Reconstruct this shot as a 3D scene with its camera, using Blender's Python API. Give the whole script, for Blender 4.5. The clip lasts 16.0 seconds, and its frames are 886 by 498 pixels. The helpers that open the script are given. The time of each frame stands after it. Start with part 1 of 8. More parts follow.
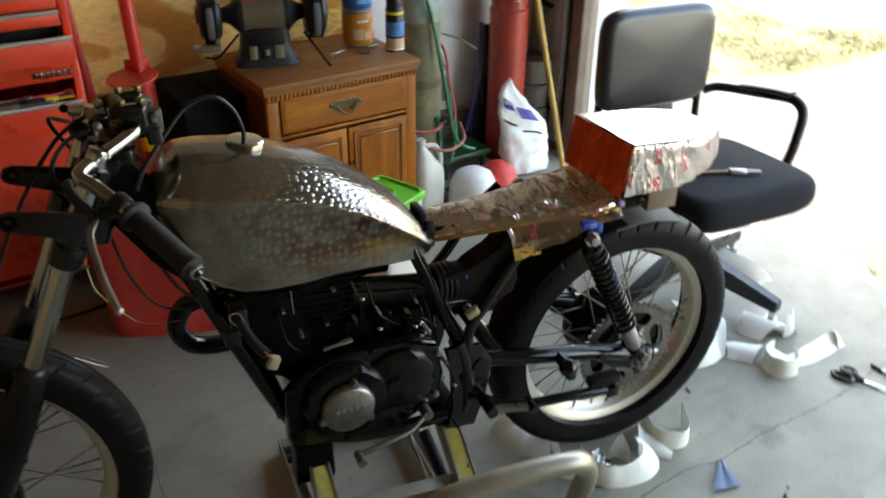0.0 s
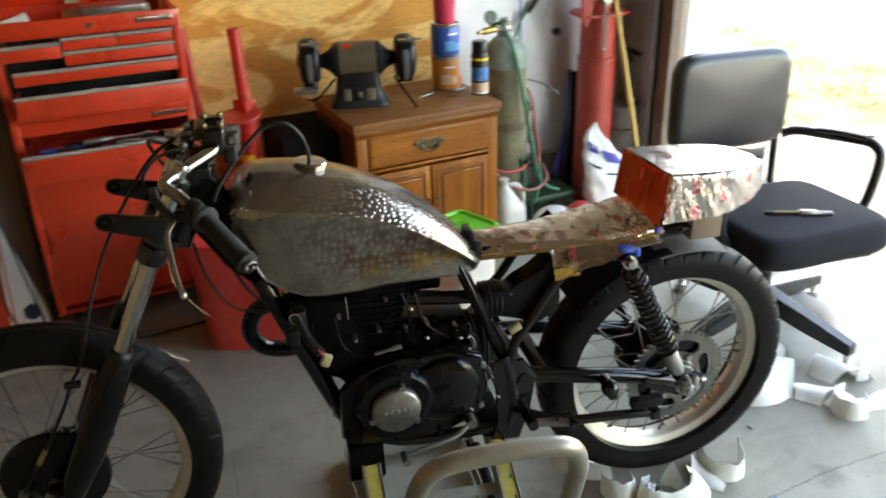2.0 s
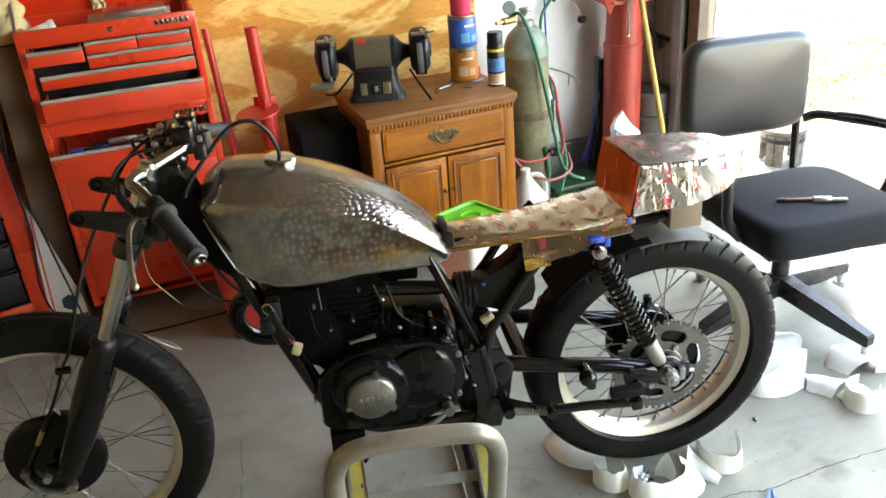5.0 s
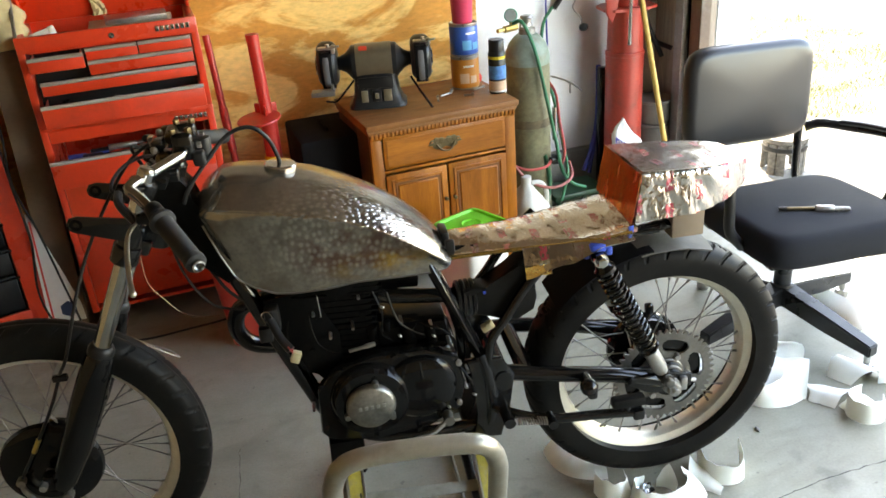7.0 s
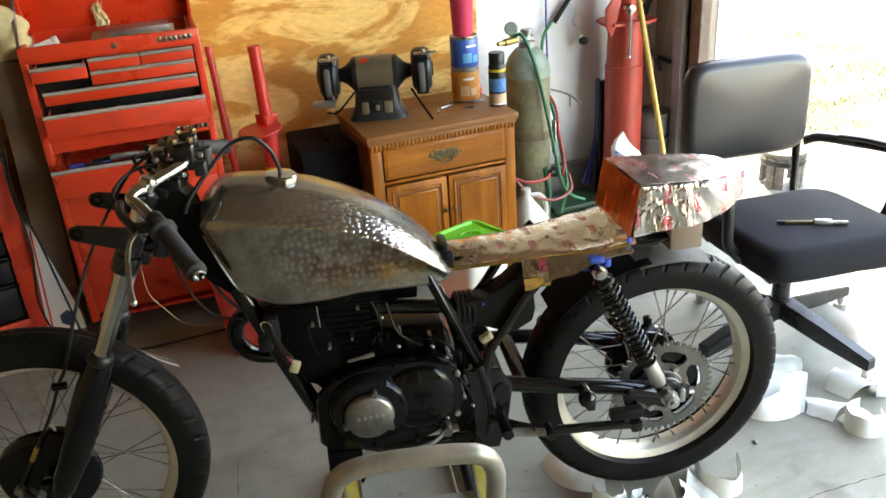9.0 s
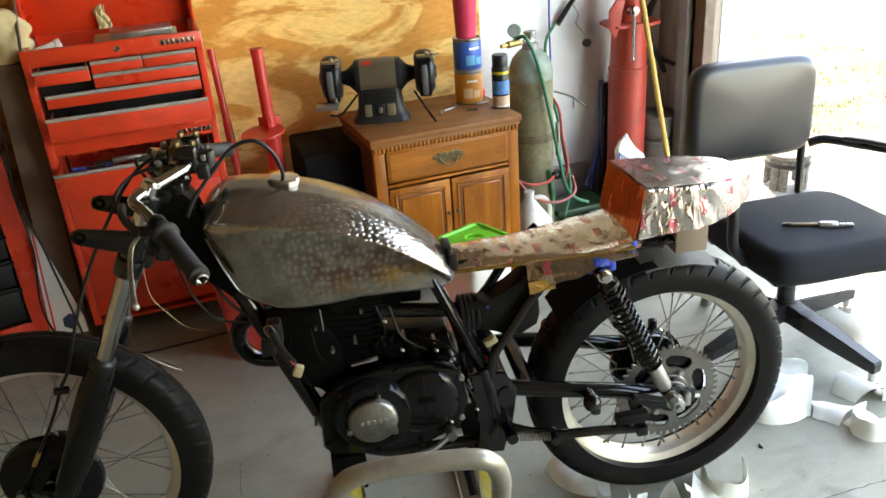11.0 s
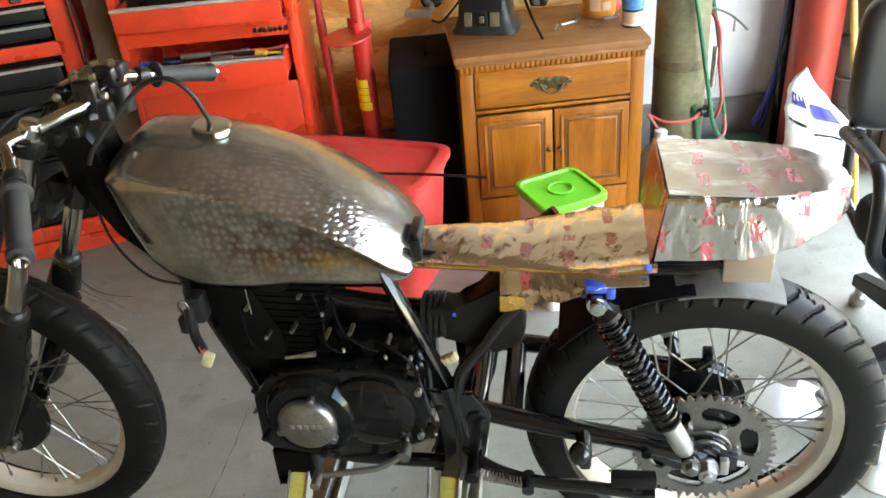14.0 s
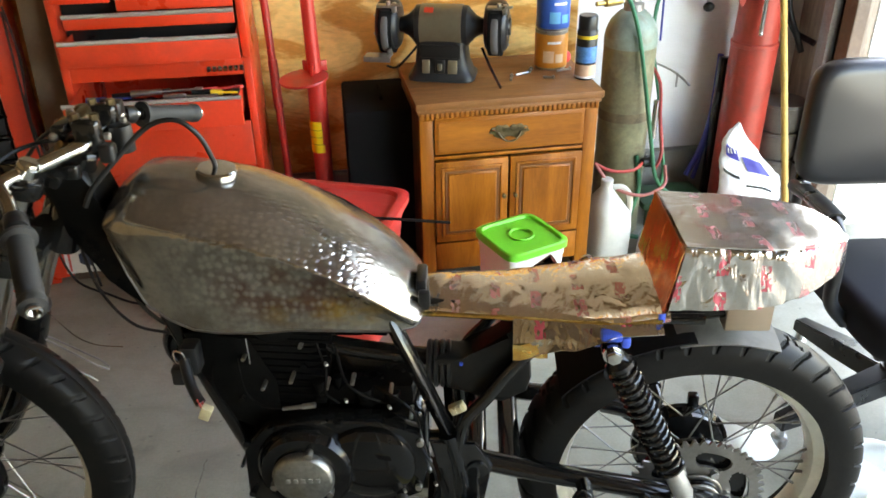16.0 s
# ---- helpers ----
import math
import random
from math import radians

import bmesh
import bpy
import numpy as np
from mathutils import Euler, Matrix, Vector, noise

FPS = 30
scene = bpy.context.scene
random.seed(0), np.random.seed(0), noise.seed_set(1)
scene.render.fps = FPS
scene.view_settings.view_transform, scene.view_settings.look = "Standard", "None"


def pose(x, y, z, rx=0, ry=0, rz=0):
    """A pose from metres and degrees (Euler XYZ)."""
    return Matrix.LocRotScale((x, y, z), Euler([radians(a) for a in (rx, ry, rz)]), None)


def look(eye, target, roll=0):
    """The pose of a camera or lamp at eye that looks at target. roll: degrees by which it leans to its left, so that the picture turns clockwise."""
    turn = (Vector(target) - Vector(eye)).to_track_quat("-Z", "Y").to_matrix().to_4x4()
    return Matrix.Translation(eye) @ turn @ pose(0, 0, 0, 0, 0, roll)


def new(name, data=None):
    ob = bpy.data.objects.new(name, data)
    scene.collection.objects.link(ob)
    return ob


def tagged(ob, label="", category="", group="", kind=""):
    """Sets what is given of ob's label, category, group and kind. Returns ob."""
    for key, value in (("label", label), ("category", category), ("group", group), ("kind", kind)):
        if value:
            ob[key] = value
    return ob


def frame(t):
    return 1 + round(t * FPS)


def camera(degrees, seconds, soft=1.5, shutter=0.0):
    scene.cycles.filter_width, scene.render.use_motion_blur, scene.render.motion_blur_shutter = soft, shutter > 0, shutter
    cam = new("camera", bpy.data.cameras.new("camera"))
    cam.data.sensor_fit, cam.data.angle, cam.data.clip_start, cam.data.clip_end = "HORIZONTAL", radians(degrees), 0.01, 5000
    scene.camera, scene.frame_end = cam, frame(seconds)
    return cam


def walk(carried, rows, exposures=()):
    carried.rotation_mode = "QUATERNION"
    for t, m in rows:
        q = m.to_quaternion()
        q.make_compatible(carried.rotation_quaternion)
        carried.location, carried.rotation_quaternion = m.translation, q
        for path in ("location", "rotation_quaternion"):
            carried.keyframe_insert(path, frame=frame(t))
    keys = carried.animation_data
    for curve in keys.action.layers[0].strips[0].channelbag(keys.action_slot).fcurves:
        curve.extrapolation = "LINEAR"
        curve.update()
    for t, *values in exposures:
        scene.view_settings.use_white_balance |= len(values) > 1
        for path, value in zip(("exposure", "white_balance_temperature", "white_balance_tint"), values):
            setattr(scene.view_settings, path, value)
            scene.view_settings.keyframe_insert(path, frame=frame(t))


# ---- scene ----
cam = camera(56.3, 16.0, soft=1.6, shutter=0.5)
METRES, EYE, TILT, LEAN, TURN = 1.85, 1.53, -29.8, -0.7, -22.6
START_X, START_Y = -0.3265, -1.3827
ROWS = [
    (0.0, 0.0, 0.0, 0.0, 0.0, 0.0, 0.0),
    (0.5, -0.0511, -0.0839, -0.0366, -2.92, 0.54, 8.13),
    (1.0, -0.0522, -0.1048, -0.0467, -3.18, 1.85, 7.73),
    (1.5, -0.0209, -0.0994, -0.0444, -2.03, 3.13, 5.77),
    (2.0, 0.0819, -0.0708, -0.0381, 7.97, 3.42, -2.2),
    (2.5, 0.149, -0.0614, -0.0337, 12.93, 2.01, -4.55),
    (3.0, 0.1748, -0.0694, -0.0331, 15.1, 1.33, -3.6),
    (3.5, 0.1894, -0.0732, -0.0332, 14.83, 1.16, -2.98),
    (4.0, 0.1978, -0.0758, -0.0348, 14.45, 2.07, -2.66),
    (4.5, 0.1998, -0.0717, -0.034, 14.57, 2.28, -2.29),
    (5.0, 0.206, -0.0665, -0.0325, 13.38, 2.5, -2.05),
    (7.5, 0.2045, -0.0598, -0.0319, 13.54, 3.4, -2.43),
    (8.0, 0.2071, -0.0643, -0.0333, 14.78, 3.71, -2.75),
    (8.5, 0.2079, -0.0624, -0.0338, 13.56, 3.88, -2.71),
    (9.0, 0.2057, -0.0643, -0.0332, 13.35, 3.85, -2.61),
    (11.5, 0.2025, -0.0585, -0.0318, 13.69, 4.01, -2.52),
    (12.0, 0.206, -0.051, -0.0291, 14.79, 3.66, -2.45),
    (12.5, 0.1966, 0.0001, -0.0218, 13.65, 0.45, -2.3),
    (13.0, 0.1832, 0.0931, 0.0248, 14.74, 0.12, -0.79),
    (13.5, 0.2342, 0.1655, 0.0572, 19.52, -2.56, -4.44),
    (14.0, 0.3629, 0.2317, 0.1038, 29.28, -5.85, -9.63),
    (14.5, 0.3678, 0.2172, 0.1118, 27.41, -3.92, -9.48),
    (15.0, 0.3395, 0.176, 0.0938, 26.81, -1.91, -12.03),
    (15.5, 0.3092, 0.1625, 0.0859, 24.54, -1.27, -10.64),
    (16.0, 0.2715, 0.1902, 0.0934, 22.13, -1.83, -10.51),
]
EXPOSURES = [(0.0, 3.80, 8650, 10), (0.5, 3.67, 8650, 10), (1.0, 3.55, 8650, 10), (1.5, 3.58, 8650, 10), (2.4, 4.61, 8950, 11), (3.5, 4.71, 9050, 11), (4.5, 4.83, 9050, 11), (5.0, 4.78, 9050, 11), (7.5, 4.54, 9050, 11), (9.0, 4.54, 9050, 11), (11.5, 4.49, 9050, 11), (12.0, 4.46, 9050, 11), (13.0, 4.41, 9050, 11), (14.0, 5.15, 8750, 11), (14.5, 5.15, 8750, 11), (15.0, 5.05, 8750, 11), (15.5, 5.11, 8750, 11), (16.0, 4.81, 8850, 11)]
walk(cam, [(t, pose(START_X, START_Y, EYE, TILT, LEAN, TURN) @ pose(METRES * x, METRES * y, METRES * z, 90 + pitch, roll, yaw)) for t, x, y, z, yaw, pitch, roll in ROWS], EXPOSURES)

# ---- daylight ----
SUN_ELEVATION, SUN_AZIMUTH = radians(58), radians(-7)   # azimuth from +y towards +x
world = bpy.data.worlds.new("daylight")
scene.world = world
world.use_nodes = True
wn = world.node_tree
sky = wn.nodes.new("ShaderNodeTexSky")
sky.sky_type, sky.sun_disc = "NISHITA", False
sky.sun_elevation, sky.sun_rotation = SUN_ELEVATION, SUN_AZIMUTH
wn.links.new(sky.outputs[0], wn.nodes["Background"].inputs[0])
wn.nodes["Background"].inputs[1].default_value = 0.15
sun = new("sun", bpy.data.lights.new("sun", "SUN"))
sun.data.energy, sun.data.angle, sun.data.color = 2.0, radians(0.5), (1.0, 0.97, 0.92)
sun.matrix_world = look((0, 0, 0), (-math.sin(SUN_AZIMUTH) * math.cos(SUN_ELEVATION), -math.cos(SUN_AZIMUTH) * math.cos(SUN_ELEVATION), -math.sin(SUN_ELEVATION)))


# ---- materials ----
def nodes_of(name):
    m = bpy.data.materials.new(name)
    m.use_nodes = True
    return m, m.node_tree, m.node_tree.nodes["Principled BSDF"]


def node(tree, kind, **inputs):
    n = tree.nodes.new(kind)
    for key, value in inputs.items():
        n.inputs[key.replace("_", " ")].default_value = value
    return n


def noise_at(tree, scale, detail=4.0, rough=0.55, stretch=(1, 1, 1), distort=0.0):
    """Noise in object space at a true size: scale is in cells per metre."""
    co = tree.nodes.new("ShaderNodeTexCoord")
    mp = tree.nodes.new("ShaderNodeMapping")
    mp.inputs["Scale"].default_value = stretch
    tree.links.new(co.outputs["Object"], mp.inputs[0])
    n = node(tree, "ShaderNodeTexNoise", Scale=scale, Detail=detail, Roughness=rough, Distortion=distort)
    tree.links.new(mp.outputs[0], n.inputs["Vector"])
    return n


def ramp(tree, source, stops):
    r = tree.nodes.new("ShaderNodeValToRGB")
    el = r.color_ramp.elements
    while len(el) < len(stops):
        el.new(0.5)
    for e, (p, c) in zip(el, stops):
        e.position, e.color = p, (*c, 1) if len(c) == 3 else c
    tree.links.new(source, r.inputs[0])
    return r


def blend(tree, fac, a, b, how="MIX"):
    m = tree.nodes.new("ShaderNodeMix")
    m.data_type, m.blend_type = "RGBA", how
    for src, i in ((fac, 0), (a, 6), (b, 7)):
        if hasattr(src, "is_output"):
            tree.links.new(src, m.inputs[i])
        elif i == 0:
            m.inputs[0].default_value = src
        else:
            m.inputs[i].default_value = (*src, 1)
    return m.outputs[2]


def bump(tree, shader, source, strength=0.2, depth=0.002):
    b = node(tree, "ShaderNodeBump", Strength=strength, Distance=depth)
    tree.links.new(source, b.inputs["Height"])
    tree.links.new(b.outputs[0], shader.inputs["Normal"])


def surface(name, colour, rough=0.5, metal=0.0, vary=0.18, big=6.0, fine=60.0, rough_vary=0.12, relief=0.12, depth=0.0008,
            coat=0.0, stretch=(1, 1, 1), dirt=None, dirt_amount=0.35, random_tint=0.0, shine=0.5):
    """A surface of one material: large uneven patches, fine grain, wear in the gloss, and fine relief."""
    m, t, s = nodes_of(name)
    a = noise_at(t, big, 5, 0.6, stretch)
    b = noise_at(t, fine, 3, 0.6, stretch)
    lo, hi = tuple(c * (1 - vary) for c in colour), tuple(min(1, c * (1 + vary)) for c in colour)
    col = ramp(t, a.outputs[0], [(0.3, lo), (0.7, hi)]).outputs[0]
    grain = ramp(t, b.outputs[0], [(0.3, (1 - vary * 0.7,) * 3), (0.7, (1, 1, 1))]).outputs[0]
    col = blend(t, 1.0, col, grain, "MULTIPLY")
    if dirt:
        d = noise_at(t, big * 1.7, 6, 0.65, stretch, 0.6)
        mask = ramp(t, d.outputs[0], [(0.5, (0, 0, 0)), (0.72, (dirt_amount,) * 3)])
        col = blend(t, mask.outputs[0], col, dirt)
    if random_tint:
        info = t.nodes.new("ShaderNodeObjectInfo")
        r = ramp(t, info.outputs["Random"], [(0, (1 - random_tint,) * 3), (1, (1, 1, 1))])
        col = blend(t, 1.0, col, r.outputs[0], "MULTIPLY")
    t.links.new(col, s.inputs["Base Color"])
    rr = ramp(t, a.outputs[0], [(0.3, (max(0.03, rough - rough_vary),) * 3), (0.7, (min(1, rough + rough_vary),) * 3)])
    t.links.new(rr.outputs[0], s.inputs["Roughness"])
    s.inputs["Metallic"].default_value = metal
    s.inputs["Specular IOR Level"].default_value = shine
    s.inputs["Coat Weight"].default_value = coat
    s.inputs["Coat Roughness"].default_value = 0.15
    if relief:
        bump(t, s, b.outputs[0], relief, depth)
    return m


def concrete(name, colour, stain, crackle=0.5):
    m, t, s = nodes_of(name)
    big = noise_at(t, 1.3, 6, 0.62)
    mid = noise_at(t, 9, 5, 0.6)
    fine = noise_at(t, 140, 3, 0.6)
    spots = noise_at(t, 7.0, 3, 0.5)
    col = ramp(t, big.outputs[0], [(0.3, tuple(c * 0.76 for c in colour)), (0.7, tuple(c * 1.16 for c in colour))]).outputs[0]
    col = blend(t, ramp(t, mid.outputs[0], [(0.42, (0, 0, 0)), (0.7, (0.35,) * 3)]).outputs[0], col, tuple(c * 0.75 for c in colour))
    col = blend(t, ramp(t, spots.outputs[0], [(0.62, (0, 0, 0)), (0.72, (crackle,) * 3)]).outputs[0], col, stain)
    col = blend(t, 1.0, col, ramp(t, fine.outputs[0], [(0.3, (0.86,) * 3), (0.65, (1, 1, 1))]).outputs[0], "MULTIPLY")
    specks = noise_at(t, 38, 2, 0.5)
    col = blend(t, ramp(t, specks.outputs[0], [(0.7, (0, 0, 0)), (0.74, (0.55,) * 3)]).outputs[0], col, tuple(c * 0.35 for c in colour))
    smear = noise_at(t, 3.2, 5, 0.65, (1, 2.2, 1), 0.8)
    col = blend(t, ramp(t, smear.outputs[0], [(0.5, (0, 0, 0)), (0.75, (0.45,) * 3)]).outputs[0], col, stain)
    t.links.new(col, s.inputs["Base Color"])
    t.links.new(ramp(t, mid.outputs[0], [(0.3, (0.5,) * 3), (0.7, (0.78,) * 3)]).outputs[0], s.inputs["Roughness"])
    bump(t, s, fine.outputs[0], 0.25, 0.0012)
    return m


def wood(name, light, dark, along="X", scale=3.0, rough=0.5, contrast=(0.35, 0.68), stretch=8.0, swirl=1.5, coat=0.0, relief=0.1):
    m, t, s = nodes_of(name)
    st = tuple(1.0 if ax == along else stretch for ax in "XYZ")
    g = noise_at(t, scale, 6, 0.62, st, swirl)
    f = noise_at(t, scale * 14, 3, 0.6, st)
    col = ramp(t, g.outputs[0], [(contrast[0], dark), (contrast[1], light)]).outputs[0]
    col = blend(t, 1.0, col, ramp(t, f.outputs[0], [(0.3, (0.8,) * 3), (0.65, (1, 1, 1))]).outputs[0], "MULTIPLY")
    wear = noise_at(t, 5, 5, 0.7)
    col = blend(t, ramp(t, wear.outputs[0], [(0.55, (0, 0, 0)), (0.8, (0.3,) * 3)]).outputs[0], col, tuple(c * 0.6 for c in dark))
    t.links.new(col, s.inputs["Base Color"])
    t.links.new(ramp(t, wear.outputs[0], [(0.3, (rough - 0.1,) * 3), (0.7, (rough + 0.15,) * 3)]).outputs[0], s.inputs["Roughness"])
    s.inputs["Coat Weight"].default_value = coat
    s.inputs["Specular IOR Level"].default_value = 0.25
    bump(t, s, f.outputs[0], relief, 0.0008)
    return m


def ridges(t, scale, stretch=(1, 1, 1), distort=1.0):
    """Sharp creases: the folds of a noise field."""
    n = noise_at(t, scale, 2, 0.5, stretch, distort)
    m = t.nodes.new("ShaderNodeMath")
    m.operation = "SUBTRACT"
    m.inputs[1].default_value = 0.5
    t.links.new(n.outputs[0], m.inputs[0])
    a = t.nodes.new("ShaderNodeMath")
    a.operation = "ABSOLUTE"
    t.links.new(m.outputs[0], a.inputs[0])
    return a.outputs[0]


def plan_coords(t):
    """Object x, and the way up the near side and over the top (z + y), as a flat pair."""
    co = t.nodes.new("ShaderNodeTexCoord")
    sp = t.nodes.new("ShaderNodeSeparateXYZ")
    t.links.new(co.outputs["Object"], sp.inputs[0])
    return sp.outputs[0], maths(t, "ADD", sp.outputs[1], sp.outputs[2])


def maths(t, op, a, b=0.0, c=0.0):
    m = t.nodes.new("ShaderNodeMath")
    m.operation = op
    for i, v in enumerate((a, b, c)):
        if hasattr(v, "is_output"):
            t.links.new(v, m.inputs[i])
        else:
            m.inputs[i].default_value = v
    return m.outputs[0]


def bare_steel(name):
    """Sanded fuel tank: bare steel with blotches, stripped-paint stains (one also shades the flank), rows of small
    dimples with glints put into the colour, and fine scratches.
    """
    m, t, s = nodes_of(name)
    big = noise_at(t, 7, 6, 0.62, (1, 1, 1), 0.5)
    mid = noise_at(t, 26, 4, 0.6)
    fine = noise_at(t, 130, 3, 0.6)
    scratch = noise_at(t, 60, 3, 0.6, (1, 8, 8))
    u, w = plan_coords(t)
    flat = t.nodes.new("ShaderNodeCombineXYZ")
    t.links.new(u, flat.inputs[0])
    t.links.new(w, flat.inputs[1])
    v = t.nodes.new("ShaderNodeTexVoronoi")
    v.voronoi_dimensions = "2D"
    v.inputs["Scale"].default_value, v.inputs["Randomness"].default_value = 66, 0.62
    t.links.new(flat.outputs[0], v.inputs["Vector"])
    col = ramp(t, big.outputs[0], [(0.32, (0.17, 0.152, 0.127)), (0.5, (0.29, 0.265, 0.228)), (0.72, (0.44, 0.41, 0.36))]).outputs[0]
    col = blend(t, ramp(t, mid.outputs[0], [(0.48, (0, 0, 0)), (0.66, (0.5,) * 3)]).outputs[0], col, (0.15, 0.128, 0.1))
    col = blend(t, ramp(t, fine.outputs[0], [(0.5, (0, 0, 0)), (0.68, (0.35,) * 3)]).outputs[0], col, (0.14, 0.12, 0.095))

    def patch(centre, size, inner, outer):
        """An oval stained or dented area on the flank."""
        cc = t.nodes.new("ShaderNodeTexCoord")
        mp = t.nodes.new("ShaderNodeMapping")
        mp.vector_type = "TEXTURE"
        mp.inputs["Location"].default_value, mp.inputs["Scale"].default_value = centre, size
        t.links.new(cc.outputs["Object"], mp.inputs[0])
        g = t.nodes.new("ShaderNodeTexGradient")
        g.gradient_type = "SPHERICAL"
        t.links.new(mp.outputs[0], g.inputs[0])
        return ramp(t, g.outputs["Fac"], [(outer, (0, 0, 0)), (inner, (1, 1, 1))]).outputs[0]

    ochre = noise_at(t, 16, 3, 0.5, (0.8, 0.4, 1.6))
    col = blend(t, blend(t, 1.0, ramp(t, ochre.outputs[0], [(0.42, (0, 0, 0)), (0.56, (0.8,) * 3)]).outputs[0], patch((0.06, -0.13, 0.772), (0.15, 0.2, 0.04), 0.6, 0.1), "MULTIPLY"), col, (0.5, 0.29, 0.04))
    # brown-red paint remnants, spread wider and darker to paint shade on the flank
    red = noise_at(t, 30, 3, 0.5)
    col = blend(t, blend(t, 1.0, ramp(t, red.outputs[0], [(0.38, (0, 0, 0)), (0.58, (0.75,) * 3)]).outputs[0], patch((0.0, -0.13, 0.81), (0.2, 0.2, 0.085), 0.6, 0.1), "MULTIPLY"), col, (0.15, 0.065, 0.048))
    rust = noise_at(t, 10, 4, 0.6, (1, 1, 2.2))
    col = blend(t, ramp(t, rust.outputs[0], [(0.56, (0, 0, 0)), (0.7, (0.3,) * 3)]).outputs[0], col, (0.17, 0.1, 0.06))
    domes = ramp(t, v.outputs["Distance"], [(0.0, (1, 1, 1)), (0.2, (0.8,) * 3), (0.42, (0, 0, 0))]).outputs[0]
    where = ramp(t, noise_at(t, 11, 3, 0.6).outputs[0], [(0.36, (0.35,) * 3), (0.56, (1, 1, 1))]).outputs[0]
    zone = blend(t, 1.0, patch((0.01, -0.13, 0.835), (0.23, 0.16, 0.11), 0.45, 0.0), patch((-0.01, -0.1, 0.9), (0.24, 0.1, 0.07), 0.5, 0.0), "LIGHTEN")
    dents = blend(t, 1.0, domes, blend(t, 1.0, where, zone, "MULTIPLY"), "MULTIPLY")
    # pale dots on the dimples: their highlights painted into the colour
    col = blend(t, blend(t, 1.0, dents, (0.4, 0.4, 0.4), "MULTIPLY"), col, (0.64, 0.6, 0.54))
    t.links.new(col, s.inputs["Base Color"])
    s.inputs["Metallic"].default_value = 0.9
    t.links.new(ramp(t, mid.outputs[0], [(0.35, (0.13,) * 3), (0.65, (0.25,) * 3)]).outputs[0], s.inputs["Roughness"])
    b0 = node(t, "ShaderNodeBump", Strength=0.12, Distance=0.003)
    t.links.new(mid.outputs[0], b0.inputs["Height"])
    b1 = node(t, "ShaderNodeBump", Strength=0.7, Distance=0.0014)
    t.links.new(dents, b1.inputs["Height"])
    t.links.new(b0.outputs[0], b1.inputs["Normal"])
    b2 = node(t, "ShaderNodeBump", Strength=0.15, Distance=0.0006)
    t.links.new(blend(t, 0.5, fine.outputs[0], scratch.outputs[0]), b2.inputs["Height"])
    t.links.new(b1.outputs[0], b2.inputs["Normal"])
    t.links.new(b2.outputs[0], s.inputs["Normal"])
    return m


def foil(name, tint, print_colour, prints=0.5, crinkle=0.9, metal=0.92, across=(1, 1, 1), rough=0.2, folds=14, soft=0.4):
    """Wrinkled wrapping film printed with columns of short worn marks."""
    m, t, s = nodes_of(name)
    u, w = plan_coords(t)
    wob = noise_at(t, 9, 2, 0.5)
    uu = maths(t, "ADD", maths(t, "MULTIPLY", u, 15.0), maths(t, "MULTIPLY", wob.outputs[0], 0.35))
    col_no = maths(t, "FLOOR", uu)
    fu = maths(t, "FRACT", uu)
    fv = maths(t, "FRACT", maths(t, "ADD", maths(t, "MULTIPLY", w, 13.0), maths(t, "MULTIPLY", col_no, 0.37)))
    inside = maths(t, "MULTIPLY", maths(t, "LESS_THAN", fu, 0.26), maths(t, "LESS_THAN", fv, 0.62))
    letters = noise_at(t, 120, 2, 0.5, (1.6, 0.8, 0.8))
    worn = noise_at(t, 22, 2, 0.5)
    ink = blend(t, 1.0, ramp(t, letters.outputs[0], [(0.43, (0, 0, 0)), (0.47, (1, 1, 1))]).outputs[0], ramp(t, worn.outputs[0], [(0.36, (0.1,) * 3), (0.5, (1, 1, 1))]).outputs[0], "MULTIPLY")
    amount = maths(t, "MULTIPLY", maths(t, "MULTIPLY", inside, ink), prints)
    n = noise_at(t, 18, 6, 0.7, (1, 1, 1), 1.2)
    base = ramp(t, n.outputs[0], [(0.3, tuple(c * 0.78 for c in tint)), (0.7, tint)]).outputs[0]
    t.links.new(blend(t, amount, base, print_colour), s.inputs["Base Color"])
    t.links.new(maths(t, "MULTIPLY_ADD", amount, -0.7, metal), s.inputs["Metallic"])
    s.inputs["Roughness"].default_value = rough
    b0 = node(t, "ShaderNodeBump", Strength=soft, Distance=0.012)
    t.links.new(noise_at(t, 24, 2, 0.5, across, 0.4).outputs[0], b0.inputs["Height"])
    b1 = node(t, "ShaderNodeBump", Strength=crinkle * 0.5, Distance=0.02)
    t.links.new(ridges(t, folds, across, 0.5), b1.inputs["Height"])
    t.links.new(b0.outputs[0], b1.inputs["Normal"])
    b2 = node(t, "ShaderNodeBump", Strength=crinkle * 0.45, Distance=0.006)
    t.links.new(ridges(t, folds * 2.7, across, 0.6), b2.inputs["Height"])
    t.links.new(b1.outputs[0], b2.inputs["Normal"])
    t.links.new(b2.outputs[0], s.inputs["Normal"])
    return m


CONCRETE = concrete("garage_concrete", (0.305, 0.288, 0.222), (0.13, 0.12, 0.09))
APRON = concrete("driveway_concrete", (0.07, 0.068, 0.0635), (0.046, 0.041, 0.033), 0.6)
STEM = concrete("stem_wall_concrete", (0.3, 0.29, 0.27), (0.2, 0.2, 0.19))
PLYWOOD = wood("plywood", (0.92, 0.57, 0.195), (0.66, 0.28, 0.055), "X", 2.3, 0.55, (0.46, 0.53), 2.6, 0.9)
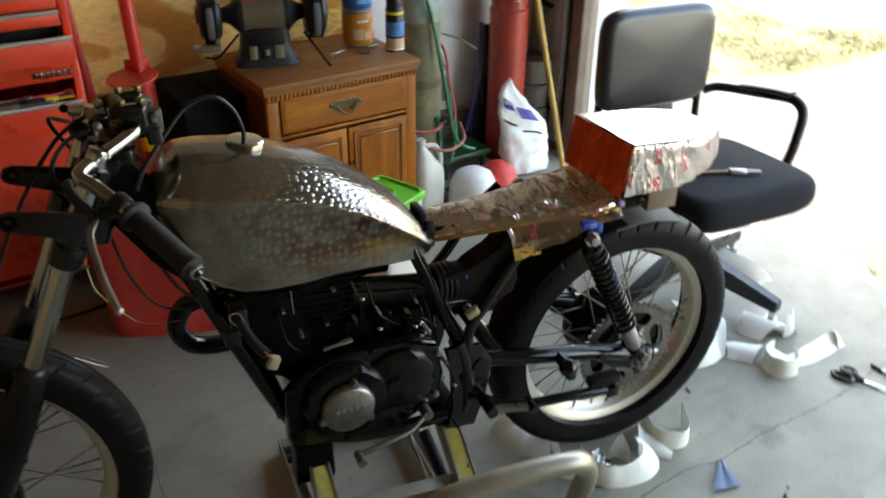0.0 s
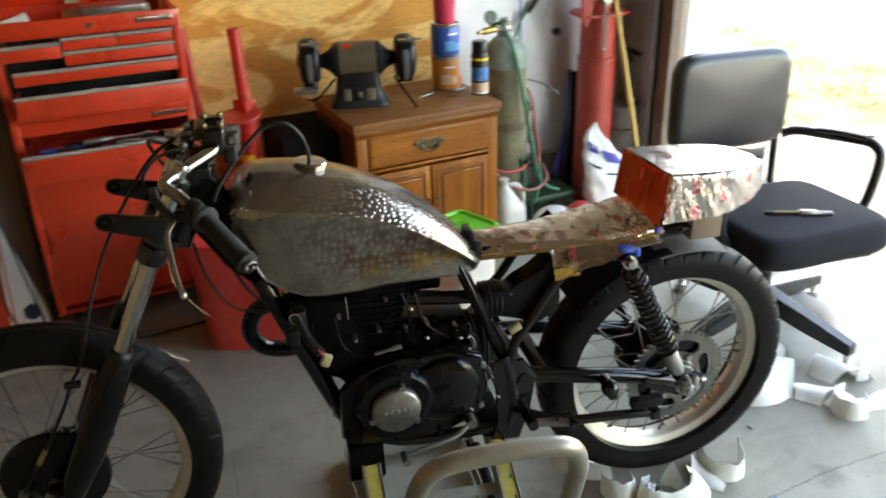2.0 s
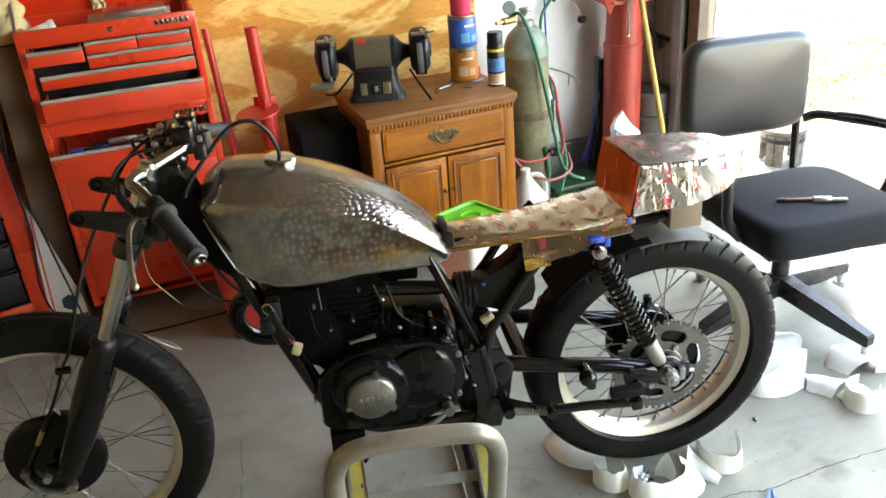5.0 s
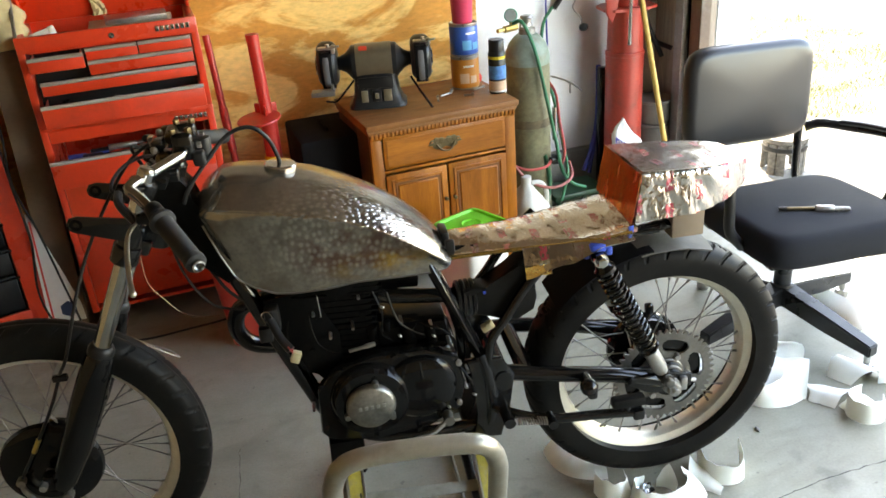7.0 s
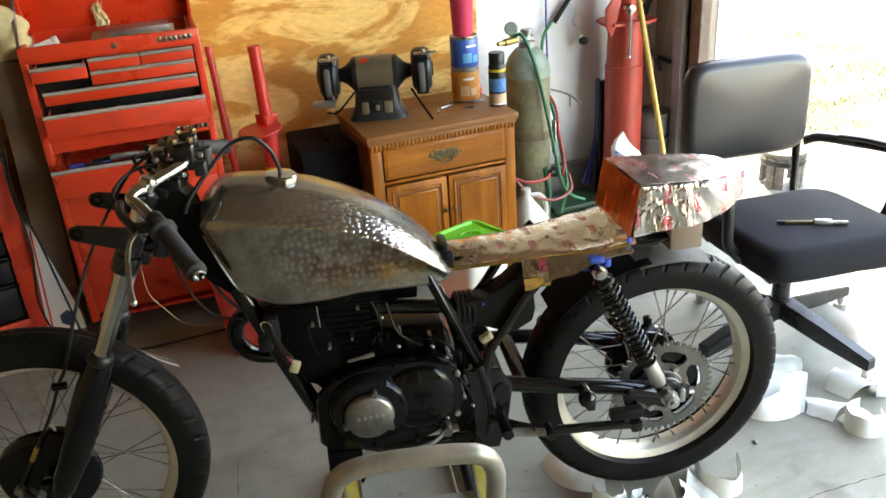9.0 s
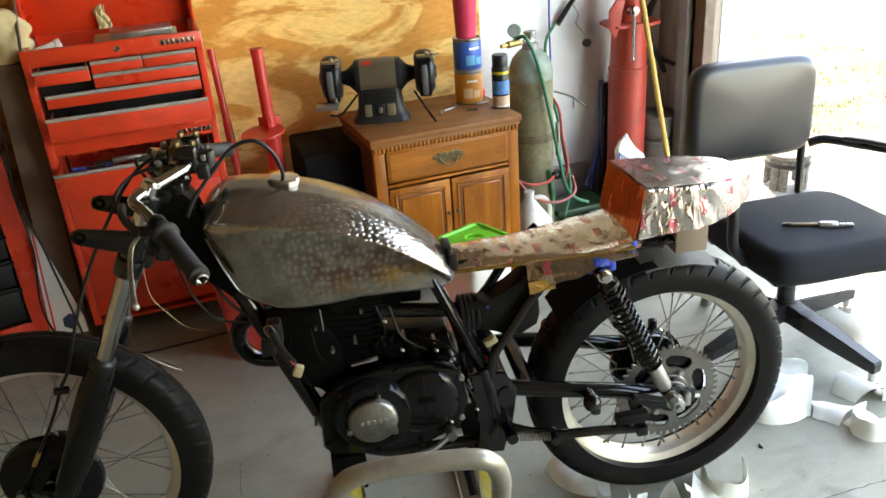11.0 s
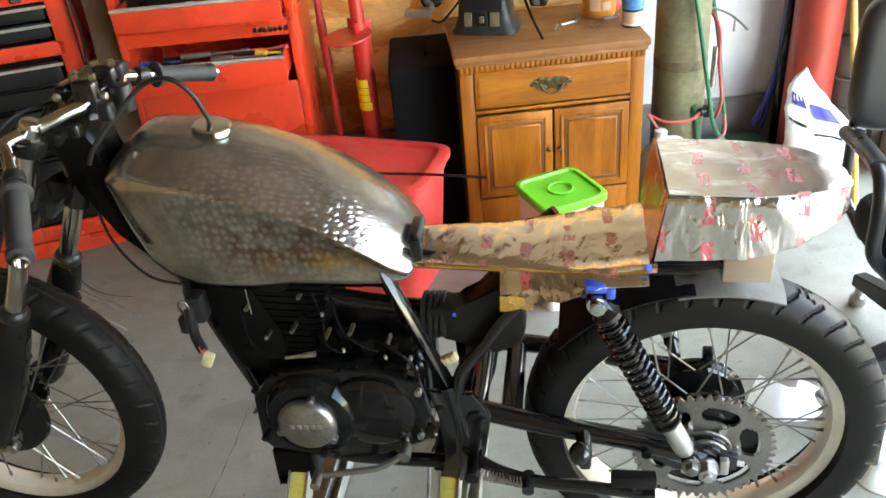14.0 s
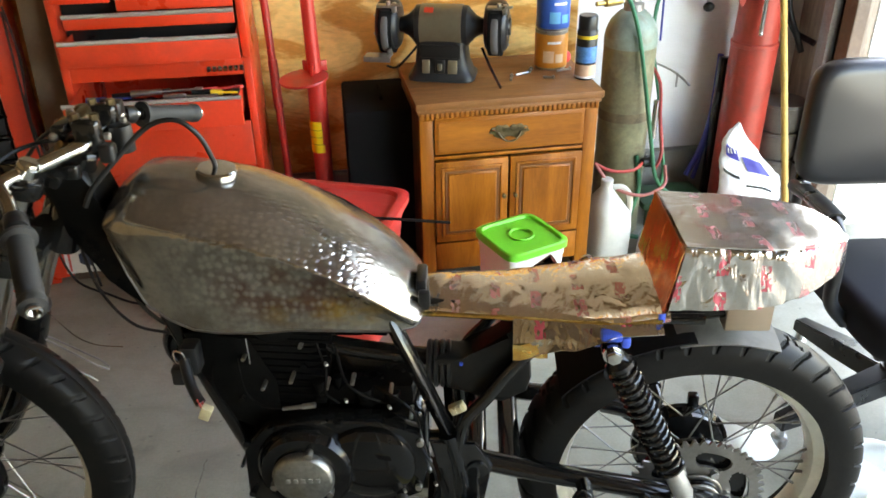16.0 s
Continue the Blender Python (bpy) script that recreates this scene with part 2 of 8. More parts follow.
DRYWALL = surface("white_drywall", (0.84, 0.83, 0.81), 0.75, vary=0.05, big=2.5, fine=120, relief=0.1, dirt=(0.45, 0.43, 0.4), dirt_amount=0.25)
# dim tone for the unseen upper wall that the shiny film mirrors
UNSEEN_BOARD = surface("unseen_wallboard", (0.43, 0.385, 0.33), 0.8, vary=0.15, big=2.0, fine=90, dirt=(0.3, 0.25, 0.2), dirt_amount=0.4)
BROWN_BOARD = wood("brown_boards", (0.4, 0.325, 0.26), (0.25, 0.195, 0.15), "Z", 3, 0.7)
# tan picked for the unseen walls so that the fill light is warmer and weaker
UNSEEN_TAN_BOARD = wood("unseen_tan_sheathing", (0.36, 0.25, 0.14), (0.24, 0.15, 0.07), "X", 2.2, 0.7)
# brown picked for the unseen ceiling to cut its bounce light
UNSEEN_CEILING = wood("unseen_ceiling_boards", (0.34, 0.25, 0.165), (0.2, 0.14, 0.085), "X", 2.2, 0.8)
BROWN_PAINT = surface("brown_door_trim", (0.15, 0.1, 0.07), 0.6, vary=0.2, dirt=(0.3, 0.26, 0.22))
WHITE_TRIM = surface("white_exterior_trim", (0.8, 0.79, 0.76), 0.6, vary=0.06)
RED_PAINT = surface("red_enamel", (0.64, 0.042, 0.015), 0.32, vary=0.12, big=4, fine=90, relief=0.05, coat=0.25, dirt=(0.2, 0.03, 0.02), dirt_amount=0.35)
RED_JACK = surface("red_tool_paint", (0.52, 0.028, 0.02), 0.38, vary=0.15, dirt=(0.15, 0.04, 0.03), dirt_amount=0.4)
RED_HOIST = surface("worn_red_hoist_paint", (0.4, 0.042, 0.026), 0.45, vary=0.2, dirt=(0.13, 0.04, 0.03), dirt_amount=0.55)
RED_PLASTIC = surface("red_plastic", (0.66, 0.045, 0.036), 0.45, vary=0.12, relief=0.06, dirt=(0.62, 0.2, 0.16), dirt_amount=0.3)
CABINET_WOOD = wood("honey_maple", (0.42, 0.13, 0.012), (0.21, 0.055, 0.004), "X", 2.2, 0.4, (0.3, 0.7), 7, 0.8, 0.06)
CABINET_UP = wood("honey_maple_upright", (0.44, 0.138, 0.013), (0.23, 0.06, 0.004), "Z", 2.2, 0.4, (0.3, 0.7), 7, 0.8, 0.06)
CABINET_TOP = wood("dusty_cabinet_top", (0.34, 0.14, 0.048), (0.18, 0.066, 0.018), "X", 2.4, 0.5, (0.3, 0.7), 6, 0.9)
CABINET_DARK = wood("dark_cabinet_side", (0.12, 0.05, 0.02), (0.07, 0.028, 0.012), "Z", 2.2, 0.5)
# darker brown for the shading round the raised door panels
GROOVE_SHADE = surface("groove_shade_brown", (0.17, 0.055, 0.01), 0.7, vary=0.2)
BRASS_OLD = surface("antique_brass", (0.15, 0.11, 0.06), 0.42, 0.9, vary=0.4, fine=200)
BLACK_PAINT = surface("black_frame_paint", (0.0075, 0.0073, 0.007), 0.1, vary=0.3, fine=110, rough_vary=0.05, relief=0.05, dirt=(0.016, 0.014, 0.0115), dirt_amount=0.3, shine=0.4)
BLACK_ENGINE = surface("black_engine_paint", (0.006, 0.0058, 0.0056), 0.08, vary=0.4, big=14, fine=60, rough_vary=0.04, relief=0.12, depth=0.001, dirt=(0.011, 0.0095, 0.008), dirt_amount=0.3, shine=0.22)
BLACK_FIN = surface("matt_black_fins", (0.0042, 0.004, 0.0038), 0.2, vary=0.4, big=14, fine=110, rough_vary=0.08, relief=0.15, dirt=(0.009, 0.008, 0.0068), dirt_amount=0.35, shine=0.06)
AGED_BRONZE = surface("aged_bronze", (0.16, 0.115, 0.06), 0.3, 0.9, vary=0.35, fine=120, dirt=(0.03, 0.024, 0.016), dirt_amount=0.6)
BLACK_PLASTIC = surface("black_plastic", (0.009, 0.009, 0.0092), 0.36, vary=0.2, shine=0.35)
BLACK_CLOTH = surface("black_cloth", (0.009, 0.009, 0.0095), 0.9, vary=0.3, fine=300, shine=0.1)
RUBBER = surface("tyre_rubber", (0.0075, 0.0071, 0.0065), 0.5, vary=0.3, big=7, fine=160, relief=0.15, dirt=(0.018, 0.0162, 0.0135), dirt_amount=0.4, shine=0.12)
GRIP_RUBBER = surface("grip_rubber", (0.016, 0.0155, 0.015), 0.7, vary=0.2, fine=260, relief=0.3)
HOSE = surface("black_hose", (0.009, 0.009, 0.009), 0.45, vary=0.2, shine=0.3)
CHROME = surface("worn_chrome", (0.5, 0.49, 0.47), 0.12, 1.0, vary=0.12, fine=90, rough_vary=0.07, relief=0.03, dirt=(0.25, 0.2, 0.15), dirt_amount=0.35)
STEEL = surface("dull_steel", (0.4, 0.39, 0.37), 0.35, 0.9, vary=0.25, fine=120, dirt=(0.16, 0.13, 0.1))
ALUMINIUM = surface("cast_aluminium", (0.42, 0.41, 0.38), 0.42, 0.85, vary=0.18, fine=140, relief=0.15, dirt=(0.25, 0.24, 0.21))
COVER_ALLOY = surface("scuffed_cover_alloy", (0.27, 0.26, 0.235), 0.38, 0.9, vary=0.35, big=18, fine=140, relief=0.2, dirt=(0.12, 0.11, 0.09), dirt_amount=0.5)
RIM_METAL = surface("dull_polished_rim", (0.7, 0.655, 0.54), 0.38, 0.65, vary=0.12, fine=60, relief=0.04, dirt=(0.42, 0.34, 0.2), dirt_amount=0.4)
SPROCKET_STEEL = surface("worn_sprocket_steel", (0.19, 0.18, 0.162), 0.38, 0.85, vary=0.25, fine=120, dirt=(0.1, 0.085, 0.065), dirt_amount=0.5)
SPOKE_METAL = surface("dull_spokes", (0.32, 0.3, 0.27), 0.38, 0.9, vary=0.3, random_tint=0.4)
LIFT_TUBE = surface("silver_painted_tube", (0.36, 0.335, 0.275), 0.36, 0.65, vary=0.15, fine=80, dirt=(0.17, 0.14, 0.09), dirt_amount=0.6)
LIFT_GREY = surface("worn_grey_lift_paint", (0.3, 0.295, 0.255), 0.5, 0.15, vary=0.2, fine=90, dirt=(0.12, 0.11, 0.085), dirt_amount=0.6)
WORN_YELLOW = surface("worn_yellow_sticker", (0.42, 0.34, 0.06), 0.5, vary=0.25, big=18, fine=120, dirt=(0.26, 0.25, 0.2), dirt_amount=0.7)
TANK_STEEL = bare_steel("sanded_tank_steel")
FOIL_GOLD = foil("copper_gold_wrap", (0.8, 0.71, 0.6), (0.5, 0.07, 0.06), 0.75, 0.5, 0.95, (1.4, 0.6, 1), 0.14, 22, 0.2)
FOIL_SILVER = foil("silver_wrap", (0.56, 0.54, 0.505), (0.6, 0.04, 0.08), 0.85, 0.8, 0.97, (1.3, 1, 0.5), 0.11, 24, 0.18)
FOIL_TOP = foil("smooth_silver_wrap", (0.78, 0.75, 0.7), (0.6, 0.05, 0.07), 0.7, 0.2, 0.97, (1, 1, 1), 0.2, 14, 0.1)
FOIL_RED = surface("red_printed_film", (0.62, 0.17, 0.075), 0.2, 0.75, vary=0.35, big=16, fine=42, relief=0.45, depth=0.006, stretch=(1, 1.6, 0.45), dirt=(0.75, 0.5, 0.2), dirt_amount=0.8)
FOIL_BRIGHT = surface("bright_gold_tape", (0.8, 0.58, 0.2), 0.2, 0.9, vary=0.2, fine=50, relief=0.5, depth=0.004)
CARDBOARD = surface("cardboard", (0.22, 0.165, 0.115), 0.85, vary=0.1, stretch=(1, 12, 1), dirt=(0.16, 0.12, 0.08))
CARTON_BROWN = surface("brown_carton", (0.15, 0.098, 0.062), 0.8, vary=0.2, big=5, dirt=(0.09, 0.058, 0.035), dirt_amount=0.5)
GREY_CARD = surface("grey_card_fender", (0.13, 0.118, 0.102), 0.8, vary=0.15, dirt=(0.045, 0.04, 0.034), dirt_amount=0.5)
BLUE_TAPE = surface("blue_tape", (0.02, 0.08, 0.5), 0.5, vary=0.2)
PAPER = surface("translucent_paper", (0.84, 0.845, 0.76), 0.55, vary=0.04, fine=40, relief=0.03)
VINYL = surface("grey_black_vinyl", (0.02, 0.0205, 0.022), 0.33, vary=0.12, big=3, fine=200, rough_vary=0.05, relief=0.05, shine=0.65)
FABRIC = surface("charcoal_seat_fabric", (0.016, 0.017, 0.021), 0.95, vary=0.2, fine=420, relief=0.35, shine=0.2)
CHAIR_METAL = surface("black_chair_metal", (0.013, 0.013, 0.0135), 0.32, vary=0.2, dirt=(0.06, 0.06, 0.06), dirt_amount=0.2, shine=0.35)
CYL_GREEN = surface("olive_cylinder_paint", (0.215, 0.2, 0.11), 0.45, vary=0.35, big=9, dirt=(0.13, 0.085, 0.05), dirt_amount=0.75)
CYL_TOP = surface("faded_green_shoulder", (0.24, 0.3, 0.23), 0.5, vary=0.25, big=9, dirt=(0.2, 0.15, 0.09), dirt_amount=0.7)
HOSE_GREEN = surface("green_hose", (0.02, 0.16, 0.07), 0.5, vary=0.15)
HOSE_RED = surface("red_hose", (0.42, 0.05, 0.04), 0.5, vary=0.15)
CORD_BLUE = surface("blue_cord", (0.03, 0.04, 0.25), 0.6, vary=0.1)
BRASS = surface("brass_fitting", (0.55, 0.38, 0.13), 0.35, 0.9, vary=0.2)
WHITE_PLASTIC = surface("white_plastic", (0.78, 0.77, 0.72), 0.45, vary=0.06, relief=0.04)
JUG_PLASTIC = surface("cloudy_jug_plastic", (0.56, 0.54, 0.48), 0.4, vary=0.12, relief=0.04)
PALE_BUCKET = surface("pale_bucket_plastic", (0.72, 0.66, 0.58), 0.5, vary=0.08)
GREEN_LID = surface("lime_green_plastic", (0.12, 0.55, 0.03), 0.42, vary=0.08, relief=0.05)
LABEL_BLUE = surface("blue_can_label", (0.02, 0.1, 0.42), 0.4, vary=0.15)
LABEL_GOLD = surface("gold_can_label", (0.55, 0.2, 0.025), 0.4, vary=0.15)
LABEL_WHITE = surface("white_label", (0.75, 0.74, 0.72), 0.5, vary=0.06)
LABEL_YELLOW = surface("yellow_label", (0.7, 0.5, 0.03), 0.5, vary=0.12)
LABEL_PEACH = surface("peach_label", (0.62, 0.4, 0.26), 0.5, vary=0.15)
RAG_RED = surface("red_cup", (0.6, 0.04, 0.1), 0.5, vary=0.12)
GRINDER_GREY = surface("grinder_black_casting", (0.014, 0.0145, 0.016), 0.38, vary=0.25, fine=140, relief=0.2, dirt=(0.05, 0.045, 0.04), shine=0.3)
GRINDER_PLATE = surface("grinder_name_plate", (0.2, 0.165, 0.11), 0.4, 0.6, vary=0.15)
STONE = surface("grinding_wheel", (0.1, 0.095, 0.095), 0.9, vary=0.2, fine=500, relief=0.5)
YELLOW_STICK = wood("yellow_wooden_handle", (0.6, 0.38, 0.1), (0.46, 0.27, 0.065), "Z", 4, 0.4)
DRAWER_TRIM = surface("brushed_drawer_trim", (0.5, 0.48, 0.44), 0.4, 0.6, vary=0.15)
TOOL_BLUE = surface("blue_tool_handle", (0.03, 0.06, 0.3), 0.45)
TOOL_YELLOW = surface("yellow_tool_handle", (0.7, 0.42, 0.03), 0.45)
BAG_WHITE = surface("white_woven_sack", (0.76, 0.75, 0.72), 0.6, vary=0.08, fine=30, relief=0.5, depth=0.004)
BAG_BLUE = surface("blue_sack_print", (0.05, 0.05, 0.33), 0.6, vary=0.15)
AGED_PLUG = surface("yellowed_nylon", (0.42, 0.36, 0.21), 0.5, vary=0.2, dirt=(0.2, 0.16, 0.1), dirt_amount=0.5)
KHAKI = surface("khaki_glove", (0.5, 0.4, 0.22), 0.85, vary=0.2)
GRASS_DRY = surface("dry_lawn", (0.13, 0.125, 0.06), 0.95, vary=0.35, big=2.5, fine=50, relief=0.6, depth=0.02, dirt=(0.26, 0.21, 0.12), dirt_amount=0.8)
BLADE = surface("grass_blades", (0.14, 0.15, 0.075), 0.85, vary=0.5, big=3, fine=20, relief=0)
SAND = surface("pale_gravel", (0.26, 0.24, 0.2), 0.95, vary=0.12, big=1.5, fine=30, relief=0.4, depth=0.01)
OLD_WOOD = wood("weathered_wood", (0.2, 0.18, 0.155), (0.1, 0.09, 0.075), "X", 4, 0.8)


# ---- building helpers ----
def thing(name, m, label, category, group="", kind=""):
    ob = new(name)
    ob.empty_display_size = 0.05
    ob.matrix_world = m
    return tagged(ob, label, category, group, kind)


def mesh_of(name, bm, material, smooth=None):
    me = bpy.data.meshes.new(name)
    bmesh.ops.recalc_face_normals(bm, faces=bm.faces[:])
    bm.to_mesh(me)
    bm.free()
    me.materials.append(material)
    if smooth is not None:
        for p in me.polygons:
            p.use_smooth = True
        me.set_sharp_from_angle(angle=radians(smooth))
    return me


def part(name, bm, material, parent, label="", smooth=38):
    ob = new(name, mesh_of(name, bm, material, smooth))
    ob.parent = parent
    if label:
        ob["label"] = label
    return ob


def setting(name, bm, material, label, category, m=None, smooth=None):
    ob = new(name, mesh_of(name, bm, material, smooth))
    if m is not None:
        ob.matrix_world = m
    return tagged(ob, label, category, kind="structure")


def single(name, bm, material, m, label, category, group="", kind="", smooth=38):
    ob = new(name, mesh_of(name, bm, material, smooth))
    ob.matrix_world = m
    return tagged(ob, label, category, group, kind)


def B():
    return bmesh.new()


def box(bm, c, s, bevel=0.0, m=None, seg=2):
    mm = Matrix.Translation(c) @ Matrix.Diagonal((*s, 1))
    if m is not None:
        mm = m @ mm
    r = bmesh.ops.create_cube(bm, size=1, matrix=mm)
    if bevel:
        edges = list({e for v in r["verts"] for e in v.link_edges})
        bmesh.ops.bevel(bm, geom=edges, offset=bevel, segments=seg, affect="EDGES", profile=0.5)
    return bm


def cyl(bm, a, b, r0, r1=None, n=18, bevel=0.0):
    a, b = Vector(a), Vector(b)
    r1 = r0 if r1 is None else r1
    d = b - a
    q = d.to_track_quat("Z", "Y").to_matrix().to_4x4()
    mm = Matrix.Translation((a + b) / 2) @ q
    res = bmesh.ops.create_cone(bm, cap_ends=True, segments=n, radius1=r0, radius2=max(r1, 1e-5), depth=d.length, matrix=mm)
    if bevel:
        rim = [e for e in {e for v in res["verts"] for e in v.link_edges} if any(len(f.verts) > 4 for f in e.link_faces)]
        bmesh.ops.bevel(bm, geom=rim, offset=bevel, segments=2, affect="EDGES", profile=0.5)
    return bm


def ball(bm, c, r, n=12, stretch=(1, 1, 1)):
    bmesh.ops.create_uvsphere(bm, u_segments=n, v_segments=max(6, n // 2), radius=r, matrix=Matrix.Translation(c) @ Matrix.Diagonal((*stretch, 1)))
    return bm


def curve_points(pts, per=6, closed=False):
    """A smooth line through the points."""
    p = [Vector(v) for v in pts]
    n, out = len(p), []
    last = n if closed else n - 1
    for i in range(last):
        p0 = p[i - 1] if (i or closed) else p[0] * 2 - p[1]
        p1, p2 = p[i], p[(i + 1) % n]
        p3 = p[(i + 2) % n] if (closed or i + 2 < n) else p2 * 2 - p1
        for k in range(per):
            t = k / per
            out.append(0.5 * ((2 * p1) + (p2 - p0) * t + (2 * p0 - 5 * p1 + 4 * p2 - p3) * t * t + (3 * p1 - p0 - 3 * p2 + p3) * t ** 3))
    if not closed:
        out.append(p[-1])
    return out


def tube(bm, pts, r, n=10, closed=False, radii=None, flat=1.0):
    p = [Vector(v) for v in pts]
    m = len(p)
    tang = []
    for i in range(m):
        a = p[i - 1] if (i or closed) else p[0]
        b = p[(i + 1) % m] if (closed or i + 1 < m) else p[-1]
        tang.append((b - a).normalized())
    up = Vector((0, 0, 1)) if abs(tang[0].z) < 0.9 else Vector((1, 0, 0))
    side = tang[0].cross(up).normalized()
    rings = []
    for i in range(m):
        side = (side - tang[i] * side.dot(tang[i])).normalized()
        nor = tang[i].cross(side)
        rr = radii[i] if radii else r
        rings.append([bm.verts.new(p[i] + (side * math.cos(2 * math.pi * k / n) + nor * math.sin(2 * math.pi * k / n) * flat) * rr) for k in range(n)])
    for i in range(m if closed else m - 1):
        a, b = rings[i], rings[(i + 1) % m]
        for k in range(n):
            bm.faces.new((a[k], a[(k + 1) % n], b[(k + 1) % n], b[k]))
    if not closed:
        bm.faces.new(rings[0][::-1])
        bm.faces.new(rings[-1])
    return bm


def lathe(bm, profile, n=32, m=None, closed=False):
    """Revolves (radius, height) pairs round z."""
    m = m or Matrix()
    rings = []
    for r, z in profile:
        if r < 1e-6:
            rings.append([bm.verts.new(m @ Vector((0, 0, z)))])
        else:
            rings.append([bm.verts.new(m @ Vector((r * math.cos(2 * math.pi * k / n), r * math.sin(2 * math.pi * k / n), z))) for k in range(n)])
    pairs = list(zip(rings, rings[1:])) + ([(rings[-1], rings[0])] if closed else [])
    for a, b in pairs:
        for k in range(n):
            k2 = (k + 1) % n
            if len(a) == 1 and len(b) == 1:
                continue
            if len(a) == 1:
                bm.faces.new((a[0], b[k], b[k2]))
            elif len(b) == 1:
                bm.faces.new((a[k], b[0], a[k2]))
            else:
                bm.faces.new((a[k], b[k], b[k2], a[k2]))
    return bm


def loft(bm, rings, cap=True):
    vs = [[bm.verts.new(p) for p in ring] for ring in rings]
    n = len(vs[0])
    for a, b in zip(vs, vs[1:]):
        for k in range(n):
            bm.faces.new((a[k], a[(k + 1) % n], b[(k + 1) % n], b[k]))
    if cap:
        bm.faces.new(vs[0][::-1])
        bm.faces.new(vs[-1])
    return bm


def plate(bm, outline, thick, m=None, bevel=0.0):
    """A flat plate: the outline in x, y, the thickness along z, centred."""
    m = m or Matrix()
    lo = [bm.verts.new(m @ Vector((x, y, -thick / 2))) for x, y in outline]
    hi = [bm.verts.new(m @ Vector((x, y, thick / 2))) for x, y in outline]
    n = len(lo)
    faces = [bm.faces.new(lo[::-1]), bm.faces.new(hi)]
    for k in range(n):
        faces.append(bm.faces.new((lo[k], lo[(k + 1) % n], hi[(k + 1) % n], hi[k])))
    if bevel:
        edges = [e for f in faces[:2] for e in f.edges]
        bmesh.ops.bevel(bm, geom=edges, offset=bevel, segments=2, affect="EDGES", profile=0.5)
    return bm


def sheet(bm, rows, thick):
    """A thin solid sheet over a grid of points."""
    g = [[Vector(p) for p in r] for r in rows]
    nu, nv = len(g), len(g[0])

    def normal(i, j):
        a = g[min(i + 1, nu - 1)][j] - g[max(i - 1, 0)][j]
        b = g[i][min(j + 1, nv - 1)] - g[i][max(j - 1, 0)]
        return a.cross(b).normalized()
    top = [[bm.verts.new(g[i][j] + normal(i, j) * thick / 2) for j in range(nv)] for i in range(nu)]
    bot = [[bm.verts.new(g[i][j] - normal(i, j) * thick / 2) for j in range(nv)] for i in range(nu)]
    for i in range(nu - 1):
        for j in range(nv - 1):
            bm.faces.new((top[i][j], top[i + 1][j], top[i + 1][j + 1], top[i][j + 1]))
            bm.faces.new((bot[i][j], bot[i][j + 1], bot[i + 1][j + 1], bot[i + 1][j]))
    rim = [(i, 0) for i in range(nu)] + [(nu - 1, j) for j in range(1, nv)] + [(i, nv - 1) for i in range(nu - 2, -1, -1)] + [(0, j) for j in range(nv - 2, 0, -1)]
    for (i, j), (k, l) in zip(rim, rim[1:] + rim[:1]):
        bm.faces.new((top[i][j], top[k][l], bot[k][l], bot[i][j]))
    return bm


# ---- the garage ----
ROOM = pose(1.55, 2.025, 0, 0, 0, 10)   # at the corner of the back wall and the door wall; u runs along the back wall, v away from the bike
W_BACK, W_LEFT, W_NEAR, CEIL, JAMB = 0.12, -4.4, -6.2, 2.55, -0.40

setting("floor", box(B(), ((W_LEFT + 0.22) / 2, W_NEAR / 2 + 0.05, -0.06), (-W_LEFT + 0.22, -W_NEAR + 0.4, 0.12)), CONCRETE, "grey worn concrete garage floor with cracks and stains", "floor", ROOM)
b = B()
box(b, (W_LEFT / 2, W_BACK / 2, 0.83), (-W_LEFT + 0.3, W_BACK, 1.26))
setting("wall_north", b, DRYWALL, "white painted drywall back wall of the garage", "wall", ROOM)
setting("upper_wall", box(B(), (W_LEFT / 2, W_BACK / 2, (1.46 + CEIL) / 2), (-W_LEFT + 0.3, W_BACK, CEIL - 1.46)), UNSEEN_BOARD, "greyish wallboard above the painted drywall, out of view, toned for reflections", "wall", ROOM)
setting("stem_wall", box(B(), (W_LEFT / 2, 0.045, 0.1), (-W_LEFT + 0.3, 0.16, 0.2), 0.006), STEM, "low grey concrete stem wall under the drywall", "wall base", ROOM)
# the side wall, rear wall and ceiling are unseen; they shape the fill light
setting("wall_west", box(B(), (W_LEFT - 0.06, W_NEAR / 2, CEIL / 2), (0.12, -W_NEAR, CEIL)), UNSEEN_TAN_BOARD, "garage side wall out of view, tan to warm and dim the fill light", "wall", ROOM)
setting("wall_south", box(B(), (W_LEFT / 2, W_NEAR - 0.06, CEIL / 2), (-W_LEFT + 0.3, 0.12, CEIL)), UNSEEN_TAN_BOARD, "garage rear wall out of view, tan to warm and dim the fill light", "wall", ROOM)
b = B()
box(b, (W_LEFT / 2, W_NEAR / 2, CEIL + 0.06), (-W_LEFT + 0.5, -W_NEAR + 0.5, 0.12))
setting("ceiling", b, UNSEEN_CEILING, "garage ceiling out of view, brown to cut the fill light", "ceiling", ROOM)
b = B()
box(b, (0.015, JAMB / 2 + 0.0, CEIL / 2), (0.03, -JAMB, CEIL))
box(b, (0.075, (W_NEAR - 5.2) / 2, CEIL / 2), (0.15, -W_NEAR - 5.2, CEIL))
box(b, (0.075, W_NEAR / 2, 2.2 + (CEIL - 2.2) / 2), (0.148, -W_NEAR, CEIL - 2.2))
setting("wall_east", b, BROWN_BOARD, "dark brown unfinished wall beside the open garage door", "wall", ROOM)

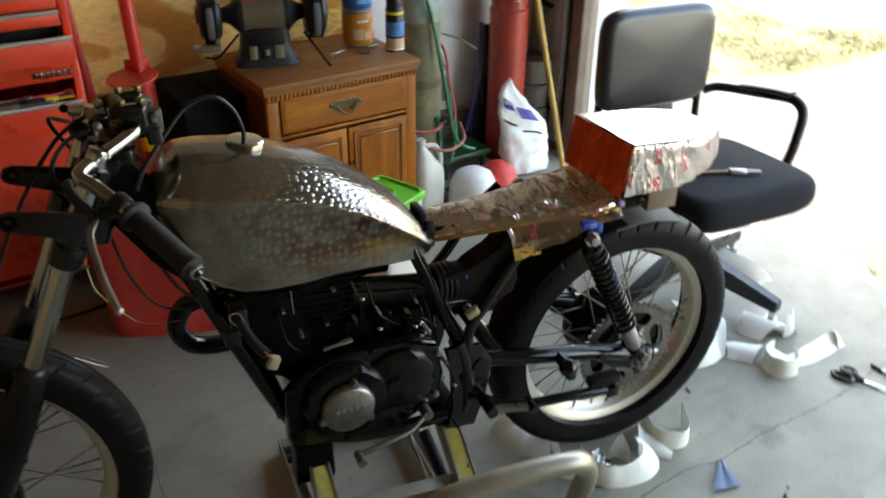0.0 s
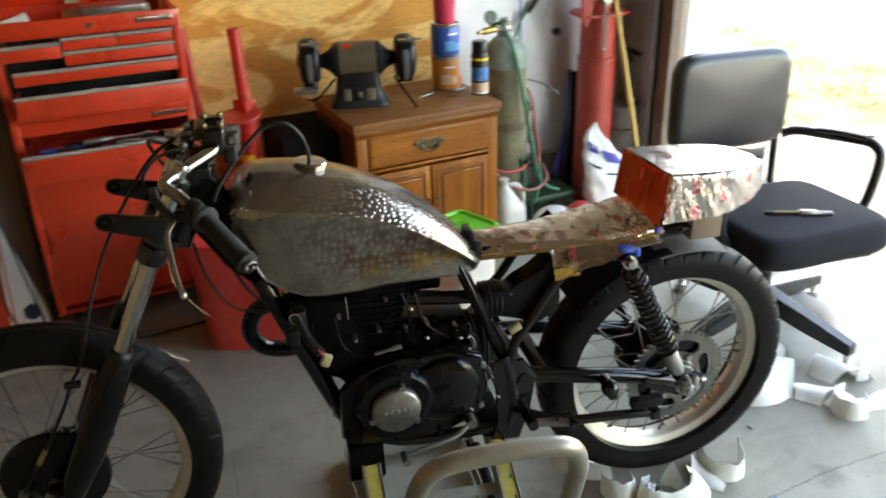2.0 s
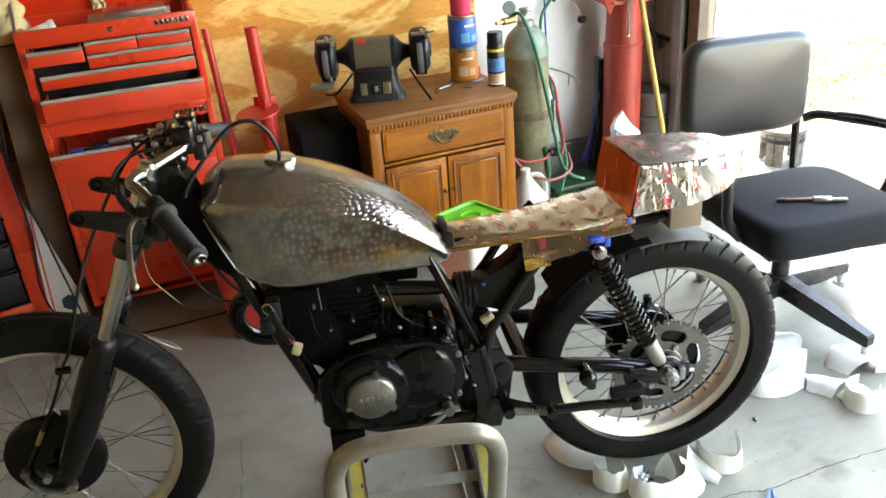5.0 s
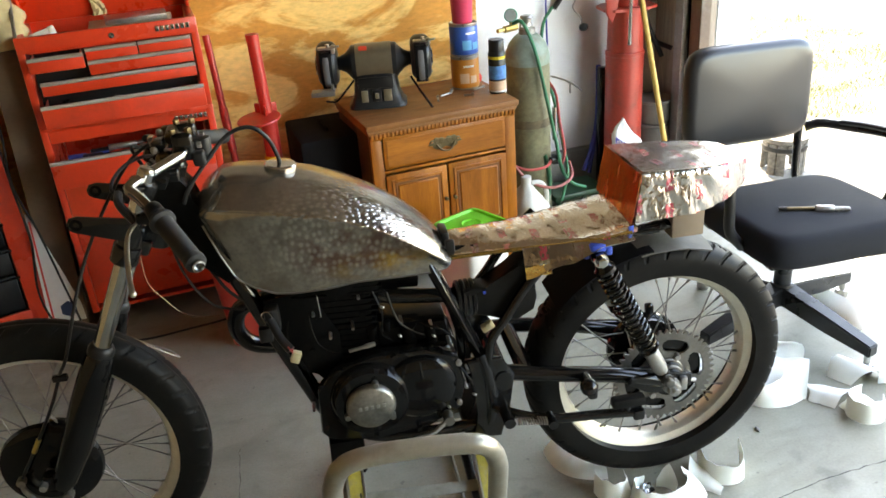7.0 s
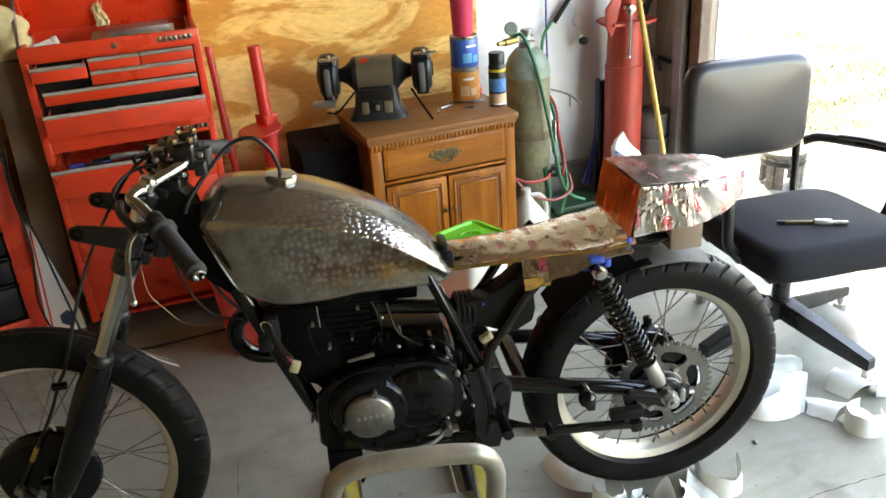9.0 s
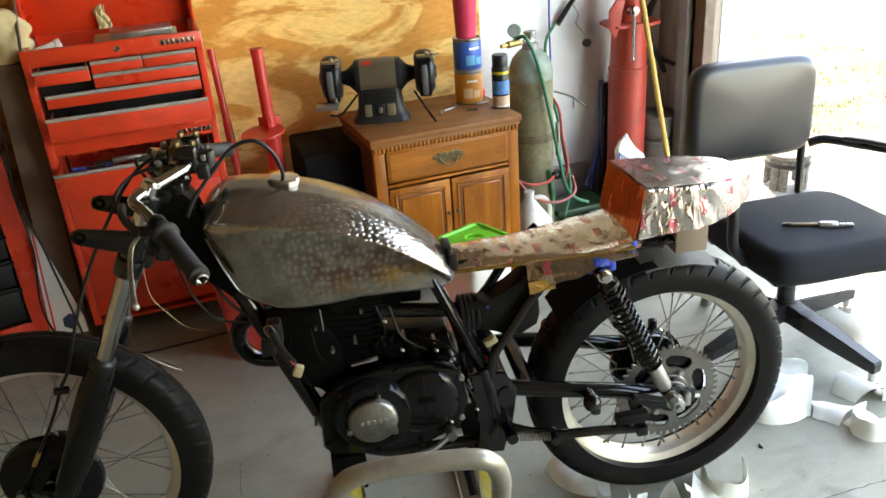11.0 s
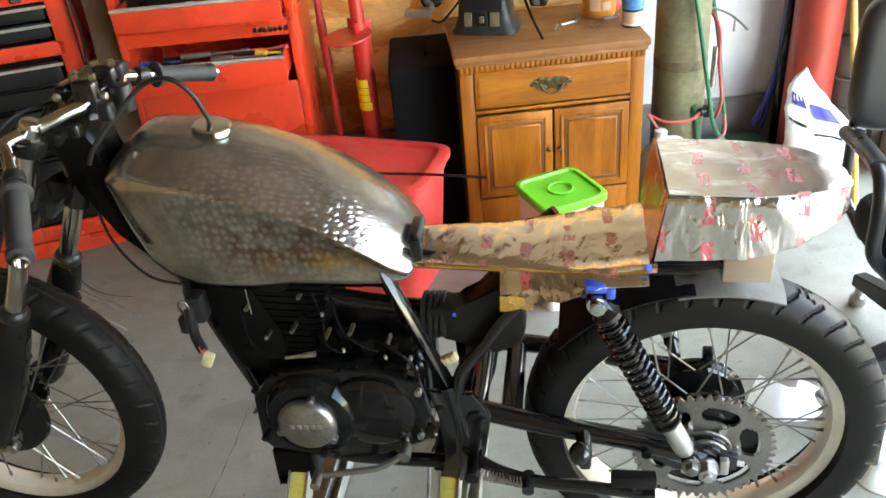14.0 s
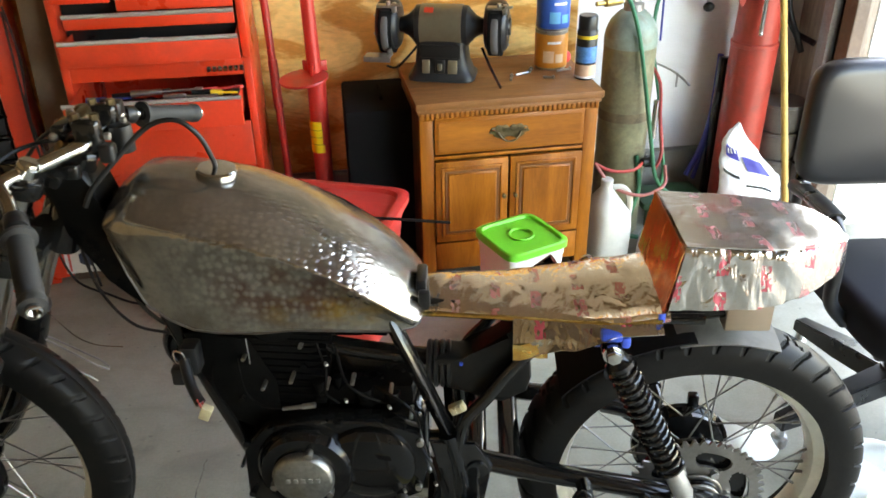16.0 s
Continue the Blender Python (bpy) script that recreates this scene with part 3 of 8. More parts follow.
# open garage door: trim boards, track
for k, (du, dv, w, d) in enumerate(((0.0, JAMB + 0.03, 0.05, 0.07), (0.0, JAMB + 0.16, 0.035, 0.05))):
    setting("trim", box(B(), (du - w / 2, dv, 1.1), (w, d, 2.2), 0.004), BROWN_PAINT, "brown painted upright board of the door jamb", "trim", ROOM)
b = B()
box(b, (0.116, JAMB + 0.062, 1.1), (0.166, 0.13, 2.2), 0.004)
setting("trim", b, WHITE_TRIM, "white exterior trim board beside the garage door", "trim", ROOM)
track = thing("door_track", ROOM @ pose(-0.075, JAMB + 0.11, 0), "galvanised steel garage door track on the jamb", "door track")
b = B()
for dx, dy, sx, sy in ((0, 0, 0.004, 0.055), (0.014, 0.026, 0.03, 0.004), (0.014, -0.026, 0.03, 0.004)):
    box(b, (dx, dy, 1.12), (sx, sy, 2.1))
part("rail", b, STEEL, track)
for z in (0.35, 0.9, 1.45):
    part("bracket", plate(B(), [(-0.02, -0.04), (0.06, -0.04), (0.06, 0.0), (0.02, 0.04), (-0.02, 0.04)], 0.003, pose(0.02, 0.03, z, 90, 0, 0)), STEEL, track)

# plywood sheet on the back wall
setting("plywood_panel", box(B(), (-2.2, -0.011, 0.82), (2.62, 0.016, 1.22), 0.002), PLYWOOD, "yellow pine plywood sheet fixed to the garage wall", "wall panel", ROOM)

# ---- outside ----
b = B()
box(b, (0, 0, -0.2), (600, 600, 0.2))
setting("ground", b, SAND, "pale sunlit gravel and bare ground outside", "ground")
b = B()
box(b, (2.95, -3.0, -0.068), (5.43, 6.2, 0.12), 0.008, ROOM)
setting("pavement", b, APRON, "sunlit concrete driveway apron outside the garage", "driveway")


# ---- the motorcycle ----
AX = dict(front=Vector((-0.713, -0.03, 0.368)), rear=Vector((0.705, 0.0, 0.348)))
bike = thing("motorcycle", pose(0, 0, 0), "stripped black motorcycle with bare steel tank and taped mock-up seat", "motorcycle")


def tyre_mesh(r_out, r_rim, width, nt, tread):
    """Tyre round y, with tread grooves cut into the crown."""
    b = B()
    prof = []
    ns = 34
    h = r_out - r_rim
    for i in range(ns + 1):
        a = math.pi * i / ns
        # across the tyre from one bead over the crown to the other
        y = -math.cos(a)
        yy = width / 2 * (abs(y) ** 0.82) * (1 if y > 0 else -1) * (1 - 0.14 * (1 - math.sin(a)) ** 2)
        rr = r_rim + h * (math.sin(a) ** 0.62)
        prof.append((yy, rr, y))
    grid = []
    for k in range(nt):
        th = 2 * math.pi * k / nt
        ring = []
        for yy, rr, y in prof:
            cut = 0.0
            s = yy / (width / 2)
            if abs(s) < 0.95 and rr > r_rim + 0.62 * h:
                g = 0.0
                if tread == "slant":
                    pitch = 2 * math.pi / 40
                    ph = ((th + (0.22 if s > 0 else 0.0) * pitch * 2 - abs(s) ** 1.3 * 0.17) % pitch) / pitch
                    g = 1.0 if ph < 0.15 and 0.16 < abs(s) < 0.93 else 0.0
                    pitch2 = 2 * math.pi / 17
                    ph2 = ((th + abs(s) * 0.3) % pitch2) / pitch2
                    g = max(g, 1.0 if ph2 < 0.07 and abs(s) < 0.34 else 0.0)
                else:
                    pitch = 2 * math.pi / 40
                    ph = ((th + s * 0.1) % pitch) / pitch
                    g = 1.0 if ph < 0.2 and 0.3 < abs(s) < 0.9 else 0.0
                    g = max(g, 1.0 if abs(s) < 0.05 else 0.0)
                cut = (0.006 if tread == "slant" else 0.0025) * g
            r2 = rr - cut
            ring.append(b.verts.new((r2 * math.cos(th), yy, r2 * math.sin(th))))
        grid.append(ring)
    for k in range(nt):
        a, c = grid[k], grid[(k + 1) % nt]
        for i in range(ns):
            b.faces.new((a[i], a[i + 1], c[i + 1], c[i]))
        b.faces.new((a[ns], a[0], c[0], c[ns]))
    return b


def rim_mesh(r, width):
    w = width / 2
    prof = [(r - 0.028, -w * 0.35), (r - 0.022, -w * 0.72), (r - 0.014, -w * 0.86), (r + 0.002, -w), (r + 0.006, -w * 0.97), (r + 0.004, -w * 0.88), (r - 0.012, -w * 0.74),
            (r - 0.018, 0), (r - 0.012, w * 0.74), (r + 0.004, w * 0.88), (r + 0.006, w * 0.97), (r + 0.002, w), (r - 0.014, w * 0.86), (r - 0.022, w * 0.72), (r - 0.028, w * 0.35)]
    return lathe(B(), prof, 72, pose(0, 0, 0, 90, 0, 0), closed=True)


def spokes(parent, r_hub, r_rim, y_hub, n, r=0.0017):
    """Laced wire spokes with nipples at the rim, each a piece of its own."""
    me = {}
    for k in range(n):
        side = -1 if k % 2 else 1
        lean = 1 if (k // 2) % 2 else -1
        if (side, lean) not in me:
            b = B()
            a0 = 0.62 * lean
            p0 = Vector((r_hub * math.cos(a0), side * y_hub, r_hub * math.sin(a0)))
            p1 = Vector((r_rim, side * 0.004, 0))
            cyl(b, p0, p1, r, n=6)
            cyl(b, p1 + (p0 - p1).normalized() * 0.018, p1 + (p0 - p1).normalized() * 0.001, 0.0034, n=6)
            ball(b, p0, 0.0035, 6)
            me[(side, lean)] = mesh_of("spoke", b, SPOKE_METAL, 40)
        ob = new("spoke", me[(side, lean)])
        ob.parent = parent
        ob.matrix_local = pose(0, 0, 0, 0, -360.0 * (k + 0.5 * ((k // 2) % 2)) / n, 0)


def wheel(name, centre, r_tyre, r_rim, w_tyre, w_rim, tread, hub):
    w = part(name, hub, BLACK_ENGINE, bike, "black spoked wheel with a dull pale alloy rim")
    w.matrix_local = Matrix.Translation(centre)
    part("tyre", tyre_mesh(r_tyre, r_rim - 0.004, w_tyre, 960, tread), RUBBER, w, "worn black road tyre with slanted tread grooves", 30)
    part("rim", rim_mesh(r_rim, w_rim), RIM_METAL, w, "dull pale polished alloy rim", 30)
    b = B()
    cyl(b, (r_rim * math.cos(2.0) * 0.93, 0.008, r_rim * math.sin(2.0) * 0.93), (r_rim * math.cos(2.0) * 0.83, 0.008, r_rim * math.sin(2.0) * 0.83), 0.0045, 0.0038, 8)
    part("valve", b, BLACK_PLASTIC, w)
    return w


# front wheel with its drum brake
b = B()
lathe(b, [(0, -0.05), (0.045, -0.05), (0.06, -0.045), (0.084, -0.042), (0.09, -0.034), (0.09, -0.026), (0.084, -0.02), (0.05, -0.018), (0.04, 0.03), (0.062, 0.036), (0.062, 0.046), (0.03, 0.05), (0, 0.05)], 40, pose(0, 0, 0, -90, 0, 0))
front = wheel("front_wheel", AX["front"], 0.338, 0.274, 0.092, 0.058, "rib", b)
spokes(front, 0.066, 0.252, 0.03, 36)
b = B()
lathe(b, [(0.0, 0.062), (0.02, 0.062), (0.036, 0.058), (0.09, 0.054), (0.106, 0.048), (0.109, 0.036), (0.104, 0.03)], 44, pose(0, 0, 0, 90, 0, 0))
part("brake_plate", b, BLACK_ENGINE, front, "black drum brake backing plate")
b = B()
cyl(b, (0.0, -0.12, 0.0), (0.0, 0.12, 0.0), 0.008, n=12)
cyl(b, (0.0, -0.124, 0.0), (0.0, -0.114, 0.0), 0.0085, n=6)
part("axle", b, STEEL, front)
b = B()
tube(b, curve_points([(-0.061, -0.07, -0.012), (-0.061, -0.07, -0.036), (-0.043, -0.07, -0.064), (-0.008, -0.07, -0.077), (0.022, -0.07, -0.072)], 6), 0.0085, 10, flat=0.6)
cyl(b, (0.022, -0.078, -0.072), (0.022, -0.056, -0.072), 0.0115, n=14, bevel=0.002)
cyl(b, (-0.061, -0.08, -0.012), (-0.061, -0.06, -0.012), 0.0095, n=12, bevel=0.002)
part("brake_arm", b, COVER_ALLOY, front, "bent aluminium brake arm")
for x, z, r in ((-0.017, -0.031, 0.0085), (0.02, 0.003, 0.0035), (0.033, -0.049, 0.004)):
    part("bolt", cyl(B(), (x, -0.072, z), (x, -0.055, z), r, n=6, bevel=0.001), STEEL, front)

# rear wheel with sprocket and drum
b = B()
lathe(b, [(0, -0.072), (0.098, -0.07), (0.101, -0.064), (0.098, -0.04), (0.07, -0.03), (0.05, -0.01), (0.05, 0.0), (0.055, 0.03), (0.085, 0.034), (0.088, 0.055), (0.05, 0.065), (0, 0.065)], 40, pose(0, 0, 0, -90, 0, 0))
rear = wheel("rear_wheel", AX["rear"], 0.328, 0.257, 0.122, 0.066, "slant", b)
spokes(rear, 0.07, 0.231, 0.04, 36)
b = B()
nt = 46
outl = []
for k in range(nt * 4):
    a = 2 * math.pi * k / (nt * 4)
    r = (0.122, 0.127, 0.127, 0.122)[k % 4] if k % 4 in (1, 2) else 0.117
    outl.append((r, a))
ring_o = [(r * math.cos(a), r * math.sin(a)) for r, a in outl]
y0, y1 = -0.083, -0.077
# toothed ring with a broad web; six kidney windows between its arms
steps = [0.045, 0.057, 0.066, 0.070, 0.075, 0.083, 0.091, 0.096, 0.100, 0.107]
nn = len(outl)
face_v = [[[b.verts.new((r * math.cos(a), y, r * math.sin(a))) for r in steps + [ro]] for ro, a in outl] for y in (y0, y1)]


def web(k, i):
    """True where the sprocket has metal: kidney windows with round ends are left out."""
    if i >= len(steps) - 1:
        return True
    r = (steps[i] + steps[i + 1]) / 2
    a = (2 * math.pi * (k + 0.5) / nn + 0.3) % (math.pi / 3) - math.pi / 6
    reach = max(0.0, abs(a) * 0.083 - 0.018)
    return reach ** 2 + (r - 0.083) ** 2 > 0.0165 ** 2


for k in range(nn):
    k2 = (k + 1) % nn
    for i in range(len(steps)):
        if not web(k, i):
            continue
        f0, f1 = face_v
        b.faces.new((f0[k][i], f0[k][i + 1], f0[k2][i + 1], f0[k2][i]))
        b.faces.new((f1[k][i], f1[k2][i], f1[k2][i + 1], f1[k][i + 1]))
        if i == len(steps) - 1 or not web(k, i + 1):
            b.faces.new((f0[k][i + 1], f1[k][i + 1], f1[k2][i + 1], f0[k2][i + 1]))
        if i == 0 or not web(k, i - 1):
            b.faces.new((f0[k][i], f0[k2][i], f1[k2][i], f1[k][i]))
        if not web((k + 1) % nn, i):
            b.faces.new((f0[k2][i], f0[k2][i + 1], f1[k2][i + 1], f1[k2][i]))
        if not web((k - 1) % nn, i):
            b.faces.new((f0[k][i], f1[k][i], f1[k][i + 1], f0[k][i + 1]))
part("sprocket", b, SPROCKET_STEEL, rear, "dull steel chain sprocket with kidney-shaped windows", 30)
for k in range(6):
    me = B()
    cyl(me, (0.058 * math.cos(k * math.pi / 3), -0.092, 0.058 * math.sin(k * math.pi / 3)), (0.058 * math.cos(k * math.pi / 3), -0.08, 0.058 * math.sin(k * math.pi / 3)), 0.008, n=6)
    part("sprocket_bolt", me, STEEL, rear)
for r, y, m in ((0.05, -0.087, SPROCKET_STEEL), (0.045, -0.095, BLACK_ENGINE), (0.042, -0.103, SPROCKET_STEEL), (0.036, -0.111, BLACK_ENGINE)):
    part("bearing_carrier", lathe(B(), [(0, -y - 0.0035), (r - 0.002, -y - 0.0035), (r, -y - 0.0015), (r, -y + 0.0015), (r - 0.002, -y + 0.0035), (0, -y + 0.0035)], 32, pose(0, 0, 0, 90, 0, 0)), m, rear, "stacked steel and black bearing carrier disc")
b = B()
cyl(b, (0, -0.158, 0), (0, 0.15, 0), 0.008, n=12)
cyl(b, (0, -0.15, 0), (0, -0.13, 0), 0.017, n=6, bevel=0.002)
cyl(b, (0, -0.13, 0), (0, -0.124, 0), 0.021, n=20)
part("axle", b, STEEL, rear, "dull steel axle and nut")
b = B()
lathe(b, [(0.0, 0.075), (0.03, 0.075), (0.085, 0.068), (0.095, 0.06), (0.095, 0.05), (0.088, 0.045)], 40, pose(0, 0, 0, -90, 0, 0))
box(b, (0.02, 0.07, 0.095), (0.02, 0.02, 0.03), 0.004)
part("brake_drum", b, BLACK_ENGINE, rear, "black rear brake drum")

# ---- fork and steering ----
FY, FW = -0.03, 0.094


def fork_at(z):
    return -0.527 + (z - 0.667) * 0.468


for sgn in (-1, 1):
    y = FY + sgn * FW
    leg = part("fork_leg", cyl(B(), (fork_at(0.60), y, 0.60), (fork_at(1.03), y, 1.03), 0.0172, n=24), CHROME, bike, "worn chrome fork tube with a black lower leg")
    b = B()
    lo = [(fork_at(0.664), 0.664, 0.0225), (fork_at(0.652), 0.652, 0.028), (fork_at(0.61), 0.61, 0.033), (fork_at(0.55), 0.55, 0.035), (fork_at(0.45), 0.45, 0.033), (fork_at(0.37) - 0.006, 0.37, 0.029), (fork_at(0.345) - 0.008, 0.345, 0.018)]
    tube(b, [(x, y, z) for x, z, r in lo], 0.02, 20, radii=[r for x, z, r in lo])
    box(b, (fork_at(0.38) - 0.034, y, 0.366), (0.045, 0.03, 0.04), 0.008)
    part("lower_leg", b, BLACK_ENGINE, leg, "black painted fork lower")
    b = B()
    lathe(b, [(0.0178, 0.0), (0.026, 0.0), (0.0265, 0.012), (0.022, 0.02), (0.0178, 0.022)], 24, Matrix.Translation((fork_at(0.66), y, 0.66)) @ Vector((0.424, 0, 0.906)).to_track_quat("Z", "Y").to_matrix().to_4x4(), closed=True)
    part("seal_ring", b, BLACK_PLASTIC, leg, "black rubber fork dust seal")
    for dz in (0.565, 0.50):
        part("bracket", box(B(), (fork_at(dz) + 0.026, y, dz), (0.02, 0.028, 0.022), 0.004), BLACK_PAINT, leg)
for z, h in ((0.872, 0.034), (1.0, 0.026)):
    b = B()
    c = Vector((fork_at(z) + 0.018, FY, z))
    box(b, (0, 0, 0), (0.05, 0.15, h), 0.008, Matrix.Translation(c) @ pose(0, 0, 0, 0, 25, 0))
    for sgn in (-1, 1):
        p = Vector((fork_at(z), FY + sgn * FW, z))
        cyl(b, p - Vector((0.424, 0, 0.906)) * h * 0.55, p + Vector((0.424, 0, 0.906)) * h * 0.55, 0.027, n=24, bevel=0.003)
    part("triple_clamp", b, BLACK_PAINT if z < 0.9 else BLACK_ENGINE, bike, "black lower steering clamp" if z < 0.9 else "black upper steering clamp")
b = B()
cyl(b, (fork_at(0.86) + 0.045, FY, 0.845), (fork_at(1.01) + 0.045, FY, 1.012), 0.026, n=24)
part("steering_head", b, BLACK_PAINT, bike)
part("stem_nut", cyl(B(), (fork_at(1.01) + 0.05, FY, 1.008), (fork_at(1.03) + 0.05, FY, 1.034), 0.016, n=6, bevel=0.002), CHROME, bike, "chrome steering stem nut")
for sgn in (-1, 1):
    p = Vector((fork_at(1.02), FY + sgn * FW, 1.02))
    part("fork_cap", cyl(B(), p, p + Vector((0.008, 0, 0.018)), 0.018, 0.015, n=20, bevel=0.003), CHROME, bike, "chrome fork top cap")
for sgn in (-1, 1):
    b = B()
    y = FY + sgn * (FW - 0.006) - 0.012
    out = [(-0.513, 0.957), (-0.507, 0.968), (-0.492, 0.971), (-0.43, 0.959), (-0.39, 0.951), (-0.385, 0.914), (-0.42, 0.91), (-0.46, 0.925), (-0.503, 0.94), (-0.511, 0.946)]
    plate(b, [(x, z) for x, z in out], 0.006, pose(0, y - 0.024, 0, 90, 0, 0), 0.0015)
    ear = part("headlight_bracket", b, BLACK_PAINT, bike, "black empty headlight bracket with a bolt hole")
    h = B()
    lathe(h, [(0.006, -0.005), (0.0115, -0.005), (0.0115, 0.005), (0.006, 0.005)], 20, pose(-0.496, y - 0.024, 0.955, 90, 0, 0), closed=True)
    part("eyelet", h, BLACK_FIN, ear)
    h = B()
    cyl(h, (fork_at(0.892), FY + sgn * FW, 0.892), (fork_at(0.918), FY + sgn * FW, 0.918), 0.0225, n=20)
    part("sleeve", h, BLACK_PAINT, ear)

# drop handlebar with its controls
bars = []
half = [(-0.298, 0.0, 1.038), (-0.298, 0.05, 1.036), (-0.312, 0.072, 1.034), (-0.35, 0.105, 1.024), (-0.382, 0.134, 1.016), (-0.387, 0.148, 1.009), (-0.368, 0.172, 1.002), (-0.33, 0.232, 0.982), (-0.3, 0.285, 0.964), (-0.262, 0.352, 0.94)]
line = [(x, -y, z) for x, y, z in half[::-1]] + [(x, y, z) for x, y, z in half[1:]]
handle = part("handlebar", tube(B(), curve_points([(x, y - 0.01, z) for x, y, z in line], 5), 0.0111, 14), CHROME, bike, "chrome drop handlebar bent forward and down")


def on_bar(sgn, s):
    a, c = Vector((-0.36, sgn * 0.175 - 0.01, 1.001)), Vector((-0.262, sgn * 0.352 - 0.01, 0.94))
    return a + (c - a) * s


for sgn in (-1, 1):
    g = B()
    d = (on_bar(sgn, 1) - on_bar(sgn, 0)).normalized()
    q = d.to_track_quat("Z", "Y").to_matrix().to_4x4()
    prof = [(0.0115, 0.0), (0.024, 0.0), (0.024, 0.006), (0.0175, 0.01)]
    for k in range(14):
        prof += [(0.0172, 0.012 + k * 0.0075), (0.0162, 0.0145 + k * 0.0075)]
    prof += [(0.0172, 0.12), (0.019, 0.124), (0.0185, 0.134), (0.0115, 0.136)]
    lathe(g, prof, 22, Matrix.Translation(on_bar(sgn, 0.36)) @ q, closed=True)
    part("grip", g, GRIP_RUBBER, handle, "black rubber grip")
    g = B()
    lathe(g, [(0.0, 0.0), (0.011, 0.0), (0.0115, 0.03), (0.009, 0.031), (0.009, 0.02), (0.0, 0.018)], 18, Matrix.Translation(on_bar(sgn, 0.9)) @ q)
    part("bar_end", g, CHROME, handle)
    g = B()
    c = on_bar(sgn, 0.22)
    cyl(g, c - d * 0.012, c + d * 0.012, 0.0165, n=20, bevel=0.003)
    box(g, c + Vector((-0.02, 0, -0.008)), (0.028, 0.022, 0.02), 0.005)
    perch = part("lever_perch", g, BLACK_PLASTIC, handle, "cast lever perch")
    g = B()
    p0 = c + Vector((-0.036, 0, -0.016))
    tube(g, curve_points([p0, p0 + Vector((-0.012, sgn * 0.025, -0.012)), p0 + Vector((-0.008, sgn * 0.08, -0.026)), p0 + Vector((0.0, sgn * 0.13, -0.044)), p0 + Vector((0.008, sgn * 0.165, -0.055))], 5), 0.0048, 10, flat=0.65)
    ball(g, p0 + Vector((0.009, sgn * 0.168, -0.056)), 0.0062, 10)
    part("lever", g, ALUMINIUM, perch, "bare aluminium lever")
    g = B()
    tube(g, curve_points([p0 + Vector((0, 0, 0)), p0 + Vector((-0.025, -sgn * 0.02, 0.03)), p0 + Vector((-0.03, -sgn * 0.05, 0.04))], 4), 0.008, 8)
    part("boot", g, BLACK_PLASTIC, perch)
for dy in (-0.036, 0.03):
    clamp = part("bar_clamp", box(B(), (-0.296, dy - 0.01, 1.046), (0.042, 0.026, 0.056), 0.009, None, 3), BLACK_PAINT, bike, "black cast bar clamp")
    for dx in (-0.015, 0.015):
        part("bolt", cyl(B(), (-0.296 + dx, dy - 0.01, 1.072), (-0.296 + dx, dy - 0.01, 1.082), 0.007, n=6, bevel=0.001), AGED_BRONZE, clamp, "aged bronze clamp bolt")
    part("bolt", cyl(B(), (-0.27, dy - 0.012, 1.046), (-0.262, dy - 0.012, 1.046), 0.0065, n=6, bevel=0.001), STEEL, clamp, "steel clamp bolt")
for c, size, m in (((-0.27, -0.05, 1.02), (0.024, 0.024, 0.03), BLACK_PLASTIC), ((-0.345, -0.02, 1.05), (0.024, 0.05, 0.022), BLACK_PAINT), ((-0.3, 0.066, 1.05), (0.03, 0.028, 0.026), BLACK_PLASTIC), ((-0.33, 0.03, 1.058), (0.03, 0.022, 0.022), AGED_BRONZE),
                   ((-0.322, -0.075, 1.0), (0.028, 0.02, 0.026), BLACK_PAINT)):
    part("switch_block", box(B(), c, size, 0.006, pose(0, 0, 0), 3), m, bike, "loose switch housing at the steering head")
part("ignition_switch", cyl(B(), (-0.268, 0.005, 1.0), (-0.268, 0.005, 1.045), 0.018, n=14, bevel=0.002), BLACK_PLASTIC, bike)
part("brass_drum", cyl(B(), (-0.336, -0.055, 1.026), (-0.336, -0.015, 1.02), 0.0165, n=20, bevel=0.004), AGED_BRONZE, bike, "tarnished bronze cable drum between the bars")
part("brass_drum", cyl(B(), (-0.32, -0.03, 1.058), (-0.32, 0.015, 1.064), 0.012, n=16, bevel=0.003), AGED_BRONZE, bike, "tarnished bronze cable drum between the bars")
for p in ((-0.36, -0.005, 1.05), (-0.352, -0.045, 1.044), (-0.345, 0.01, 1.063)):
    part("bolt", ball(B(), p, 0.0075, 8), STEEL, bike)
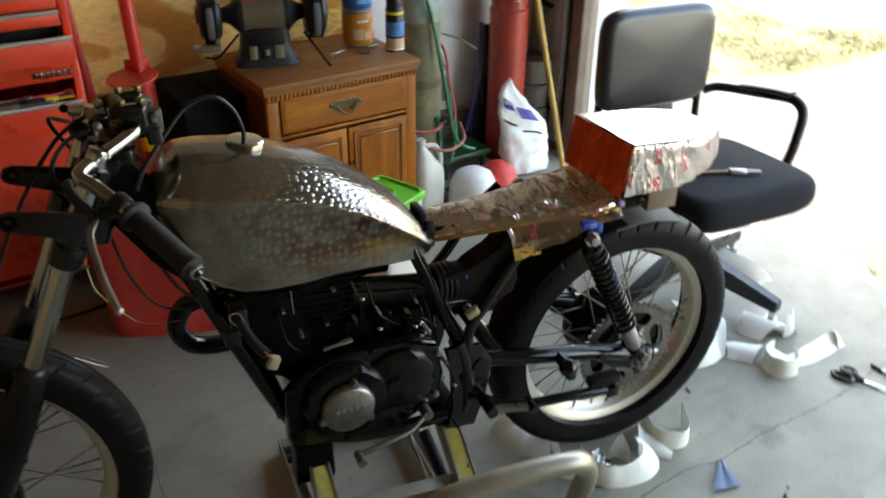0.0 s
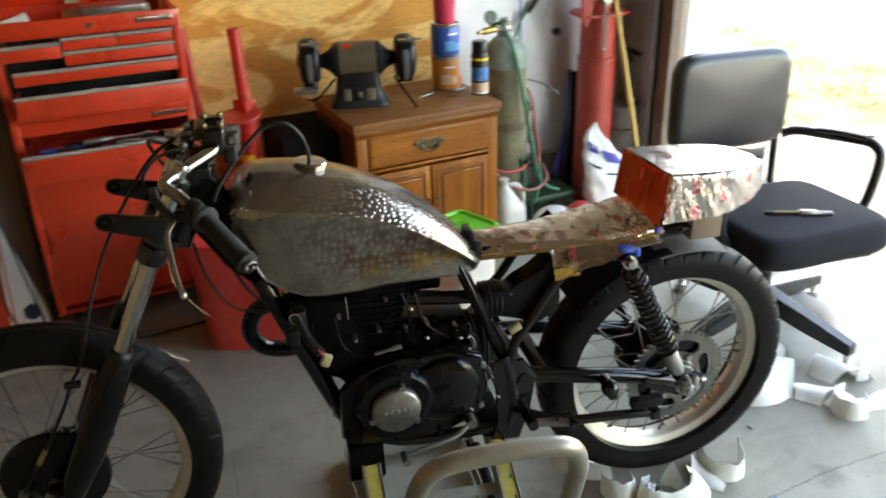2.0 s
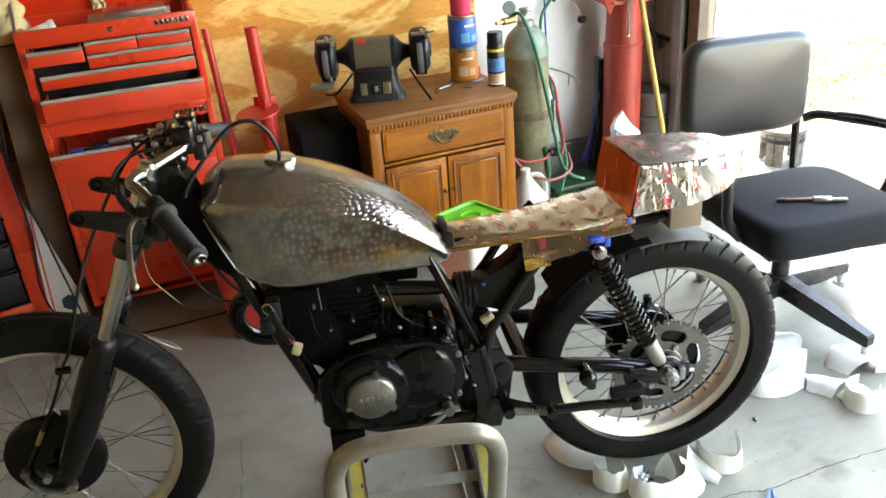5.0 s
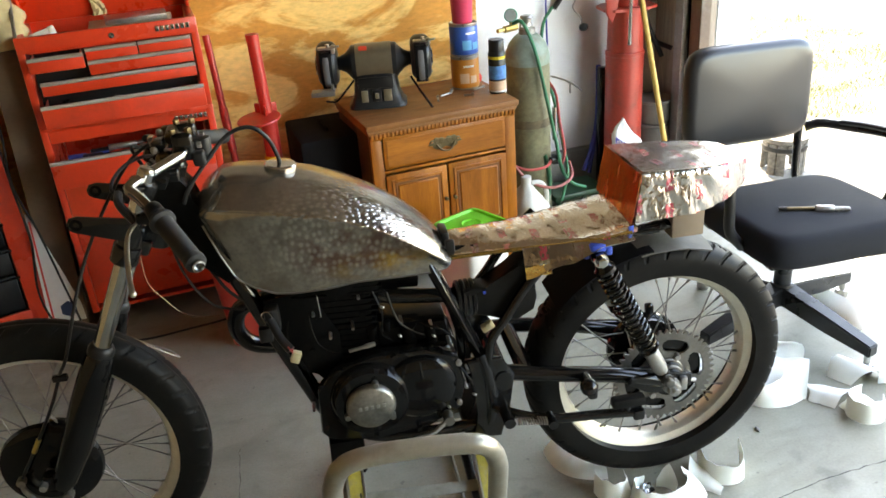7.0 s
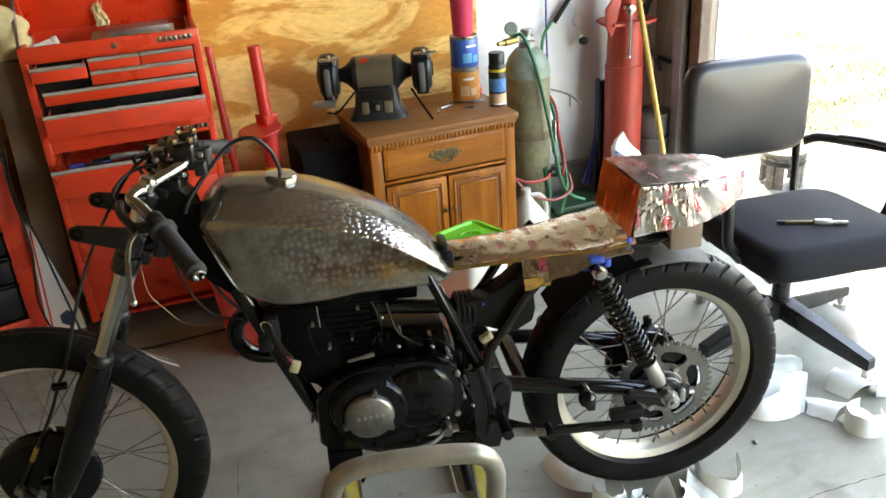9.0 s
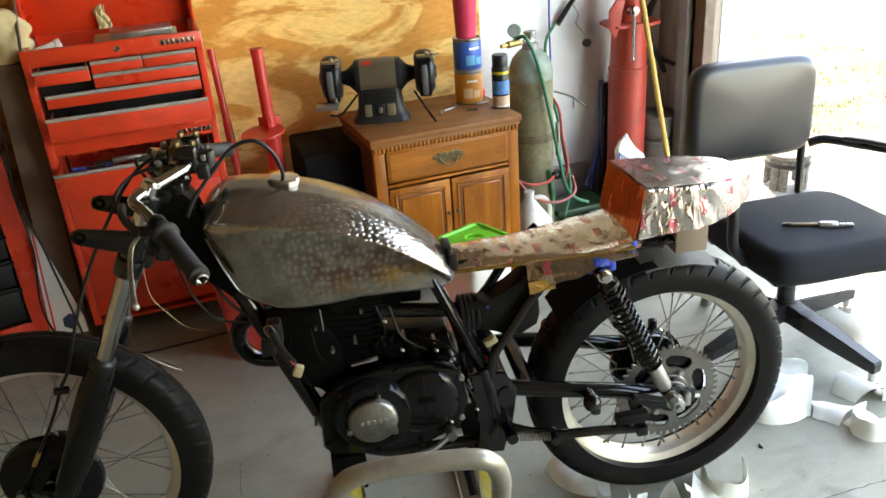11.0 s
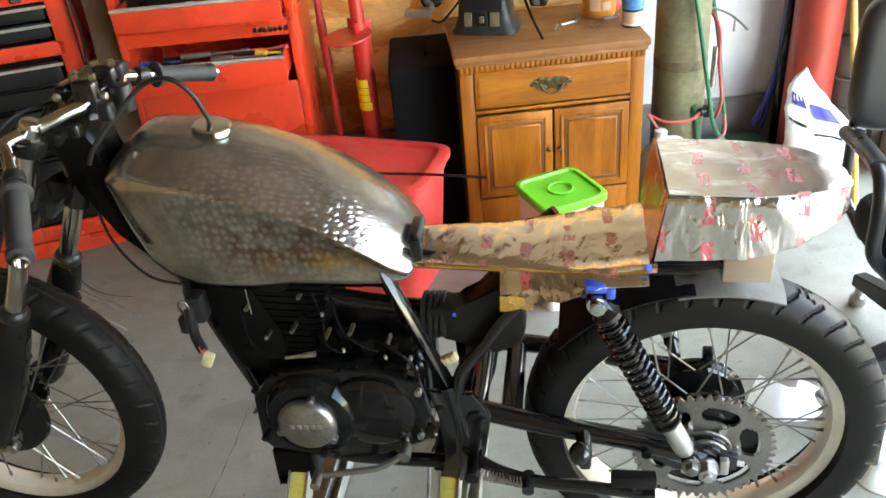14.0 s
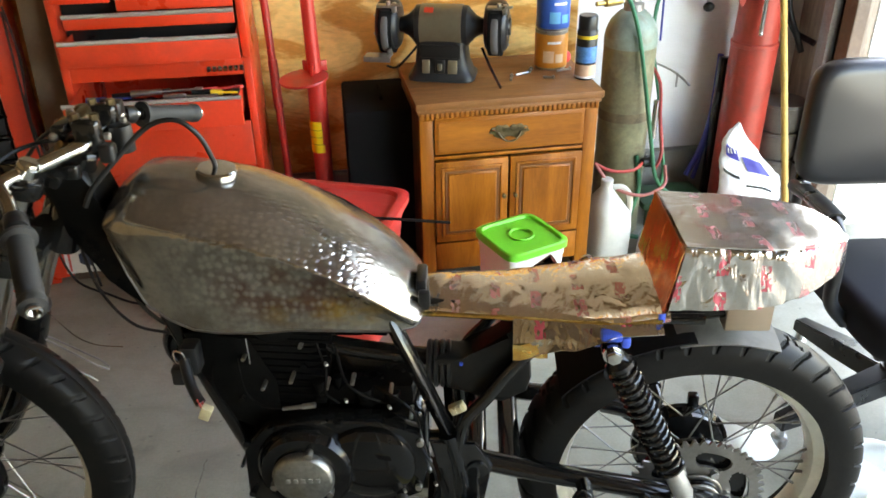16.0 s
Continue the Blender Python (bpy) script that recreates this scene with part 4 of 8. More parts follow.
# neck gusset and wiring between the steering head and the tank
b = B()
plate(b, [(-0.385, 0.985), (-0.315, 0.99), (-0.298, 0.965), (-0.296, 0.92), (-0.268, 0.83), (-0.235, 0.76), (-0.262, 0.745), (-0.31, 0.8), (-0.36, 0.88)], 0.075, pose(0, FY, 0, 90, 0, 0), 0.008)
part("neck_gusset", b, BLACK_FIN, bike, "black steering neck and bundled wiring")
for name, pts, r in (
        ("clutch_cable", [(-0.405, -0.15, 0.985), (-0.425, -0.13, 1.012), (-0.405, -0.07, 1.03), (-0.37, 0.0, 1.02), (-0.34, 0.04, 0.98)], 0.0035),
        ("brake_cable", [(-0.335, 0.02, 1.052), (-0.366, 0.015, 1.043), (-0.42, 0.02, 1.005), (-0.475, 0.015, 0.934), (-0.529, -0.01, 0.847), (-0.57, -0.05, 0.755), (-0.605, -0.1, 0.65), (-0.628, -0.102, 0.61), (-0.662, -0.1, 0.54), (-0.72, -0.1, 0.442), (-0.76, -0.1, 0.38), (-0.774, -0.1, 0.357)], 0.0036),
        ("throttle_cable", [(-0.40, 0.16, 0.985), (-0.43, 0.12, 1.0), (-0.36, 0.06, 0.9), (-0.27, 0.045, 0.76), (-0.2, 0.03, 0.7)], 0.004),
        ("speedometer_cable", [(-0.345, -0.03, 0.9), (-0.32, -0.045, 0.83), (-0.297, -0.04, 0.775), (-0.268, -0.035, 0.713), (-0.23, -0.02, 0.675), (-0.16, 0.02, 0.665)], 0.0038),
        ("loose_hose", [(-0.37, -0.02, 0.85), (-0.35, -0.03, 0.76), (-0.31, -0.02, 0.68), (-0.25, 0.0, 0.645)], 0.0028)):
    part(name, tube(B(), curve_points(pts, 7), r, 8), HOSE, bike, "thin black control cable")
part("cable_ferrule", cyl(B(), (-0.71, -0.1, 0.459), (-0.729, -0.1, 0.427), 0.0055, n=12, bevel=0.001), BRASS, bike, "brass brake cable adjuster")
part("cable_clip", box(B(), (-0.628, -0.103, 0.604), (0.03, 0.014, 0.014), 0.003), BLACK_PAINT, bike)
b = B()
tube(b, curve_points([(-0.41, -0.11, 0.855), (-0.404, -0.13, 0.805), (-0.38, -0.13, 0.764), (-0.353, -0.13, 0.729), (-0.322, -0.13, 0.714), (-0.281, -0.13, 0.711)], 6), 0.0007, 6)
part("loose_wire", b, AGED_BRONZE, bike, "bent bare wire hanging below the steering head")
b = B()
tube(b, [(-0.56, 0.06, 0.61), (-0.44, 0.062, 0.522), (-0.425, 0.07, 0.508), (-0.43, 0.082, 0.506), (-0.445, 0.086, 0.518), (-0.56, 0.09, 0.585)], 0.0018, 6)
tube(b, [(-0.56, 0.03, 0.60), (-0.452, 0.04, 0.515), (-0.44, 0.045, 0.5)], 0.0018, 6)
part("mudguard_stay", b, STEEL, bike, "bare wire mudguard stay over the front tyre")

# ---- tank ----
TANK = [  # x, bottom, shoulder, top, half width
    (-0.289, 0.902, 0.916, 0.93, 0.086), (-0.2865, 0.892, 0.92, 0.938, 0.092), (-0.277, 0.868, 0.924, 0.95, 0.1), (-0.262, 0.828, 0.926, 0.962, 0.108), (-0.243, 0.785, 0.927, 0.975, 0.115), (-0.236, 0.774, 0.927, 0.978, 0.117),
    (-0.205, 0.752, 0.927, 0.978, 0.124), (-0.165, 0.735, 0.924, 0.973, 0.130), (-0.125, 0.731, 0.918, 0.966, 0.133), (-0.06, 0.731, 0.903, 0.948, 0.134), (0.0, 0.737, 0.882, 0.922, 0.133), (0.06, 0.735, 0.853, 0.887, 0.131),
    (0.11, 0.732, 0.821, 0.851, 0.127), (0.15, 0.729, 0.790, 0.816, 0.12), (0.175, 0.727, 0.767, 0.79, 0.112), (0.192, 0.727, 0.75, 0.768, 0.103), (0.202, 0.729, 0.74, 0.752, 0.092), (0.207, 0.736, 0.74, 0.744, 0.08)]
rings = []
for x, lo, sh, hi, w in TANK:
    lo = lo - 0.005
    up, cap_h = sh - lo, hi - sh
    crease = min(1.0, max(0.0, (x + 0.25) / 0.16))
    half = [(0.0, lo), (0.55 * w, lo), (0.8 * w, lo), (0.84 * w, lo + 0.05 * up), (0.85 * w, lo + 0.2 * up), ((0.92 - 0.052 * crease) * w, lo + 0.42 * up), ((0.965 - 0.053 * crease) * w, lo + 0.65 * up), ((0.98 - 0.008 * crease) * w, lo + 0.86 * up), ((0.96 + 0.038 * crease) * w, lo + 0.97 * up), ((0.92 + 0.035 * crease) * w, sh + 0.12 * cap_h),
            (0.82 * w, sh + 0.36 * cap_h), (0.62 * w, sh + 0.68 * cap_h), (0.34 * w, sh + 0.92 * cap_h), (0.0, hi)]
    line = curve_points([(0, y, z) for y, z in half], 4)
    ring = [Vector((x, -p.y - 0.004, p.z)) for p in line] + [Vector((x, p.y - 0.004, p.z)) for p in line[-2:0:-1]]
    rings.append(ring)
tank = part("fuel_tank", loft(B(), rings), TANK_STEEL, bike, "sanded bare steel fuel tank with blotches", 55)
b = B()
for sgn in (-1, 1):
    tube(b, [Vector((x, sgn * (w * 0.835) - 0.004, lo - 0.002)) for x, lo, sh, hi, w in TANK[1:]], 0.0022, 6)
part("seam", b, SPROCKET_STEEL, tank, "folded bottom seam")
cap = B()
CAPM = pose(-0.122, -0.004, 0.963, 0, 7, 0)
lathe(cap, [(0.0, -0.014), (0.029, -0.014), (0.03, 0.0), (0.0325, 0.001), (0.033, 0.009), (0.030, 0.012), (0.016, 0.013), (0.0, 0.0135)], 40, CAPM)
part("fuel_cap", cap, CHROME, tank, "worn chrome fuel cap")
b = B()
tube(b, curve_points([(-0.122, -0.004, 0.972), (-0.124, -0.01, 0.995), (-0.138, -0.015, 1.034), (-0.168, -0.02, 1.061), (-0.212, -0.025, 1.052), (-0.257, -0.045, 1.012), (-0.298, -0.07, 0.968), (-0.313, -0.078, 0.94)], 7), 0.0042, 10)
part("vent_hose", b, HOSE, tank, "black breather hose looping from the cap")
b = B()
box(b, (0.204, -0.004, 0.758), (0.018, 0.06, 0.045), 0.005)
box(b, (0.21, -0.05, 0.752), (0.02, 0.016, 0.036), 0.004)
part("tank_mount", b, BLACK_PLASTIC, bike, "black rubber tank mount")

# ---- frame ----
for name, pts, r in (
        ("backbone_tube", [(-0.33, -0.0, 0.93), (-0.2, 0, 0.85), (0.0, 0, 0.785), (0.15, 0, 0.745)], 0.022),
        ("down_tube", [(-0.325, -0.005, 0.88), (-0.25, -0.02, 0.74), (-0.165, -0.04, 0.53), (-0.10, -0.05, 0.375), (-0.06, -0.05, 0.33)], 0.02)):
    part(name, tube(B(), curve_points(pts, 6), r, 14), BLACK_PAINT, bike, "black painted frame tube")
for sgn in (-1, 1):
    y = sgn * 0.115
    for name, pts, r in (
            ("frame_rail", [(0.15, sgn * 0.05 - 0.01, 0.737), (0.21, sgn * 0.03 - 0.012, 0.742), (0.33, sgn * 0.05 - 0.02, 0.746), (0.45, sgn * 0.062 - 0.03, 0.75), (0.55, sgn * 0.075 - 0.03, 0.755), (0.66, sgn * 0.08 - 0.03, 0.758)], 0.009),
            ("centre_tube", [(0.25, sgn * 0.106, 0.51), (0.268, sgn * 0.11, 0.44), (0.27, sgn * 0.11, 0.36), (0.25, sgn * 0.1, 0.28)], 0.02),
            ("seat_stay", [(0.266, sgn * 0.115, 0.47), (0.278, sgn * 0.113, 0.542), (0.318, sgn * 0.11, 0.597), (0.357, sgn * 0.108, 0.655), (0.4, sgn * 0.108, 0.705), (0.44, sgn * 0.108, 0.74)], 0.0115),
            ("lower_rail", [(-0.08, sgn * 0.07, 0.34), (0.02, sgn * 0.095, 0.315), (0.14, sgn * 0.1, 0.31), (0.26, sgn * 0.105, 0.315)], 0.014)):
        part(name, tube(B(), curve_points(pts, 6), r, 12), BLACK_PAINT, bike, "black painted frame tube")
p, q = Vector((0.156, -0.094, 0.745)), Vector((0.262, -0.108, 0.482))
M4 = Matrix.Translation((p + q) / 2) @ (q - p).to_track_quat("Z", "Y").to_matrix().to_4x4()
part("diagonal_brace", box(B(), (0, 0, 0), (0.021, 0.021, (q - p).length), 0.0022, M4 @ pose(0, 0, 0, 0, 0, 28)), BLACK_PAINT, bike, "glossy black square frame brace")
b = B()
plate(b, [(0.216, 0.505), (0.296, 0.5), (0.327, 0.45), (0.312, 0.36), (0.29, 0.283), (0.222, 0.29), (0.24, 0.35), (0.232, 0.44)], 0.014, pose(0, -0.118, 0, 90, 0, 0), 0.004)
plate(b, [(0.216, 0.505), (0.296, 0.5), (0.327, 0.45), (0.312, 0.36), (0.29, 0.283), (0.222, 0.29), (0.24, 0.35), (0.232, 0.44)], 0.014, pose(0, 0.118, 0, 90, 0, 0), 0.004)
cyl(b, (0.3, -0.13, 0.445), (0.3, 0.13, 0.445), 0.018, n=16)
part("pivot_plate", b, BLACK_PAINT, bike, "black swingarm pivot plates")
b = B()
for sgn in (-1, 1):
    y = sgn * 0.112
    tube(b, curve_points([(0.30, sgn * 0.1, 0.445), (0.42, y, 0.425), (0.58, y, 0.392), (0.70, y, 0.355)], 4), 0.019, 14)
    plate(b, [(0.60, 0.408), (0.66, 0.396), (0.725, 0.375), (0.76, 0.365), (0.76, 0.334), (0.715, 0.322), (0.65, 0.33), (0.60, 0.362)], 0.014, pose(0, y, 0, 90, 0, 0), 0.004)
    cyl(b, (0.672, y + sgn * 0.005, 0.398), (0.668, sgn * 0.15, 0.408), 0.012, n=14)
tube(b, [(0.36, -0.1, 0.43), (0.36, 0.1, 0.43)], 0.02, 12)
part("swingarm", b, BLACK_PAINT, bike, "black tubular swingarm")
for sgn in (-1, 1):
    b = B()
    cyl(b, (0.49, sgn * 0.11, 0.412), (0.49, sgn * 0.165, 0.414), 0.014, n=14)
    ball(b, (0.484, sgn * 0.176, 0.42), 0.021, 14)
    box(b, (0.492, sgn * 0.174, 0.402), (0.022, 0.024, 0.026), 0.006)
    part("peg_mount", b, BLACK_PAINT, bike, "black passenger peg mount")
    part("arm_bolt", cyl(B(), (0.60, sgn * 0.12, 0.385), (0.60, sgn * 0.14, 0.385), 0.011, n=6), BLACK_PAINT, bike)
    b = B()
    cyl(b, (0.745, sgn * 0.112, 0.348), (0.772, sgn * 0.112, 0.343), 0.005, n=8)
    box(b, (0.735, sgn * 0.125, 0.35), (0.016, 0.014, 0.034), 0.003)
    part("chain_adjuster", b, STEEL, bike)

# shocks
for sgn in (-1, 1):
    y = sgn * 0.155
    top, bot = Vector((0.508, y if sgn < 0 else 0.125, 0.735 if sgn < 0 else 0.712)), Vector((0.668, sgn * 0.165, 0.408))
    d = (bot - top).normalized()
    q = d.to_track_quat("Z", "Y").to_matrix().to_4x4()
    L = (bot - top).length
    b = B()
    cyl(b, top + d * 0.02, bot - d * 0.095, 0.0125, n=18)
    shock = part("shock_absorber", b, BLACK_PAINT, bike, "rear shock with a black open coil spring")
    b = B()
    pts = []
    turns, z0, z1 = 15, 0.045, L - 0.085
    for k in range(turns * 14 + 1):
        a = 2 * math.pi * k / 14
        pts.append(Matrix.Translation(top) @ q @ Vector((0.0218 * math.cos(a), 0.0218 * math.sin(a), z0 + (z1 - z0) * k / (turns * 14))))
    part("spring", tube(b, pts, 0.0042, 8), BLACK_PAINT, shock, "glossy black coil spring")
    b = B()
    lathe(b, [(0.012, L - 0.088), (0.0175, L - 0.083), (0.0175, L - 0.028), (0.013, L - 0.015), (0.0, L - 0.012)], 20, Matrix.Translation(top) @ q)
    part("lower_body", b, ALUMINIUM, shock, "bare alloy lower shock body")
    b = B()
    lathe(b, [(0.0, 0.012), (0.014, 0.014), (0.018, 0.026), (0.0235, 0.032), (0.0235, 0.04), (0.012, 0.042)], 22, Matrix.Translation(top) @ q)
    part("spring_collar", b, BLACK_PAINT, shock, "black spring collar")
    for p, r in ((top, 0.017), (bot, 0.016)):
        b = B()
        cyl(b, p - Vector((0, 0.016, 0)), p + Vector((0, 0.016, 0)), r, n=20, bevel=0.003)
        part("eye", b, BLACK_PAINT, shock)
        b = B()
        cyl(b, p + Vector((0, sgn * 0.016, 0)), p + Vector((0, sgn * 0.022, 0)), r * 0.95, n=20)
        cyl(b, p + Vector((0, sgn * 0.02, 0)), p + Vector((0, sgn * 0.034, 0)), r * 0.72, n=6, bevel=0.002)
        part("nut", b, CHROME if p is top else SPROCKET_STEEL, shock)
    if sgn < 0:
        b = B()
        box(b, top + Vector((-0.002, 0.004, 0.024)), (0.034, 0.036, 0.016), 0.005, None)
        box(b, top + Vector((0.02, -0.004, 0.016)), (0.014, 0.022, 0.02), 0.004)
        box(b, top + Vector((-0.02, 0.016, 0.008)), (0.012, 0.012, 0.036), 0.004)
        part("mount_tape", b, BLUE_TAPE, shock, "blue taped upper shock mount")

# side stand with its spring
b = B()
tube(b, curve_points([(0.275, -0.13, 0.372), (0.33, -0.165, 0.364), (0.4, -0.178, 0.351), (0.5, -0.18, 0.343), (0.6, -0.18, 0.332)], 5), 0.0115, 12)
box(b, (0.6, -0.18, 0.33), (0.026, 0.028, 0.026), 0.004)
tube(b, [(0.575, -0.178, 0.336), (0.575, -0.178, 0.366)], 0.009, 10)
stand = part("side_stand", b, BLACK_PAINT, bike, "black side stand folded back along the wheel")
part("foot_rubber", box(B(), (0.575, -0.182, 0.369), (0.078, 0.026, 0.024), 0.005, pose(0, 0, 0, 0, 0, 0)), RUBBER, stand, "black rubber block")
pts = [Vector((0.312 + 0.072 * k / 96, -0.186, 0.368 - 0.014 * k / 96)) + Vector((0, 0.009 * math.cos(2 * math.pi * k / 8), 0.009 * math.sin(2 * math.pi * k / 8))) for k in range(97)]
part("spring", tube(B(), pts, 0.0018, 5), STEEL, stand, "small steel return spring")
part("spring_post", cyl(B(), (0.393, -0.205, 0.352), (0.393, -0.165, 0.354), 0.011, n=14), BLACK_PAINT, stand)
part("pivot", cyl(B(), (0.295, -0.2, 0.372), (0.295, -0.12, 0.372), 0.013, n=14), BLACK_PAINT, stand)

# ---- engine ----
engine = part("engine", box(B(), (0.06, 0.0, 0.445), (0.30, 0.17, 0.19), 0.035, None, 4), BLACK_ENGINE, bike, "black single-cylinder engine with a bare round cover")
b = B()
TILT_E = pose(-0.052, 0.0, 0.545, 0, 3, 0)
box(b, (0, 0, 0.075), (0.155, 0.145, 0.18), 0.02, TILT_E)
barrel = part("cylinder", b, BLACK_FIN, engine, "black finned cylinder")
for k in range(13):
    w, z = (0.168 if k < 6 else 0.174, 0.012 + k * 0.0145) if k < 9 else (0.192, 0.150 + (k - 9) * 0.012)
    b = B()
    box(b, (0, 0, z), (w, 0.154 if k < 9 else 0.174, 0.004), 0.001, TILT_E)
    part("fin", b, BLACK_FIN, engine)
b = B()
box(b, (0, 0, 0.168), (0.185, 0.165, 0.06), 0.012, TILT_E)
cyl(b, TILT_E @ Vector((0.0, -0.1, 0.19)), TILT_E @ Vector((0.0, 0.1, 0.19)), 0.04, n=22, bevel=0.005)
part("cylinder_head", b, BLACK_FIN, engine, "black finned cylinder head")
for k, (dx, dz) in enumerate(((-0.055, 0.1), (0.05, 0.1), (-0.062, 0.02), (0.062, 0.02))):
    b = B()
    p = TILT_E @ Vector((dx, -0.084, dz))
    cyl(b, p, p + Vector((0, -0.01, 0)), 0.0065, n=6)
    part("bolt", b, BLACK_FIN, engine)
b = B()
lathe(b, [(0.0, 0.0), (0.088, 0.0), (0.091, 0.01), (0.088, 0.04), (0.078, 0.052), (0.0, 0.055)], 40, pose(-0.002, -0.1, 0.452, 90, 0, 0))
plate(b, [(-0.12, 0.37), (-0.10, 0.345), (0.0, 0.335), (0.12, 0.34), (0.2, 0.38), (0.215, 0.45), (0.2, 0.52), (0.13, 0.55), (0.02, 0.553), (-0.07, 0.535), (-0.115, 0.48)], 0.04, pose(0, -0.105, 0, 90, 0, 0), 0.01)
lathe(b, [(0.0, 0.0), (0.078, 0.0), (0.081, 0.008), (0.078, 0.02), (0.068, 0.027), (0.03, 0.031), (0.0, 0.032)], 44, pose(0.112, -0.115, 0.46, 90, 0, 0))
part("side_case", b, BLACK_ENGINE, engine, "glossy black left engine case")
b = B()
lathe(b, [(0.0, 0.0), (0.0535, 0.0), (0.055, 0.006), (0.052, 0.014), (0.047, 0.0175), (0.0, 0.019)], 44, pose(-0.004, -0.153, 0.452, 90, 0, 0))
for a in (75, 200, 322):
    cyl(b, (-0.004 + 0.056 * math.cos(radians(a)), -0.15, 0.452 + 0.056 * math.sin(radians(a))), (-0.004 + 0.056 * math.cos(radians(a)), -0.168, 0.452 + 0.056 * math.sin(radians(a))), 0.0072, n=12, bevel=0.002)
cover = part("round_cover", b, COVER_ALLOY, engine, "bare scuffed aluminium round engine cover")
b = B()
for k in range(5):
    box(b, (-0.028 + k * 0.013, -0.1725, 0.455 + k * 0.0006), (0.0075, 0.002, 0.0095), 0.0008)
part("raised_badge", b, ALUMINIUM, cover, "worn raised badge")
for x, z in ((-0.105, 0.5), (-0.11, 0.38), (0.0, 0.342), (0.1, 0.345), (0.195, 0.4), (0.2, 0.505), (0.06, 0.545), (-0.06, 0.53)):
    b = B()
    cyl(b, (x, -0.12, z), (x, -0.132, z), 0.0065, n=10, bevel=0.0015)
    part("case_screw", b, BLACK_ENGINE if x < 0.15 else STEEL, engine)
b = B()
tube(b, curve_points([(0.165, -0.15, 0.375), (0.12, -0.17, 0.358), (0.06, -0.18, 0.353), (0.005, -0.185, 0.346)], 5), 0.006, 10)
cyl(b, (0.005, -0.178, 0.346), (0.005, -0.212, 0.346), 0.009, n=14)
cyl(b, (0.165, -0.13, 0.375), (0.165, -0.16, 0.375), 0.012, n=14)
part("shift_lever", b, SPROCKET_STEEL, engine, "bent steel gear lever")
for x, y, z in ((-0.07, -0.1, 0.6), (-0.02, -0.1, 0.615), (0.04, -0.1, 0.602), (0.085, -0.1, 0.612), (0.15, -0.1, 0.59), (0.185, -0.112, 0.55), (0.222, -0.118, 0.47), (0.215, -0.118, 0.43), (0.16, -0.128, 0.372), (-0.13, -0.1, 0.42), (-0.1, -0.09, 0.655), (0.0, -0.088, 0.68)):
    part("bolt", cyl(B(), (x, y + 0.03, z), (x, y - 0.004, z + 0.002), 0.0038, n=6, bevel=0.001), COVER_ALLOY, engine, "small oily bolt")
b = B()
cyl(b, (-0.035, -0.118, 0.572), (0.0, -0.12, 0.579), 0.0035, n=10)
cyl(b, (0.0, -0.12, 0.579), (0.022, -0.12, 0.583), 0.0055, n=6)
part("oil_line", b, STEEL, engine, "bright steel fitting on the engine case")
b = B()
for x, z, r in ((0.02, 0.58, 0.014), (0.055, 0.588, 0.01), (0.10, 0.57, 0.02), (0.15, 0.56, 0.016)):
    cyl(b, (x, -0.06, z - 0.03), (x, -0.07, z + 0.02), r, n=12, bevel=0.003)
box(b, (0.11, -0.01, 0.565), (0.16, 0.13, 0.05), 0.015)
part("upper_case", b, BLACK_FIN, engine)
for pts, rr in (([(0.03, -0.1, 0.7), (0.045, -0.112, 0.65), (0.04, -0.108, 0.6), (0.06, -0.1, 0.57)], 0.004), ([(0.06, -0.095, 0.69), (0.075, -0.11, 0.63), (0.1, -0.11, 0.6), (0.13, -0.1, 0.575)], 0.0045),
                 ([(0.12, -0.09, 0.6), (0.16, -0.115, 0.595), (0.19, -0.12, 0.57), (0.2, -0.115, 0.53)], 0.005), ([(-0.11, -0.09, 0.66), (-0.1, -0.105, 0.6), (-0.07, -0.11, 0.57), (-0.03, -0.115, 0.572)], 0.003),
                 ([(0.2, -0.125, 0.5), (0.222, -0.14, 0.46), (0.228, -0.14, 0.41), (0.215, -0.135, 0.37)], 0.0045), ([(-0.15, -0.07, 0.66), (-0.16, -0.09, 0.6), (-0.13, -0.09, 0.52), (-0.105, -0.1, 0.43)], 0.0035)):
    part("oil_hose", tube(B(), curve_points(pts, 5), rr * 0.62, 8), BLACK_FIN, engine, "thin black hose on the engine")
for x, y, z in ((0.075, -0.12, 0.595), (0.148, -0.12, 0.582), (0.045, -0.11, 0.665), (0.225, -0.145, 0.43), (0.168, -0.128, 0.395)):
    part("fitting", cyl(B(), (x, y, z), (x + 0.004, y - 0.009, z + 0.002), 0.003, n=6, bevel=0.0006), STEEL, engine, "small bright bolt head")
# carburettor, intake pipe and air box
b = B()
cyl(b, (0.02, 0.02, 0.668), (0.14, 0.02, 0.66), 0.026, n=18, bevel=0.004)
box(b, (0.07, 0.02, 0.672), (0.06, 0.05, 0.06), 0.01)
part("carburettor", b, BLACK_FIN, bike, "grimy dark carburettor")
b = B()
tube(b, curve_points([(0.03, -0.05, 0.663), (0.12, -0.05, 0.647), (0.24, -0.05, 0.632)], 5), 0.0165, 18)
part("intake_pipe", b, BLACK_PAINT, bike, "black tube behind the frame diagonal")
b = B()
plate(b, [(0.223, 0.66), (0.255, 0.668), (0.276, 0.663), (0.29, 0.662), (0.345, 0.715), (0.368, 0.73), (0.386, 0.69), (0.392, 0.62), (0.385, 0.592), (0.342, 0.568), (0.3, 0.585), (0.25, 0.597), (0.228, 0.64)], 0.055, pose(0, -0.067, 0, 90, 0, 0), 0.01)
airbox = part("air_box", b, RUBBER, bike, "matt black rubber air box under the seat")
b = B()
